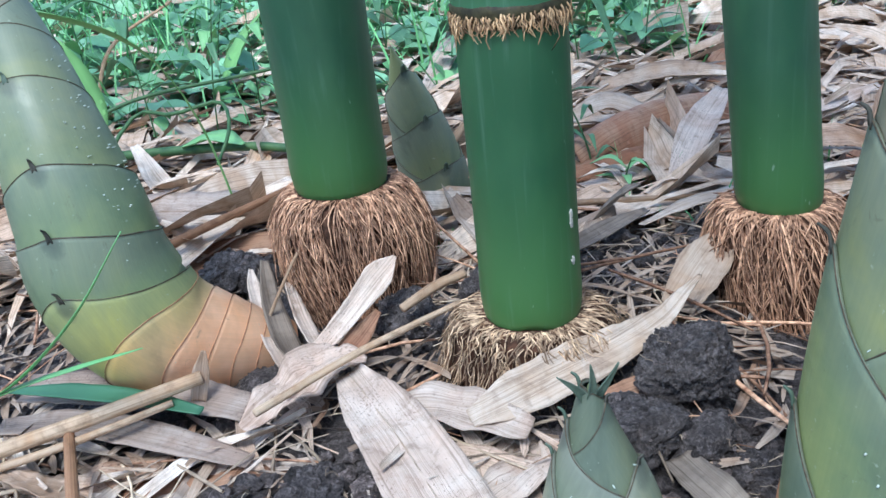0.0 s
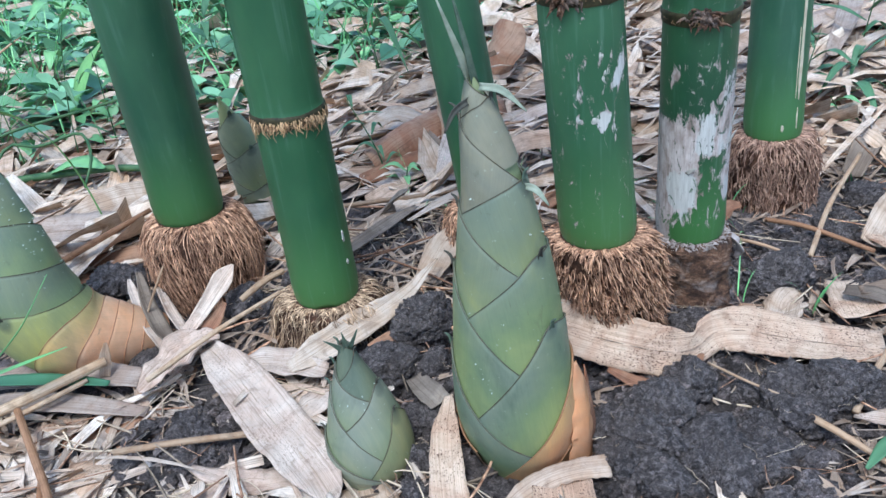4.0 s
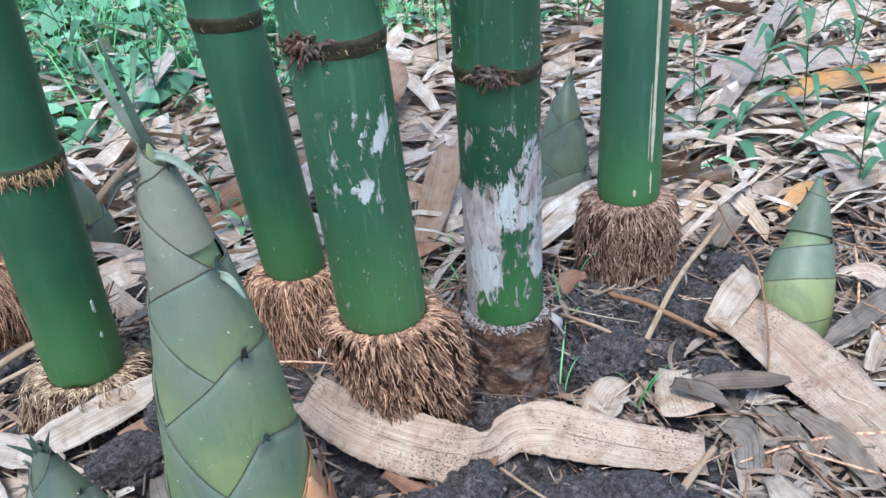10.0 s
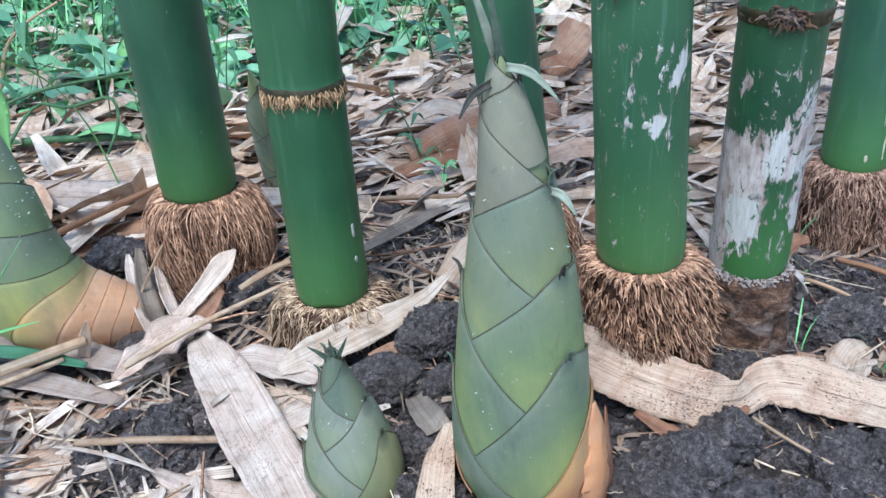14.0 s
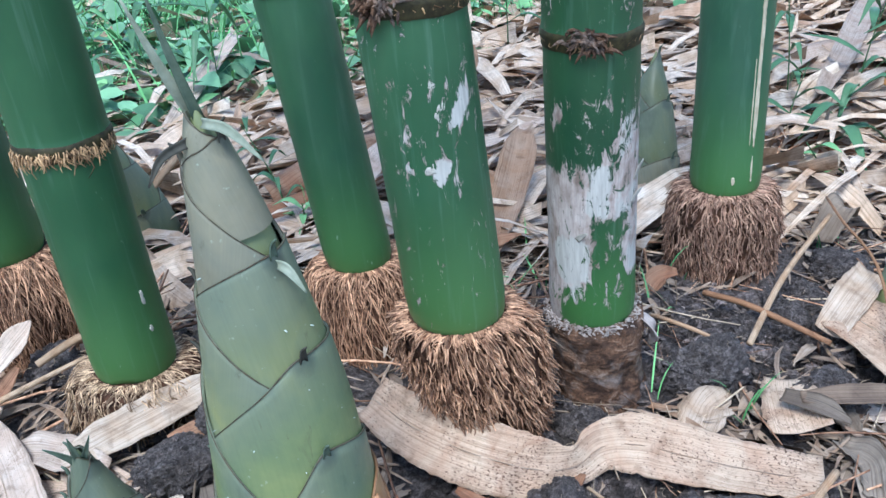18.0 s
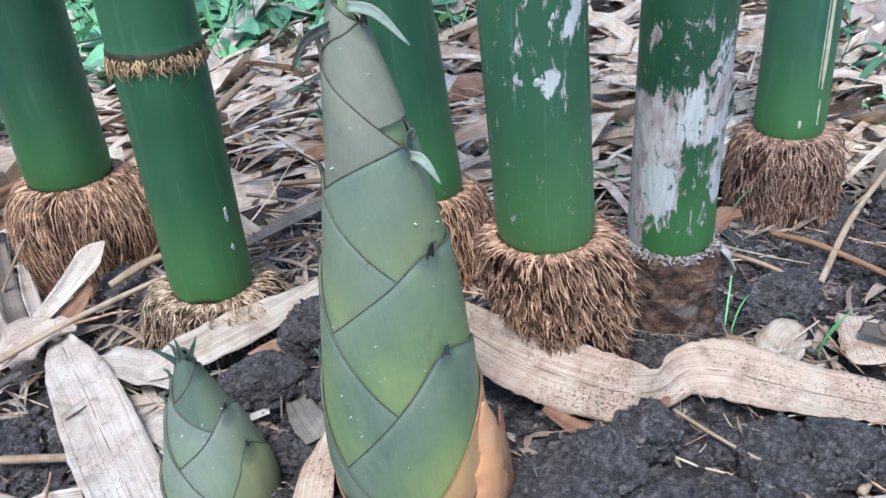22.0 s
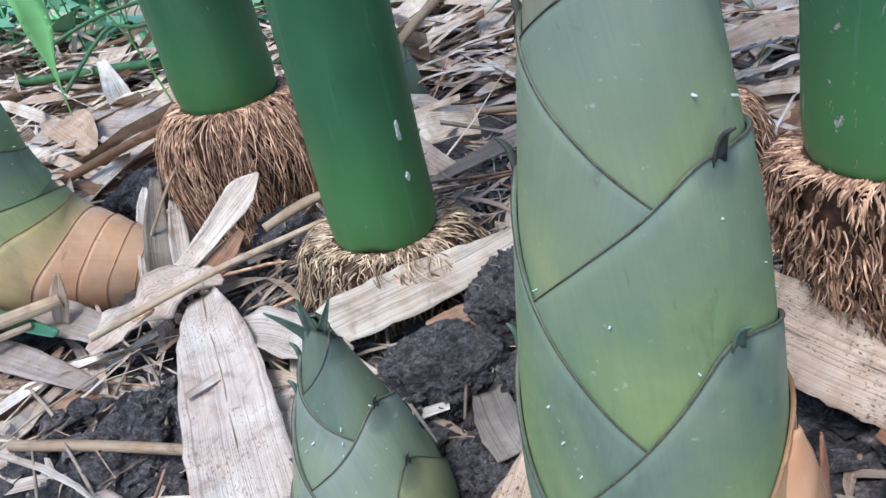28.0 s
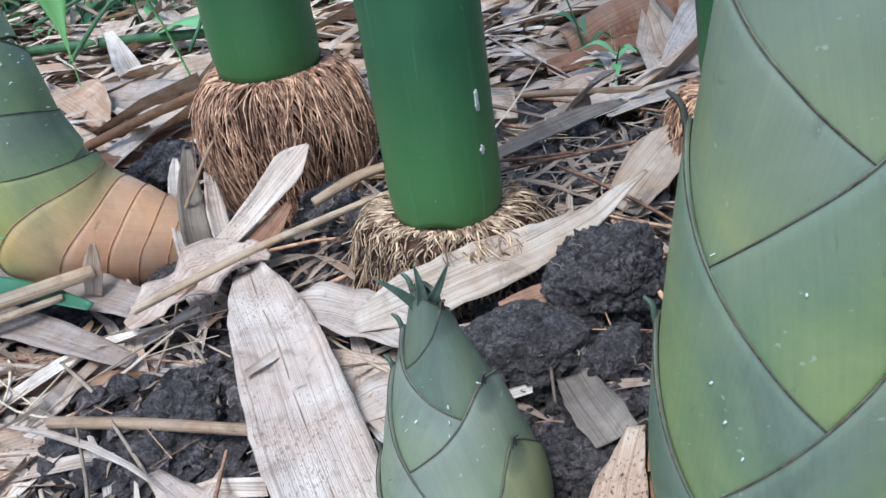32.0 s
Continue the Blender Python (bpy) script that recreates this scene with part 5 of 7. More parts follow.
def small_clods():
    """Angular broken lumps of soil, up to a thumbnail across, over the bare patches, and crumbs that stick to the big lumps."""
    rng = np.random.RandomState(8)
    bm = bmesh.new()
    bmesh.ops.create_cube(bm, size=1.3)
    bmesh.ops.subdivide_edges(bm, edges=bm.edges[:], cuts=2, use_grid_fill=True)
    base = np.array([p.co[:] for p in bm.verts])
    base /= np.linalg.norm(base, axis=1)[:, None]
    faces = np.array([[q.index for q in f.verts] for f in bm.faces])
    bm.free()
    pts = []
    while len(pts) < 4000:
        x, y = rng.uniform(-0.6, 0.75, 2000), rng.uniform(-0.24, 0.6, 2000)
        ok = rng.rand(2000) < soilness(x, y) ** 2
        pts += list(zip(x[ok], y[ok]))
    p = np.array(pts[:4000])
    size = 0.0020 + 0.0115 * rng.rand(len(p)) ** 3.2
    at = np.column_stack([p, surface_z(p[:, 0], p[:, 1]) + size * 0.25])
    lumps = np.array(CLOD_TOPS)
    at = np.concatenate([at, lumps - (0, 0, 0.0006)])
    size = np.concatenate([size, 0.0010 + 0.0034 * rng.rand(len(lumps)) ** 3])
    k = len(at)
    cuts = rng.normal(0, 1, (k, 9, 3))
    cuts /= np.linalg.norm(cuts, axis=2, keepdims=True)
    d = (np.minimum(rng.uniform(0.65, 1.0, (k, 9, 1)) / np.maximum(cuts @ base.T, 0.05), 1.5) ** -10.0).sum(1) ** -0.1
    v = base[None] * (d * (1 + 0.10 * rng.normal(0, 1, d.shape)))[..., None] * (size[:, None] * rng.uniform(0.7, 1.2, (k, 3)))[:, None] + at[:, None]
    f = (faces[None] + np.arange(k)[:, None, None] * len(base)).reshape(-1, 4)
    tagged(new("small_clods", quads("small_clods", v.reshape(-1, 3), f, CRUMB, smooth=False)), "broken angular lumps of dark soil", "soil", kind="stuff")


def clod_rootlets():
    """Thin kinked rootlets that stick to the lumps."""
    rng = np.random.RandomState(9)
    lumps = np.array(CLOD_TOPS)
    start = lumps[rng.randint(0, len(lumps), 260)]
    k = 8
    step = rng.normal(0, 1, (260, k, 3)) * np.array((1, 1, 0.45)) * 0.9 + rng.normal(0, 1, (260, 1, 3)) * np.array((1, 1, 0.3))
    path = start[:, None] + np.cumsum(step, axis=1) * rng.uniform(0.0010, 0.0030, (260, 1, 1)) + np.array((0, 0, 0.0015))
    tagged(new("clod_rootlets", strands("clod_rootlets", path, rng.uniform(0.00018, 0.00042, (260, 1)) * np.ones((1, k)), ROOT_PALE)), "hair-thin pale rootlets on soil lumps", "rootlets", kind="stuff")


small_clods()
clod_rootlets()

# ---- dead sheaths that lie round the clump ----


def strip(label, pts, widths, material, roll=0.0, cup=0.15, seed=0, name="dead_sheath", group="dead sheaths on the ground", rib=0.0, **more):
    given = pts
    wide = np.interp(np.linspace(0, 1, len(pts)), np.linspace(0, 1, len(widths)), widths) * 0.38
    pts = [(x, y, max(z, max(float(surface_z(x + w * a, y + w * b)) for a, b in ((0, 0), (1, 0), (-1, 0), (0, 1), (0, -1))) + 0.002)) for (x, y, z), w in zip(pts, wide)]
    pts = [(x, y, max(min(z, q[2] + 0.006), float(surface_z(x, y)) + 0.003)) for (x, y, z), q in zip(pts, given)]
    ob = solid(name, ribbon(pts, widths, roll, cup, seed=seed, **more), material, label, "dead sheath", group)
    if rib:
        line = [(x, y, z - 0.4 * cup * w * 0.5 + 0.0003) for (x, y, z), w in zip(pts, widths)]
        part("midrib", tube(line, [rib, rib, rib * 0.7], 6, 30, flat=1.0), DRY, ob, "raised tan midrib")
    return ob


def stick(label, pts, radii, material=None, name="dry_stick", knot=True):
    pts = [(x, y, max(z, float(surface_z(x, y)) + radii[0])) for x, y, z in pts]
    return solid(name, tube(pts, radii, 8, 16), material or STICK, label, "stick", "dry sticks")


# the long spotted sheath in front of two culms, twisted at its middle
spotted = strip("long spotted tan sheath twisted at its middle with a torn end", [(0.085, 0.150, 0.060), (0.112, 0.112, 0.058), (0.145, 0.084, 0.052), (0.185, 0.062, 0.044), (0.225, 0.052, 0.034), (0.258, 0.057, 0.028), (0.285, 0.070, 0.034), (0.318, 0.066, 0.034), (0.360, 0.050, 0.026), (0.410, 0.032, 0.018), (0.465, 0.014, 0.012)], [0.044, 0.054, 0.060, 0.062, 0.054, 0.036, 0.044, 0.056, 0.056, 0.052, 0.050], DRY_SPECK, [36, 38, 40, 44, 52, 62, 50, 34, 22, 16, 12], 0.14, 1, n=84, across=11, wave=0.04, crumple=0.15, rib=0.0005)
part("folded_edge", ribbon([(0.150, 0.046, 0.030), (0.182, 0.024, 0.018), (0.212, 0.019, 0.014), (0.240, 0.028, 0.016), (0.262, 0.050, 0.024)], [0.006, 0.020, 0.024, 0.020, 0.006], [20, 10, 0, -5, -10], 0.3, seed=2, n=26, across=7, crumple=0.3, ragged=0.15), DRY_BROWN, spotted, "brown stained edge folded under")
strip("short folded tan sheath piece standing up", [(0.498, 0.155, 0.012), (0.486, 0.128, 0.018), (0.476, 0.098, 0.022), (0.470, 0.070, 0.020)], [0.044, 0.050, 0.056, 0.054], DRY_SPECK, 12, 0.25, 3, ragged=0.12)
# the broad bleached leaf sheath
strip("broad bleached leaf-shaped sheath with a midrib and stalk", [(-0.299, 0.210, 0.044), (-0.276, 0.165, 0.045), (-0.252, 0.122, 0.042), (-0.219, 0.055, 0.035), (-0.187, -0.004, 0.026), (-0.171, -0.038, 0.019), (-0.164, -0.060, 0.014)], [0.024, 0.048, 0.058, 0.064, 0.058, 0.038, 0.005], DRY_WHITE, [14, 12, 8, 4, 0, -6, -8], 0.16, 4, n=44, across=13, ragged=0.03, crumple=0.14, rib=0.0006)
stick("thin stalk of the bleached sheath", [(-0.168, -0.050, 0.020), (-0.153, -0.092, 0.022), (-0.136, -0.135, 0.020)], [0.0030, 0.0026, 0.0018], DRY_WHITE)
strip("upright curled bleached sheath end", [(-0.338, 0.228, 0.044), (-0.316, 0.246, 0.058), (-0.290, 0.266, 0.080), (-0.272, 0.280, 0.096), (-0.258, 0.288, 0.108)], [0.014, 0.016, 0.021, 0.025, 0.003], DRY_WHITE, [20, 40, 48, 44, 40], 0.35, 6, n=30, across=9, crumple=0.2)
strip("brown inner side of the curled sheath", [(-0.318, 0.232, 0.036), (-0.296, 0.248, 0.050), (-0.276, 0.266, 0.068)], [0.010, 0.020, 0.006], DRY_BROWN, 40, 0.2, 93)
strip("wrinkled bleached sheath crossing the litter", [(-0.378, 0.162, 0.030), (-0.354, 0.190, 0.040), (-0.330, 0.212, 0.047), (-0.304, 0.222, 0.050), (-0.285, 0.222, 0.046)], [0.010, 0.036, 0.044, 0.034, 0.010], DRY_WHITE, [10, 16, 12, 8, 0], 0.25, 7, n=34, across=11, wave=0.16, crumple=0.5)
strip("grey weathered sheath under the root mat", [(-0.338, 0.226, 0.040), (-0.362, 0.270, 0.040), (-0.382, 0.318, 0.056), (-0.394, 0.362, 0.080)], [0.022, 0.026, 0.022, 0.008], DRY_GREY, [30, 25, 30, 30], 0.3, 8)
strip("narrow grey sheath under the root mat", [(-0.326, 0.240, 0.046), (-0.348, 0.288, 0.052), (-0.368, 0.335, 0.068)], [0.014, 0.018, 0.008], DRY_WHITE, 30, 0.3, 9)
strip("pale split sheath beside the leaning shoot's foot", [(-0.352, 0.228, 0.036), (-0.378, 0.280, 0.040), (-0.402, 0.340, 0.060), (-0.410, 0.366, 0.070)], [0.016, 0.018, 0.014, 0.004], DRY_WHITE, 20, 0.35, 94)
# behind the small shoot
strip("pale sheath arching over soil to a brown tip", [(-0.200, 0.130, 0.048), (-0.165, 0.144, 0.056), (-0.122, 0.166, 0.062), (-0.080, 0.190, 0.066), (-0.045, 0.216, 0.070), (-0.022, 0.242, 0.076), (-0.002, 0.267, 0.078)], [0.014, 0.034, 0.038, 0.030, 0.018, 0.010, 0.003], DRY, [30, 32, 36, 32, 24, 14, 10], 0.2, 10, n=40, across=9, crumple=0.2)
strip("crumpled bleached sheath beside the small shoot", [(-0.262, 0.165, 0.04), (-0.225, 0.152, 0.048), (-0.190, 0.135, 0.048), (-0.158, 0.118, 0.044)], [0.016, 0.034, 0.034, 0.018], DRY_WHITE, 18, 0.35, 11, wave=0.14)
strip("crumpled bleached sheath lying under another", [(-0.268, 0.130, 0.02), (-0.225, 0.116, 0.026), (-0.182, 0.098, 0.026), (-0.150, 0.082, 0.02)], [0.020, 0.030, 0.032, 0.028], DRY_WHITE, 12, 0.2, 12, wave=0.1)
strip("short brown sheath wedged between soil lumps", [(-0.105, 0.140, 0.045), (-0.080, 0.148, 0.050), (-0.055, 0.156, 0.052)], [0.016, 0.020, 0.014], DRY_BROWN, 25, 0.3, 13)
strip("brown sheath wedged under a soil lump", [(-0.0627, 0.0889, 0.0360), (-0.0544, 0.0615, 0.0410), (-0.0467, 0.0433, 0.0420), (-0.0403, 0.0332, 0.0380)], [0.020, 0.026, 0.028, 0.026], DRY_GREY, 10, 0.25, 14)
# by the tall shoot
strip("narrow brown-stained sheath strip beside the tall shoot", [(-0.030, 0.036, 0.044), (-0.036, 0.016, 0.040), (-0.042, -0.005, 0.034), (-0.050, -0.055, 0.022), (-0.054, -0.105, 0.012), (-0.054, -0.170, 0.008)], [0.010, 0.018, 0.029, 0.036, 0.038, 0.038], DRY_SPECK, [20, 14, 6, 2, 0, 0], 0.15, 15, n=34)
strip("broad ribbed sheath strip in front of the tall shoot", [(0.058, -0.080, 0.016), (0.053, -0.110, 0.020), (0.046, -0.145, 0.020), (0.036, -0.205, 0.016)], [0.056, 0.058, 0.058, 0.058], DRY_SPECK, 0, 0.12, 16, rib=0.0007)
strip("curled bleached sheath flap over the strip", [(-0.006, -0.108, 0.012), (0.014, -0.096, 0.018), (0.044, -0.088, 0.024), (0.078, -0.086, 0.026), (0.106, -0.088, 0.024)], [0.006, 0.018, 0.022, 0.022, 0.024], DRY, [34, 30, 24, 20, 20], -0.25, 17, n=30, across=9, crumple=0.2, ragged=0.15)
strip("thin orange husk standing at the shoot's foot", [(0.092, -0.052, -0.004), (0.095, -0.050, 0.045), (0.093, -0.046, 0.090), (0.088, -0.042, 0.120)], [0.044, 0.044, 0.028, 0.004], SHEATH_ORANGE, 0, -0.5, 18, up=(0.80, -0.60, 0), ragged=0.3, crumple=0.15)
strip("dry brown husk standing at the shoot's foot", [(0.104, -0.030, -0.004), (0.107, -0.030, 0.035), (0.105, -0.027, 0.075), (0.102, -0.025, 0.100)], [0.032, 0.030, 0.020, 0.003], DRY_BROWN, 0, -0.35, 19, up=(0.97, -0.25, 0), ragged=0.35, crumple=0.2)
# round the right shoot
strip("broad straw-coloured sheath with a midrib", [(0.585, 0.222, 0.040), (0.612, 0.170, 0.032), (0.630, 0.110, 0.020), (0.645, 0.050, 0.012), (0.655, -0.015, 0.008), (0.665, -0.09, 0.004)], [0.064, 0.080, 0.084, 0.082, 0.080, 0.072], DRY_SPECK, [10, 8, 6, 4, 2, 0], 0.10, 20, n=34, across=11, rib=0.0009)
strip("folded straw-coloured sheath flap", [(0.560, 0.196, 0.030), (0.600, 0.226, 0.050), (0.640, 0.258, 0.058)], [0.030, 0.040, 0.034], DRY, 15, 0.3, 21)
strip("dark grey narrow leaf bent at its middle", [(0.470, 0.110, 0.030), (0.495, 0.082, 0.034), (0.515, 0.066, 0.024)], [0.016, 0.022, 0.004], DRY_GREY, 15, 0.3, 22)
strip("grey dry leaf lying over the litter", [(0.482, 0.098, 0.034), (0.525, 0.090, 0.036), (0.570, 0.092, 0.028), (0.600, 0.096, 0.020)], [0.012, 0.022, 0.020, 0.006], DRY_GREY, 20, 0.3, 23)
for k, (pts, wd, m) in enumerate((
    ([(0.50, 0.06, 0.012), (0.515, 0.03, 0.014), (0.50, -0.01, 0.01)], [0.03, 0.036, 0.03], DRY_GREY), ([(0.545, 0.07, 0.014), (0.56, 0.03, 0.014), (0.565, -0.02, 0.01)], [0.02, 0.026, 0.016], DRY_GREY), ([(0.58, 0.06, 0.012), (0.60, 0.0, 0.012), (0.60, -0.06, 0.008)], [0.024, 0.034, 0.02], DRY),
    ([(0.675, 0.15, 0.016), (0.72, 0.17, 0.022), (0.78, 0.205, 0.022), (0.83, 0.23, 0.018)], [0.02, 0.032, 0.034, 0.02], DRY_GREY), ([(0.70, 0.10, 0.012), (0.74, 0.14, 0.016), (0.79, 0.17, 0.014)], [0.02, 0.03, 0.02], DRY), ([(0.765, 0.285, 0.02), (0.80, 0.262, 0.03), (0.815, 0.23, 0.02)], [0.02, 0.03, 0.02], DRY_WHITE))):
    strip("weathered sheath piece in the litter", pts, [0.8 * q for q in wd], m, [-20, 30, 10], 0.5, 30 + k, n=26, across=9, crumple=0.4, ragged=0.2)
# left foreground
strip("bleached sheath lying under the leaning shoot", [(-0.600, 0.255, 0.022), (-0.530, 0.240, 0.028), (-0.450, 0.220, 0.030), (-0.380, 0.190, 0.030)], [0.030, 0.036, 0.036, 0.026], DRY_WHITE, 18, 0.15, 40, n=28)
strip("bright green strip of fresh sheath on the litter", [(-0.605, 0.236, 0.034), (-0.540, 0.222, 0.038), (-0.470, 0.200, 0.040), (-0.415, 0.182, 0.036)], [0.004, 0.016, 0.016, 0.008], leaf_mat("fresh_strip", (0.05, 0.14, 0.075), (0.07, 0.18, 0.10), False), 14, 0.2, 41)
strip("bleached sheath lying under the green strip", [(-0.60, 0.205, 0.018), (-0.53, 0.198, 0.022), (-0.45, 0.170, 0.022), (-0.37, 0.140, 0.016)], [0.018, 0.030, 0.028, 0.014], DRY_WHITE, 8, 0.15, 42)
strip("small upright chip of bleached sheath", [(-0.425, 0.205, 0.030), (-0.418, 0.206, 0.055), (-0.412, 0.208, 0.075)], [0.012, 0.014, 0.004], DRY, 0, 0.3, 43, up=(0.2, -1, 0))
strip("long pale sheath lying behind the leaning culm", [(-0.72, 0.655, 0.030), (-0.62, 0.640, 0.036), (-0.52, 0.615, 0.040), (-0.42, 0.575, 0.050)], [0.040, 0.076, 0.078, 0.060], DRY_WHITE, 10, 0.15, 44, n=28, rib=0.0006)
strip("brown sheath lying in the hollow behind the leaning shoot", [(-0.52, 0.50, 0.025), (-0.46, 0.50, 0.035), (-0.40, 0.49, 0.045)], [0.03, 0.04, 0.03], DRY_BROWN, 12, 0.25, 45)
# behind
for k, (pts, wd, m, cup) in enumerate((
    ([(-0.06, 0.72, 0.040), (0.02, 0.77, 0.055), (0.11, 0.83, 0.055), (0.22, 0.90, 0.04)], [0.05, 0.075, 0.08, 0.06], DRY_BROWN, -0.8), ([(-0.08, 0.68, 0.02), (0.0, 0.70, 0.03), (0.09, 0.74, 0.03), (0.18, 0.80, 0.02)], [0.03, 0.05, 0.05, 0.03], DRY_BROWN, -0.6),
    ([(0.050, 0.590, 0.03), (0.100, 0.680, 0.07), (0.160, 0.780, 0.09)], [0.02, 0.045, 0.02], DRY_WHITE, 0.3), ([(-0.06, 0.80, 0.05), (0.00, 0.82, 0.07), (0.04, 0.81, 0.06), (0.09, 0.78, 0.03)], [0.015, 0.05, 0.045, 0.01], DRY, 0.4), ([(0.02, 0.98, 0.05), (0.12, 0.97, 0.07), (0.24, 0.96, 0.06)], [0.03, 0.06, 0.03], DRY, 0.3),
    ([(0.245, 0.46, 0.02), (0.285, 0.55, 0.05), (0.320, 0.63, 0.09), (0.335, 0.67, 0.11)], [0.02, 0.045, 0.05, 0.02], DRY, 0.5), ([(-0.02, 0.27, 0.045), (0.01, 0.30, 0.07), (0.035, 0.325, 0.085)], [0.03, 0.045, 0.02], DRY, 0.35),
    ([(0.24, 1.12, 0.03), (0.28, 1.12, 0.09), (0.30, 1.13, 0.13)], [0.10, 0.11, 0.06], DRY_BROWN, -0.7), ([(0.86, 1.01, 0.03), (1.00, 1.03, 0.05), (1.20, 1.06, 0.05), (1.4, 1.1, 0.03)], [0.06, 0.10, 0.10, 0.08], DRY_WHITE, 0.2), ([(1.02, 0.86, 0.04), (1.12, 0.89, 0.06), (1.25, 0.90, 0.06), (1.4, 0.9, 0.04)], [0.03, 0.07, 0.08, 0.06], DRY_ORANGE, 0.2), ([(0.80, 0.47, 0.02), (0.85, 0.50, 0.035), (0.91, 0.53, 0.03)], [0.012, 0.03, 0.012], DRY_ORANGE, 0.3),
    ([(0.955, 0.52, 0.02), (1.00, 0.64, 0.03), (1.04, 0.76, 0.04)], [0.05, 0.085, 0.07], DRY_WHITE, 0.2), ([(0.885, 0.84, 0.05), (1.00, 0.98, 0.07), (1.20, 1.25, 0.08), (1.45, 1.55, 0.08)], [0.025, 0.045, 0.05, 0.05], DRY_WHITE, 0.3), ([(-0.93, 1.26, 0.03), (-0.82, 1.20, 0.05), (-0.70, 1.11, 0.03)], [0.03, 0.06, 0.03], DRY, 0.2),
    ([(-0.13, 0.36, 0.05), (-0.06, 0.43, 0.05), (0.0, 0.50, 0.04)], [0.01, 0.024, 0.008], DRY_GREY, 0.4), ([(-0.06, 0.52, 0.02), (-0.03, 0.50, 0.06), (-0.01, 0.49, 0.075)], [0.022, 0.022, 0.004], DRY_GREY, 0.4), ([(0.415, 0.335, 0.015), (0.432, 0.345, 0.03), (0.452, 0.342, 0.035)], [0.015, 0.028, 0.012], DRY_BROWN, 0.7), ([(0.66, 0.40, 0.02), (0.70, 0.43, 0.05), (0.72, 0.44, 0.03)], [0.03, 0.04, 0.02], DRY_GREY, 0.5))):
    strip(("rolled brown sheath among the litter" if m is DRY_BROWN else "orange-brown sheath among the litter" if m is DRY_ORANGE else "pale dry sheath among the litter"), pts, wd, m, 10, cup, 50 + k, n=20)

# ---- sticks ----


stick("long split straw-coloured branch end", [(-0.640, 0.118, 0.030), (-0.53, 0.160, 0.040), (-0.418, 0.206, 0.052)], [0.0060, 0.0065, 0.006], STICK)
stick("thin split half of the branch end", [(-0.60, 0.122, 0.026), (-0.52, 0.152, 0.032), (-0.44, 0.190, 0.040)], [0.0035, 0.0035, 0.003], STICK)
stick("reddish twig leaning against the branch", [(-0.518, 0.168, 0.036), (-0.485, 0.095, 0.034), (-0.452, 0.020, 0.028), (-0.44, -0.02, 0.022)], [0.0042, 0.0048, 0.0042], STICK_RED)
stick("reddish brown twig lying in the litter", [(-0.462, 0.045, 0.026), (-0.452, -0.02, 0.024), (-0.448, -0.09, 0.020)], [0.005, 0.0055, 0.005], STICK_RED)
stick("cut pale stick lying on soil", [(-0.396, 0.074, 0.020), (-0.32, 0.068, 0.022), (-0.20, 0.055, 0.022)], [0.0042, 0.0040, 0.0038])
stick("thin tan twig lying over the bleached sheath", [(-0.362, 0.150, 0.052), (-0.290, 0.208, 0.062), (-0.205, 0.262, 0.072)], [0.0034, 0.0032, 0.0026])
strip("long flat straw lying on the litter", [(-0.46, 0.020, 0.016), (-0.36, -0.022, 0.018), (-0.26, -0.062, 0.018), (-0.15, -0.104, 0.016), (-0.05, -0.140, 0.012)], [0.008, 0.011, 0.010, 0.011, 0.009], DRY_WHITE, 6, 0.2, 95, n=40, across=5)
stick("thin pale straw leaning on the root mat", [(-0.385, 0.300, 0.045), (-0.362, 0.318, 0.085), (-0.345, 0.335, 0.110)], [0.0016, 0.0015, 0.0012])
stick("long thin pale straw behind the culms", [(-0.16, 0.565, 0.03), (-0.05, 0.558, 0.03), (0.16, 0.54, 0.03)], [0.0038, 0.004, 0.003])
stick("brown jointed cane behind the leaning shoot", [(-0.60, 0.46, 0.03), (-0.50, 0.50, 0.06), (-0.40, 0.545, 0.085)], [0.005, 0.0055, 0.004], STICK_RED)
stick("forked tan twig standing over soil", [(0.478, 0.200, 0.025), (0.55, 0.28, 0.05), (0.650, 0.372, 0.07)], [0.0035, 0.0035, 0.003])
stick("brown twig lying over soil lumps", [(0.468, 0.300, 0.03), (0.50, 0.25, 0.038), (0.555, 0.18, 0.028)], [0.0035, 0.0035, 0.003], STICK_RED)
stick("thin brown vine stem hanging over the sheath", [(0.665, 0.41, 0.075), (0.64, 0.33, 0.085), (0.632, 0.24, 0.075), (0.60, 0.15, 0.045), (0.575, 0.10, 0.03)], [0.0016, 0.0016, 0.0014], STICK_RED)
stick("curved pale straw over soil", [(0.395, 0.27, 0.03), (0.405, 0.23, 0.045), (0.43, 0.205, 0.042), (0.475, 0.18, 0.02)], [0.0024, 0.0024, 0.002])
stick("straw lying across bare soil", [(0.262, 0.035, 0.022), (0.29, -0.01, 0.022), (0.325, -0.045, 0.016)], [0.0016, 0.0016, 0.0012])
stick("pale broken stick on bare soil", [(0.318, -0.052, 0.014), (0.34, -0.09, 0.012), (0.365, -0.14, 0.008)], [0.004, 0.004, 0.003])
stick("tan stick lying over straw litter", [(0.375, -0.07, 0.01), (0.42, -0.03, 0.02), (0.47, 0.01, 0.025)], [0.004, 0.004, 0.0035])
stick("short tan stick behind the culm", [(-0.235, 0.66, 0.06), (-0.19, 0.70, 0.10), (-0.14, 0.75, 0.13)], [0.005, 0.006, 0.005])
stick("short twig by the flat root mat", [(-0.255, 0.262, 0.07), (-0.225, 0.285, 0.078), (-0.20, 0.300, 0.08)], [0.004, 0.0045, 0.004])
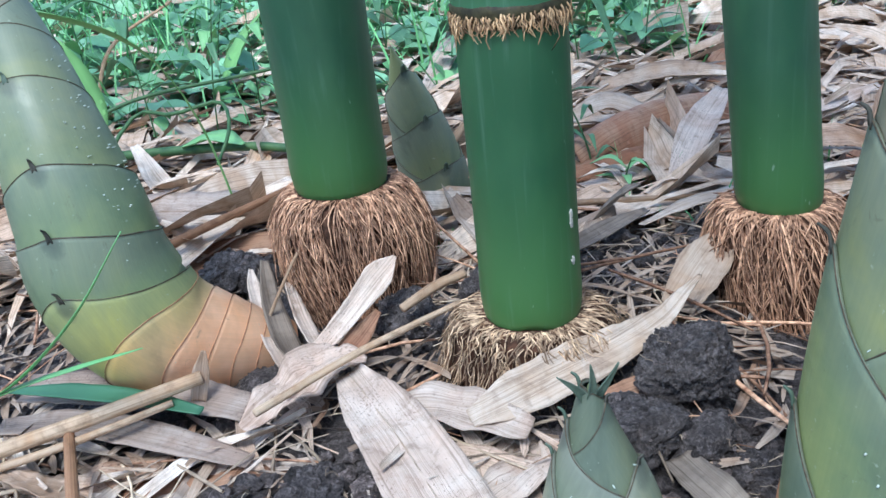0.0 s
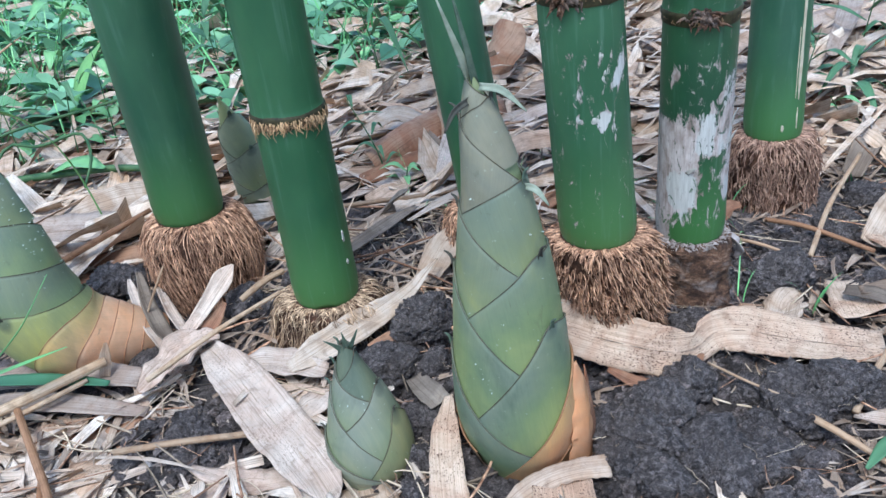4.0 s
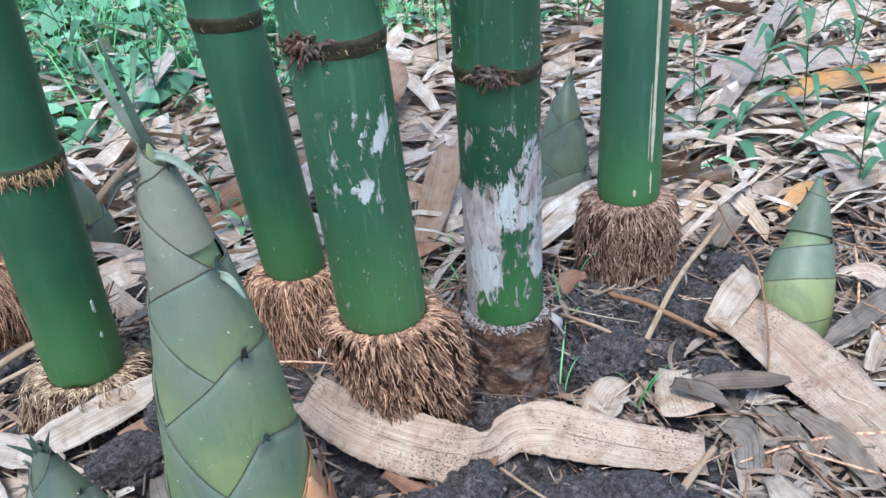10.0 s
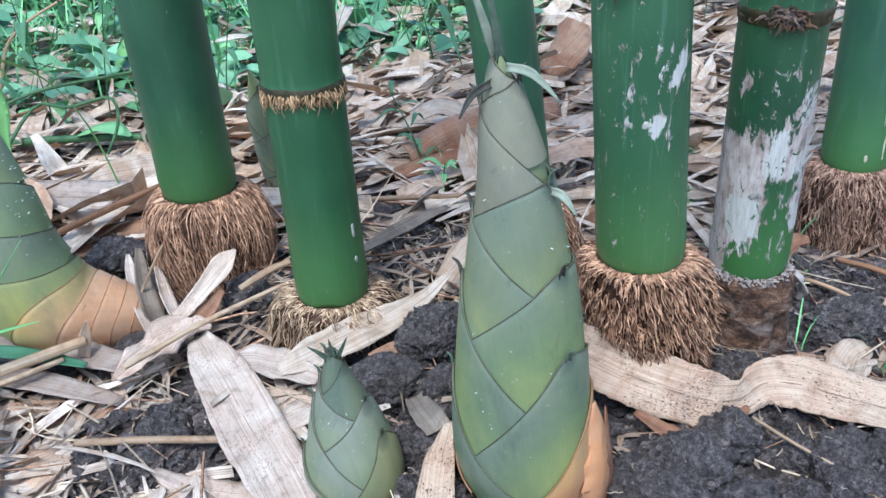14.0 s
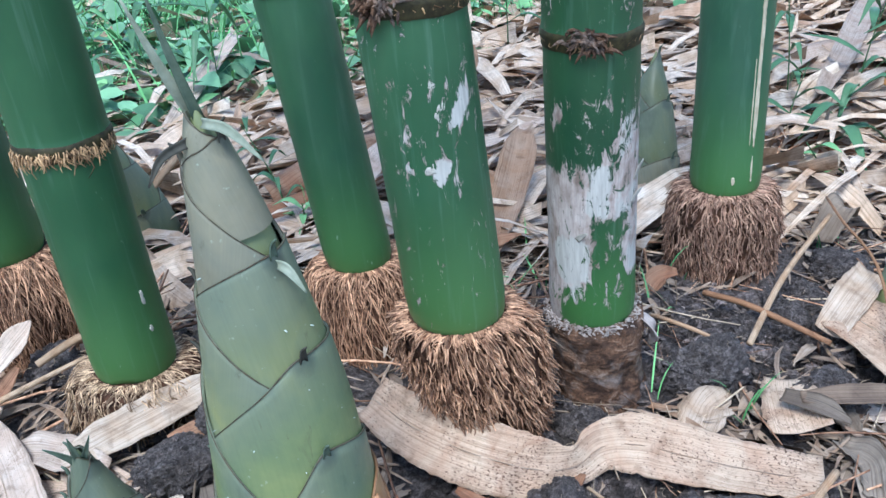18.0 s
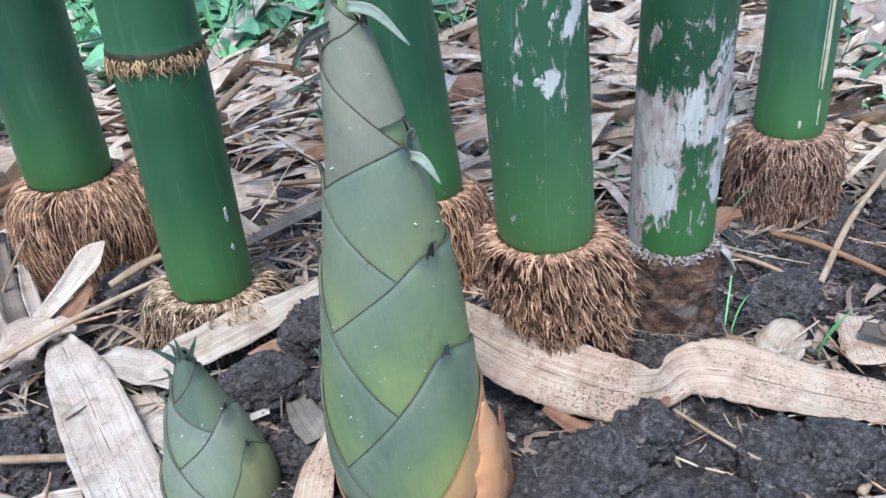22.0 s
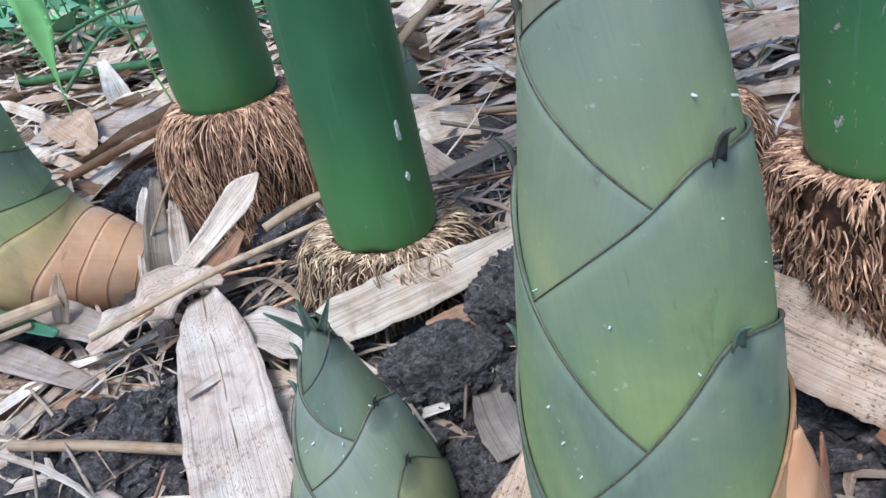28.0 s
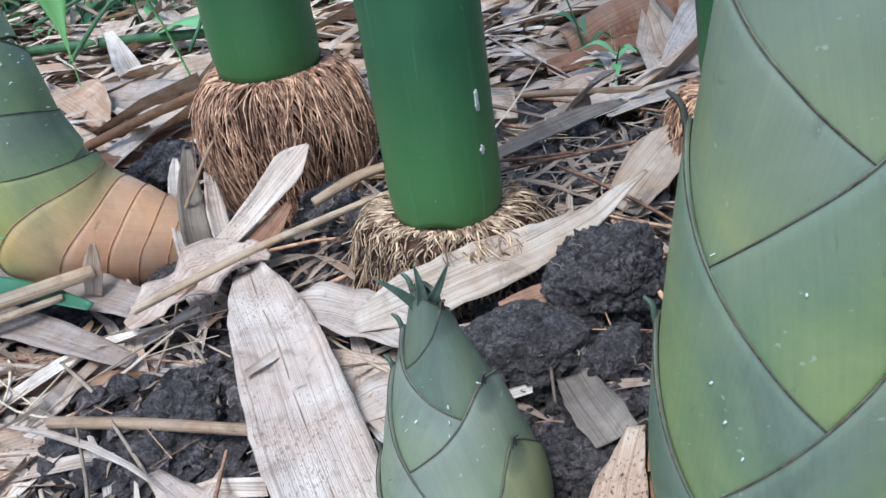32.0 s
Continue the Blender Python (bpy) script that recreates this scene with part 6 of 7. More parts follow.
stick("green bamboo branch lying on the litter", [(-0.86, 0.85, 0.045), (-0.70, 0.845, 0.05), (-0.52, 0.82, 0.055), (-0.40, 0.79, 0.045)], [0.0072, 0.0072, 0.006], STEM, "green_branch")
stick("green vine stem curling over the litter", [(-0.74, 0.78, 0.04), (-0.70, 0.88, 0.10), (-0.63, 0.85, 0.105), (-0.56, 0.86, 0.115), (-0.535, 0.80, 0.09), (-0.55, 0.76, 0.05)], [0.0032, 0.003, 0.0025], STEM, "vine_stem")
stick("thin green vine over the litter", [(-0.82, 0.86, 0.08), (-0.70, 0.90, 0.12), (-0.55, 0.95, 0.13), (-0.40, 1.0, 0.14)], [0.003, 0.003, 0.0025], STEM, "vine_stem")

# ---- litter ----


def litter_allowed(x, y):
    for (cx, cy), _, r, _ in CULMS.values():
        if (x - cx) ** 2 + (y - cy) ** 2 < 0.0085:
            return 0.0
    for cx, cy, r in ((0.035, -0.015, 0.09), (-0.125, 0.013, 0.065), (-0.49, 0.27, 0.10), (-0.42, 0.30, 0.08), (0.675, 0.235, 0.07), (0.50, 0.605, 0.07), (-0.25, 0.68, 0.08), (-0.11, 0.585, 0.085), (0.45, 0.03, 0.05), (0.37, 0.06, 0.055), (0.30, 0.075, 0.05), (0.20, 0.035, 0.055), (0.625, 0.13, 0.06), (0.645, 0.04, 0.055), (0.655, -0.05, 0.05), (-0.29, 0.175, 0.045), (-0.25, 0.095, 0.05), (-0.21, 0.015, 0.045), (-0.18, -0.06, 0.03), (-0.15, -0.115, 0.025), (0.048, -0.14, 0.05), (-0.053, -0.12, 0.035), (0.48, 0.11, 0.04), (0.17, -0.13, 0.09), (0.22, -0.18, 0.07), (0.12, -0.19, 0.06)):
        if (x - cx) ** 2 + (y - cy) ** 2 < r * r:
            return 0.0
    return 1.0 - float(soilness(x, y)) * 0.97


def litter_pieces():
    rnd = random.Random(77)
    kinds = []
    for k in range(24):
        ln, wd = rnd.uniform(0.07, 0.22), rnd.uniform(0.018, 0.058)
        bend = rnd.uniform(-0.25, 0.25)
        pts = [(-ln / 2, 0, 0), (-ln / 6, bend * ln * 0.4, rnd.uniform(0, 0.012)), (ln / 6, bend * ln * 0.4, rnd.uniform(0, 0.014)), (ln / 2, rnd.uniform(-0.02, 0.02), rnd.uniform(-0.004, 0.012))]
        wds = [wd * rnd.uniform(0.05, 0.4), wd, wd * rnd.uniform(0.7, 1.0), wd * rnd.uniform(0.04, 0.35)]
        sh = ribbon(pts, wds, [rnd.uniform(-20, 20), rnd.uniform(-15, 15), rnd.uniform(-35, 35)], rnd.uniform(-0.2, 0.5), seed=200 + k, n=14, across=6, ragged=0.25, wave=rnd.uniform(0, 0.10), crumple=rnd.uniform(0.10, 0.26))
        m = (DRY, DRY_WHITE, DRY_WHITE, DRY, DRY_WHITE, DRY_SPECK, DRY, DRY_BROWN, DRY_WHITE, DRY_GREY, DRY, DRY_WHITE)[k % 12]
        kinds.append((sh.mesh("dry_leaf", m), m))
    wide = []
    for k in range(14):
        ln, wd = rnd.uniform(0.09, 0.22), rnd.uniform(0.026, 0.052)
        pts = [(-ln / 2, 0, 0), (-ln / 6, rnd.uniform(-0.15, 0.15) * ln, rnd.uniform(0.0, 0.007)), (ln / 6, rnd.uniform(-0.15, 0.15) * ln, rnd.uniform(0, 0.007)), (ln / 2, rnd.uniform(-0.03, 0.03), rnd.uniform(-0.004, 0.004))]
        sh = ribbon(pts, [wd * rnd.uniform(0.1, 0.6), wd, wd * rnd.uniform(0.7, 1.0), wd * rnd.uniform(0.05, 0.4)], [rnd.uniform(-20, 20), rnd.uniform(-12, 12), rnd.uniform(-25, 25)], rnd.uniform(-0.2, 0.2), seed=240 + k, n=26, across=9, ragged=0.3, wave=rnd.uniform(0, 0.08), crumple=rnd.uniform(0.15, 0.3), fold=rnd.uniform(-0.25, 0.25))
        m = (DRY_WHITE, DRY, DRY_GREY, DRY_WHITE, DRY_BROWN, DRY, DRY)[k % 7]
        wide.append((sh.mesh("dry_leaf", m), m))
    words = {"spotted_dry_sheath": "spotted tan bamboo leaf lying in the litter", "dry_sheath": "tan dry bamboo leaf lying in the litter", "bleached_sheath": "bleached dry bamboo leaf lying in the litter", "grey_sheath": "grey weathered bamboo leaf lying in the litter", "brown_sheath": "brown dead bamboo leaf lying in the litter"}
    placed = 0
    while placed < 295:
        zone = rnd.random()
        if zone < 0.26:
            x, y = rnd.uniform(-0.75, -0.12), rnd.uniform(-0.22, 0.16)
        elif zone < 0.40:
            x, y = rnd.uniform(0.38, 0.95), rnd.uniform(-0.15, 0.22)
        elif zone < 0.62:
            x, y = rnd.uniform(0.2, 1.55), rnd.uniform(0.48, 1.5)
        else:
            x, y = rnd.uniform(-1.2, 0.45), rnd.uniform(0.46, 1.35)
        if rnd.random() > litter_allowed(x, y):
            continue
        far = y > 0.45
        me, m = rnd.choice(wide if zone < 0.40 and rnd.random() < 0.4 else kinds)
        ob = new("dry_leaf", me)
        ob.matrix_basis = pose(x, y, float(surface_z(x, y)) + 0.008 + rnd.random() ** 2 * (0.035 if far else 0.014), rnd.gauss(0, 10), rnd.gauss(0, 8), rnd.gauss(5, 45) if far else rnd.uniform(0, 360)) @ Matrix.Diagonal((*[rnd.uniform(0.6, 1.15) * (1.35 if far else 1.0)] * 2, 1, 1))
        tagged(ob, words[m.name], "dry leaf", "dry leaves in the litter")
        placed += 1


litter_pieces()


def shreds(name, label, count, box, keep, length, width, seed, material, lift=0.02, heading=None, arch=0.75):
    """Fine leaf shreds, joined: bent strips of three faces."""
    rng = np.random.RandomState(seed)
    pts = []
    while len(pts) < count:
        x, y = rng.uniform(box[0], box[1]), rng.uniform(box[2], box[3])
        if rng.rand() < keep(x, y):
            pts.append((x, y))
    p = np.array(pts)
    k = len(p)
    ln, wd = rng.uniform(*length, k), rng.uniform(*width, k)
    a, tilt, bend = rng.uniform(0, 6.283, k), rng.normal(0, 0.22, k), rng.normal(0, 0.35, k)
    if heading:
        a = rng.normal(heading[0], heading[1], k)
    n = 5
    w = np.linspace(-0.5, 0.5, n)
    along = w[None] * ln[:, None]
    side = bend[:, None] * ln[:, None] * (0.25 - w**2)[None]
    up = tilt[:, None] * along + rng.uniform(0, arch, k)[:, None] * ln[:, None] * (0.25 - w**2)[None] * rng.choice([-0.4, 1], k)[:, None]
    prof = np.array((0.35, 0.9, 1.0, 0.8, 0.2))
    z0 = surface_z(p[:, 0], p[:, 1]) + 0.004 + lift * rng.rand(k) ** 2
    rows = []
    for e in (-1, 0, 1):
        s = side + e * 0.5 * wd[:, None] * prof
        rows.append(np.stack([p[:, :1] + np.cos(a)[:, None] * along - np.sin(a)[:, None] * s, p[:, 1:] + np.sin(a)[:, None] * along + np.cos(a)[:, None] * s, z0[:, None] + up + (0.12 * wd[:, None] * abs(e)) + e * rng.normal(0, 0.35, k)[:, None] * wd[:, None] * np.linspace(-0.3, 1, n)], -1))
    v = np.stack(rows, 2)
    i = np.arange(k * n * 3).reshape(k, n, 3)
    f = np.stack([i[:, :-1, :-1], i[:, 1:, :-1], i[:, 1:, 1:], i[:, :-1, 1:]], -1).reshape(-1, 4)
    uv = np.stack([np.broadcast_to(np.array((-1, 0, 1)) * 0.5, (k, n, 3)) * wd[:, None, None] * 9 + rng.rand(k, 1, 1) * 9, np.broadcast_to(along[:, :, None], (k, n, 3)) + rng.rand(k, 1, 1) * 5], -1).reshape(-1, 2)
    return tagged(new(name, quads(name, v.reshape(-1, 3), f, material, uv)), label, "leaf litter", kind="stuff")


shreds("leaf_litter", "fine tan shreds of dead bamboo leaf", 4200, (-0.95, 1.1, -0.24, 0.62), lambda x, y: litter_allowed(x, y) * (0.6 if y < 0.2 and x < 0.4 else 0.8), (0.015, 0.075), (0.0015, 0.009), 61, DULL_LITTER, 0.010)
shreds("back_litter", "thick layer of dead bamboo leaves", 10500, (-1.7, 2.3, 0.45, 2.4), lambda x, y: litter_allowed(x, y) * (1.0 if y < 1.3 else 0.8), (0.05, 0.28), (0.0025, 0.016), 62, LITTER, 0.030, (0.15, 0.65))
shreds("back_sheaths", "pale crumpled sheath pieces in the litter", 2100, (-1.7, 2.3, 0.47, 2.4), lambda x, y: litter_allowed(x, y), (0.10, 0.30), (0.020, 0.062), 65, LITTER, 0.045, (0.15, 0.7))
shreds("far_litter", "thick layer of dead bamboo leaves", 4500, (-4.5, 3.5, 2.2, 6.5), lambda x, y: 1.0, (0.08, 0.24), (0.012, 0.045), 63, LITTER, 0.05)
shreds("front_litter", "bleached broken leaf pieces in front of the clump", 1100, (-1.0, -0.08, -0.26, 0.22), litter_allowed, (0.03, 0.15), (0.002, 0.018), 66, FRONT_LITTER, 0.020, (-0.35, 0.9), 0.3)
shreds("side_litter", "straw and broken leaf pieces beside bare soil", 1500, (0.26, 1.15, -0.26, 0.20), litter_allowed, (0.02, 0.11), (0.002, 0.014), 67, DULL_LITTER, 0.014)
shreds("culm_litter", "thin grey leaf shreds between the culms", 520, (-0.22, 0.42, 0.26, 0.62), lambda x, y: 1.0 if litter_allowed(x, y) > 0 else 0.15, (0.02, 0.10), (0.0012, 0.007), 69, DULL_LITTER, 0.016, None, 0.3)
shreds("soil_litter", "scattered straw shreds on bare soil", 150, (-0.55, 0.85, -0.22, 0.6), lambda x, y: float(soilness(x, y)), (0.006, 0.045), (0.0008, 0.003), 64, DULL_LITTER, 0.012)


def round_about(x, y):
    d = math.hypot(x - 0.1, (y - 0.3) * 1.1)
    inside = -1.6 < x < 2.2 and y > 0.5 or -0.9 < x < 1.1 and y > -0.2
    return 0.0 if inside or y > 2.3 else max(0.0, min(1.0, (4.2 - d) / 2.2 + 0.5 * float(grain(x, y, 1.7, 1.2, 2))))


shreds("outer_litter", "dead bamboo leaves scattered round the clump", 6500, (-4.2, 4.2, -3.8, 2.4), round_about, (0.08, 0.26), (0.012, 0.05), 68, LITTER, 0.03)


def straws(name, label, count, box, keep, length, thick, seed, material, lift):
    rng = np.random.RandomState(seed)
    pts = []
    while len(pts) < count:
        x, y = rng.uniform(box[0], box[1]), rng.uniform(box[2], box[3])
        if rng.rand() < keep(x, y):
            pts.append((x, y))
    p = np.array(pts)
    k = len(p)
    ln, a, tilt = rng.uniform(*length, k), rng.uniform(0, 6.283, k), rng.normal(0, 0.10, k)
    w = np.linspace(-0.5, 0.5, 5)
    b = rng.normal(0, 0.22, k)
    along = w[None] * ln[:, None]
    side = b[:, None] * ln[:, None] * (0.25 - w**2)
    z0 = surface_z(p[:, 0], p[:, 1]) + 0.004 + lift * rng.rand(k)
    v = np.stack([p[:, :1] + np.cos(a)[:, None] * along - np.sin(a)[:, None] * side, p[:, 1:] + np.sin(a)[:, None] * along + np.cos(a)[:, None] * side, z0[:, None] + tilt[:, None] * along], -1)
    r = rng.uniform(*thick, k)[:, None] * np.array((0.8, 1, 1, 0.9, 0.6))
    return tagged(new(name, strands(name, v, r, material)), label, "straw", kind="stuff")


straws("loose_straw", "thin dry straws and stalks", 900, (-1.0, 1.3, -0.22, 1.3), lambda x, y: litter_allowed(x, y), (0.05, 0.22), (0.0006, 0.0022), 71, ROOT, 0.03)
straws("front_straw", "thin dry straws in front of the clump", 330, (-0.8, -0.06, -0.25, 0.2), lambda x, y: litter_allowed(x, y), (0.04, 0.19), (0.0005, 0.0020), 73, ROOT_PALE, 0.022)
straws("side_straw", "thin dry straws beside the bare soil", 260, (0.26, 0.9, -0.25, 0.3), lambda x, y: 0.3 + 0.7 * litter_allowed(x, y), (0.03, 0.15), (0.0004, 0.0014), 74, ROOT_PALE, 0.016)
straws("culm_straw", "thin pale dead roots between the culms", 330, (-0.25, 0.45, 0.24, 0.62), lambda x, y: 1.0 if litter_allowed(x, y) > 0 else 0.1, (0.02, 0.11), (0.0003, 0.0011), 75, ROOT_PALE, 0.016)
straws("fine_roots", "hair-fine dead roots on bare soil", 330, (-0.5, 0.75, -0.2, 0.6), lambda x, y: float(soilness(x, y)), (0.015, 0.07), (0.00025, 0.0006), 72, ROOT, 0.016)

# ---- green plants ----


def greenness(x, y):
    edge = 0.98 if x < -0.2 else 1.12 if x < 0.25 else 1.55 if x < 1.0 else 1.9
    g = min(1.0, max(0.0, (y - edge) / 0.35 + 0.25 * float(grain(x, y, 7.7, 2.2, 2))))
    bare = math.exp(-(((x + 1.5) / 0.75) ** 2 + ((y - 3.3) / 0.55) ** 2) ** 2)
    return g * (1 - bare)


def foliage(name, label, count, box, keep, size, height, seed, material, slim=0.5, category="ground cover"):
    """Many small pointed leaves, joined; each folded along its middle."""
    rng = np.random.RandomState(seed)
    pts = []
    while len(pts) < count:
        x, y = rng.uniform(box[0], box[1]), rng.uniform(box[2], box[3])
        if rng.rand() < keep(x, y):
            pts.append((x, y))
    p = np.array(pts)
    k = len(p)
    ln = rng.uniform(*size, k)
    a, el, roll = rng.uniform(0, 6.283, k), rng.normal(0.25, 0.4, k), rng.normal(0, 0.35, k)
    t = np.stack([np.cos(a) * np.cos(el), np.sin(a) * np.cos(el), np.sin(el)], -1)
    s = np.cross(t, (0, 0, 1.0))
    s /= np.linalg.norm(s, axis=1)[:, None]
    u = np.cross(s, t)
    s, u = s * np.cos(roll)[:, None] + u * np.sin(roll)[:, None], u * np.cos(roll)[:, None] - s * np.sin(roll)[:, None]
    w = np.array((0, 0.25, 0.5, 0.78, 1.0))
    prof = np.array((0.12, 0.85, 1.0, 0.62, 0.03)) * slim * 0.5
    droop = -rng.uniform(0.05, 0.5, k)[:, None] * w**2
    c = np.stack([p[:, 0], p[:, 1], surface_z(p[:, 0], p[:, 1]) + rng.uniform(*height, k)], -1)
    mid = c[:, None] + ln[:, None, None] * (t[:, None] * w[None, :, None] + np.array((0, 0, 1.0)) * droop[..., None])
    rows = [mid + e * ln[:, None, None] * prof[None, :, None] * s[:, None] + abs(e) * 0.25 * ln[:, None, None] * prof[None, :, None] * u[:, None] for e in (-1, 0, 1)]
    v = np.stack(rows, 2)
    i = np.arange(k * 15).reshape(k, 5, 3)
    f = np.stack([i[:, :-1, :-1], i[:, 1:, :-1], i[:, 1:, 1:], i[:, :-1, 1:]], -1).reshape(-1, 4)
    return tagged(new(name, quads(name, v.reshape(-1, 3), f, material)), label, category, kind="stuff")


def grass(name, label, count, box, keep, length, seed, wide=(0.002, 0.006)):
    """Grass blades, joined: bent ribbons that taper."""
    rng = np.random.RandomState(seed)
    pts = []
    while len(pts) < count:
        x, y = rng.uniform(box[0], box[1]), rng.uniform(box[2], box[3])
        if rng.rand() < keep(x, y):
            for _ in range(rng.randint(1, 6)):
                pts.append((x + rng.normal(0, 0.012), y + rng.normal(0, 0.012)))
    p = np.array(pts)
    k = len(p)
    ln, wd = rng.uniform(*length, k), rng.uniform(*wide, k)
    a, lean, curl = rng.uniform(0, 6.283, k), rng.uniform(0.05, 0.5, k), rng.uniform(0.1, 1.1, k)
    w = np.linspace(0, 1, 6)
    out = ln[:, None] * (lean[:, None] * w + curl[:, None] * 0.5 * w**2)
    up = ln[:, None] * (w - 0.45 * curl[:, None] * w**2.5)
    z0 = surface_z(p[:, 0], p[:, 1]) - 0.003
    mid = np.stack([p[:, :1] + np.cos(a)[:, None] * out, p[:, 1:] + np.sin(a)[:, None] * out, z0[:, None] + up], -1)
    s = np.stack([-np.sin(a), np.cos(a), 0 * a], -1)
    prof = np.array((0.7, 1, 0.95, 0.8, 0.5, 0.03)) * 0.5
    v = np.stack([mid + e * wd[:, None, None] * prof[None, :, None] * s[:, None] for e in (-1, 1)], 2)
    i = np.arange(k * 12).reshape(k, 6, 2)
    f = np.stack([i[:, :-1, 0], i[:, 1:, 0], i[:, 1:, 1], i[:, :-1, 1]], -1).reshape(-1, 4)
    return tagged(new(name, quads(name, v.reshape(-1, 3), f, GRASS)), label, "grass", kind="stuff")


foliage("ground_herbs", "low mat of small green herb leaves", 7500, (-2.2, 2.2, 0.85, 3.2), greenness, (0.018, 0.055), (0.005, 0.07), 81, HERB, 0.62)
foliage("broad_herbs", "low bluish-green herbs with broad leaves", 2600, (-2.2, 0.4, 0.95, 3.0), greenness, (0.045, 0.10), (0.02, 0.09), 86, HERB_BLUE, 0.66)
foliage("far_herbs", "low mat of green weeds in the distance", 4500, (-4.0, 4.0, 2.4, 6.5), lambda x, y: greenness(x, y), (0.05, 0.11), (0.01, 0.12), 82, HERB, 0.6)
grass("back_grass", "loose green grass behind the clump", 4600, (-2.0, 2.2, 0.9, 3.2), greenness, (0.07, 0.28), 83)
grass("far_grass", "green grass in the distance", 2200, (-4.0, 4.0, 2.4, 6.5), greenness, (0.12, 0.35), 84, (0.006, 0.012))
grass("clump_grass", "thin weak grass among the culms", 130, (-0.25, 0.75, 0.38, 0.75), lambda x, y: 0.3 * litter_allowed(x, y), (0.03, 0.10), 85, (0.0012, 0.003))

grass("stump_grass", "few thin green grass blades beside the stump", 14, (0.355, 0.46, 0.10, 0.30), lambda x, y: 1.0, (0.025, 0.075), 87, (0.0015, 0.004))


def herb(label, at, height, leaves, leaf, seed, lean=(0, 0), slim=0.16, sides=1.0):
    """A single stem with leaves."""
    rnd = random.Random(seed)
    x, y = at
    root = thing("green_herb", (x, y, float(surface_z(x, y))), label, "herb", "green herbs in the litter")
    pts = [(0, 0, -0.01), (lean[0] * 0.3, lean[1] * 0.3, height * 0.45), (lean[0], lean[1], height)]
    part("stem", tube(pts, [0.0016, 0.0013, 0.0007], 6, 8), STEM, root)
    for i in range(leaves):
        w = 0.25 + 0.75 * (i + rnd.random() * 0.5) / leaves
        p = np.array((lean[0] * w * w, lean[1] * w * w, height * w))
        a = i * 2.4 + rnd.uniform(-0.5, 0.5)
        ln = leaf * rnd.uniform(0.7, 1.2)
        d = np.array((math.cos(a), math.sin(a) * sides, 0))
        q = [p, p + d * ln * 0.45 + np.array((0, 0, ln * rnd.uniform(0.1, 0.35))), p + d * ln + np.array((0, 0, ln * rnd.uniform(-0.45, 0.2)))]
        part("leaf", ribbon(q, [ln * slim * 0.25, ln * slim, ln * slim * 0.05], n=8, across=5, cup=0.3, thick=0.0005, seed=seed + i), HERB_DARK if slim < 0.3 else HERB, root)
    return root


for k, (x, y, h, nl, lf, slim) in enumerate(((0.875, 0.93, 0.24, 7, 0.09, 0.16), (0.97, 0.88, 0.28, 8, 0.10, 0.15), (1.03, 0.80, 0.26, 8, 0.09, 0.15), (0.945, 0.50, 0.20, 7, 0.10, 0.2), (0.83, 0.70, 0.10, 6, 0.11, 0.17), (0.775, 0.605, 0.09, 3, 0.04, 0.35), (1.19, 0.92, 0.25, 8, 0.10, 0.15), (0.80, 0.79, 0.12, 5, 0.10, 0.17), (-0.025, 0.70, 0.16, 7, 0.055, 0.18), (0.0, 0.66, 0.07, 6, 0.04, 0.3), (-0.62, 1.0, 0.30, 5, 0.10, 0.16), (-0.70, 0.95, 0.42, 6, 0.13, 0.16), (-0.55, 1.05, 0.22, 6, 0.06, 0.4), (-0.40, 1.02, 0.26, 5, 0.12, 0.14), (-0.85, 1.05, 0.36, 6, 0.12, 0.16), (-0.19, 1.25, 0.32, 7, 0.14, 0.12), (0.15, 1.3, 0.36, 8, 0.14, 0.12), (0.02, 1.2, 0.28, 7, 0.12, 0.14), (0.45, 1.45, 0.30, 8, 0.12, 0.14), (0.70, 1.5, 0.30, 8, 0.12, 0.14), (-0.35, 1.4, 0.34, 8, 0.12, 0.2), (-0.95, 1.3, 0.30, 8, 0.09, 0.45), (-0.75, 1.5, 0.24, 8, 0.09, 0.5), (-0.50, 1.6, 0.22, 8, 0.09, 0.5), (-1.2, 1.5, 0.30, 8, 0.10, 0.45), (1.3, 1.2, 0.28, 7, 0.10, 0.15), (0.9, 1.25, 0.26, 7, 0.10, 0.15))):
    herb("green herb with narrow leaves rising through the litter" if slim < 0.3 else "green herb with broad leaves rising through the litter", (x, y), h, nl, lf, 300 + k, (0.06 * math.sin(k * 2.1), 0.05 * math.cos(k * 1.7)), slim)


def blade_thing(label, pts, widths, seed, material=None):
    return solid("grass_blade", ribbon(pts, widths, 0, 0.3, 0.0006, seed, n=18, across=5, ragged=0.0), material or GRASS, label, "grass blade", "grass blades by the leaning shoot")


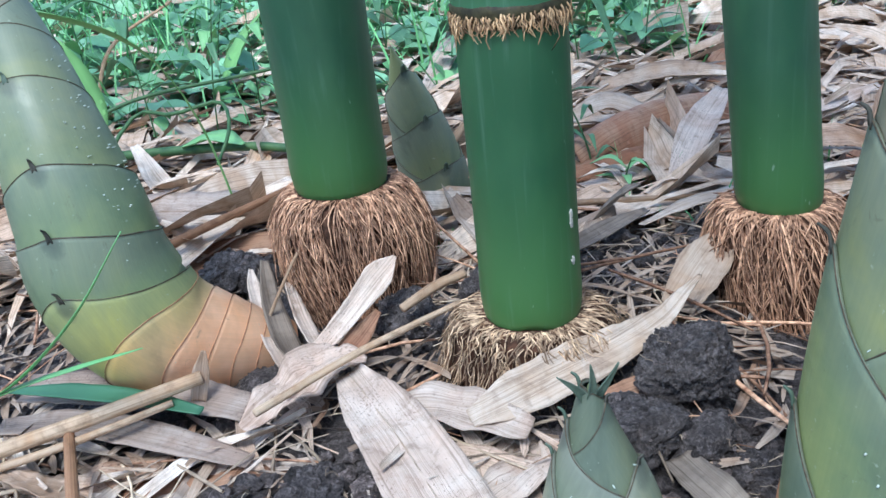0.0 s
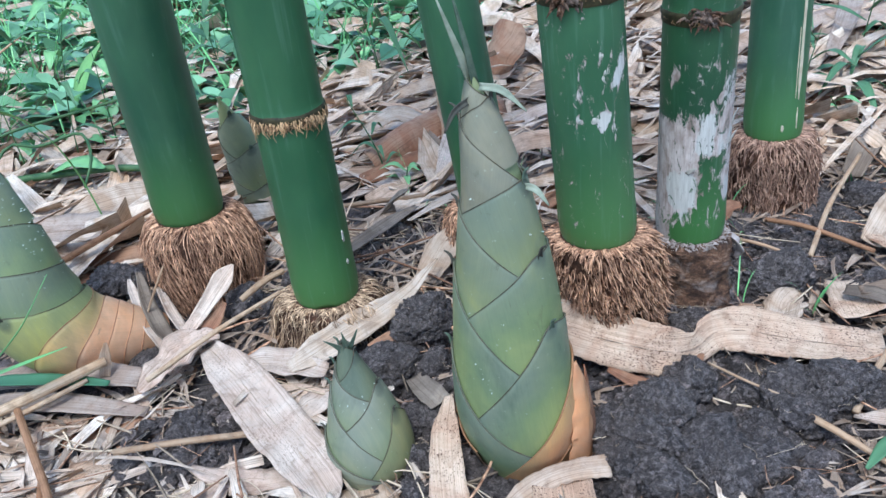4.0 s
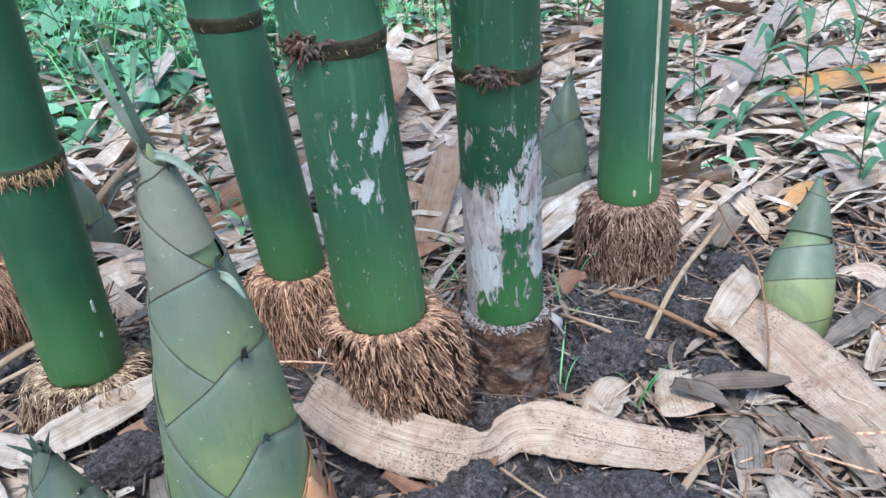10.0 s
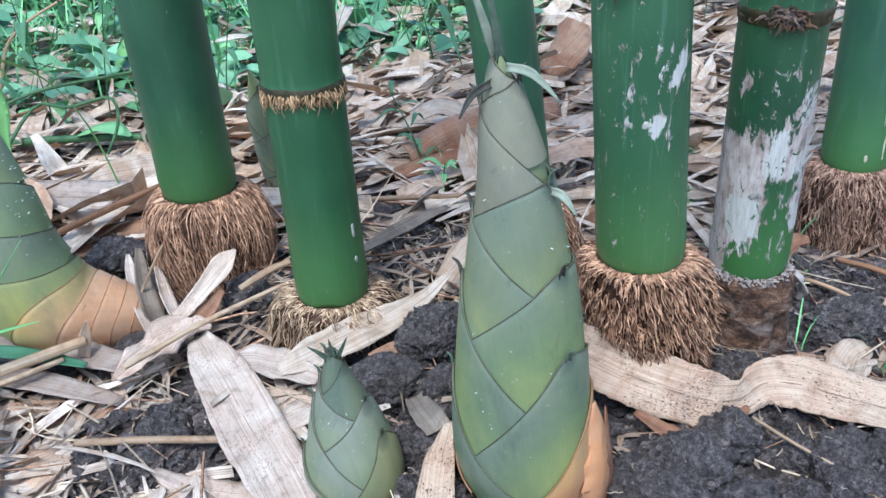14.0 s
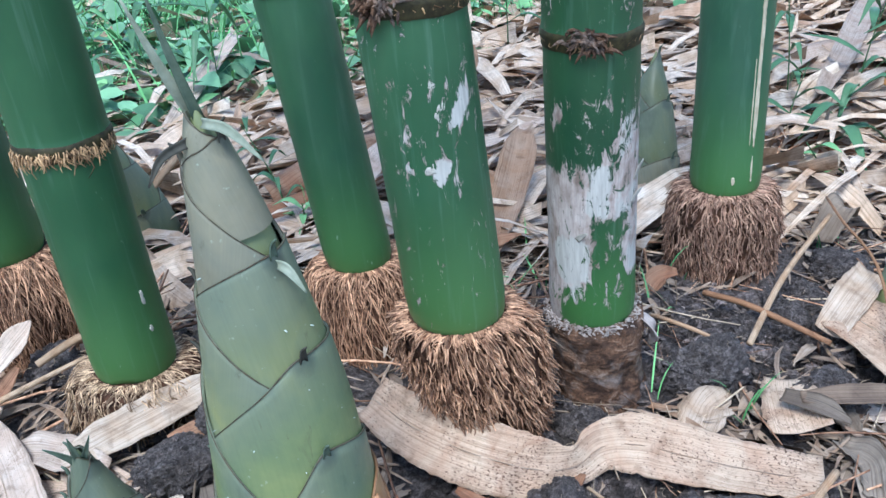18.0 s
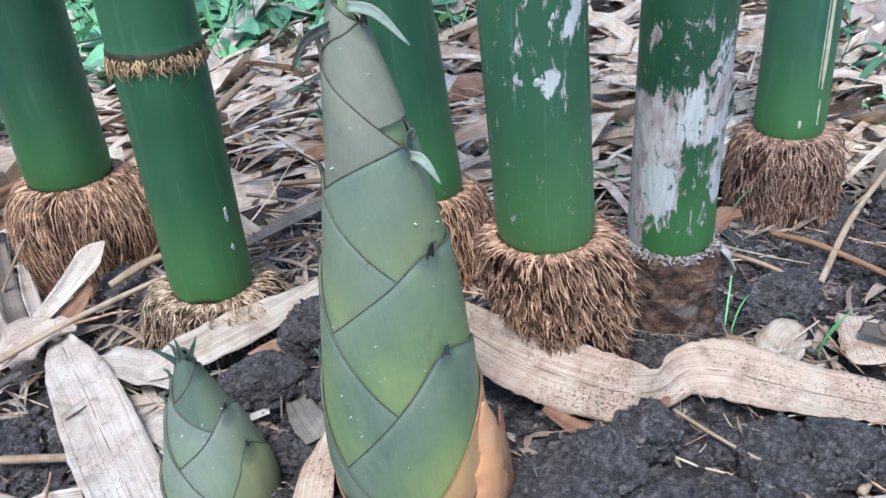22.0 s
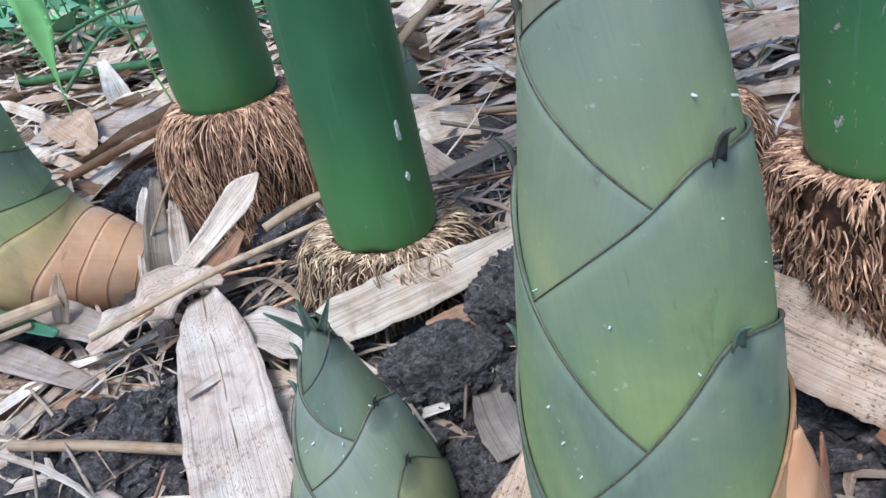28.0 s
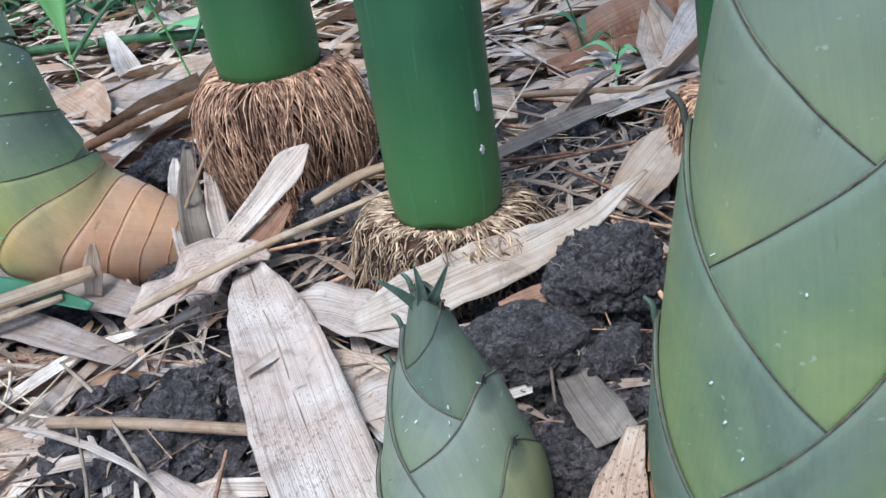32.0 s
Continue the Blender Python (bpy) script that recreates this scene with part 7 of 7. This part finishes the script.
blade_thing("long green grass blade leaning over the shoot", [(-0.625, 0.205, 0.035), (-0.545, 0.165, 0.085), (-0.475, 0.148, 0.145), (-0.424, 0.150, 0.208)], [0.006, 0.008, 0.008, 0.001], 401)
blade_thing("long green grass blade lying over the shoot's foot", [(-0.625, 0.200, 0.035), (-0.555, 0.170, 0.075), (-0.495, 0.152, 0.100), (-0.432, 0.150, 0.116)], [0.006, 0.008, 0.008, 0.001], 402)
blade_thing("broad green leaf standing behind the leaning shoot", [(-0.655, 0.655, 0.0), (-0.660, 0.665, 0.10), (-0.668, 0.680, 0.165), (-0.685, 0.695, 0.215), (-0.70, 0.71, 0.25)], [0.003, 0.004, 0.036, 0.030, 0.001], 403, SOFT_LEAF)
blade_thing("broad green leaf arching over the leaning shoot's tip", [(-0.50, 0.66, 0.0), (-0.505, 0.60, 0.15), (-0.52, 0.53, 0.25), (-0.56, 0.46, 0.305), (-0.62, 0.42, 0.33), (-0.70, 0.40, 0.34)], [0.003, 0.003, 0.004, 0.026, 0.030, 0.010], 404, SOFT_LEAF)
blade_thing("broad green leaf standing in the herbs", [(-0.66, 1.22, 0.05), (-0.62, 1.25, 0.12), (-0.57, 1.27, 0.18)], [0.01, 0.07, 0.004], 407, SOFT_LEAF)
blade_thing("dark green leaf lying on the straw litter", [(0.335, -0.150, 0.018), (0.365, -0.135, 0.026), (0.400, -0.128, 0.024), (0.440, -0.130, 0.016)], [0.004, 0.016, 0.018, 0.004], 408, HERB_DARK)
stick("thin tan dead stem leaning in the herbs", [(-0.86, 1.10, 0.05), (-0.82, 1.14, 0.16), (-0.72, 1.22, 0.22)], [0.0035, 0.0035, 0.002])
strip("leaning white bleached sheath among the herbs", [(-0.27, 1.09, 0.03), (-0.225, 1.28, 0.07), (-0.17, 1.50, 0.10)], [0.03, 0.045, 0.03], DRY_WHITE, 10, 0.3, 91)
blade_thing("yellow-green leaf lying under the vine", [(-0.62, 0.83, 0.06), (-0.57, 0.83, 0.07), (-0.52, 0.80, 0.065)], [0.01, 0.05, 0.01], 405, HERB)
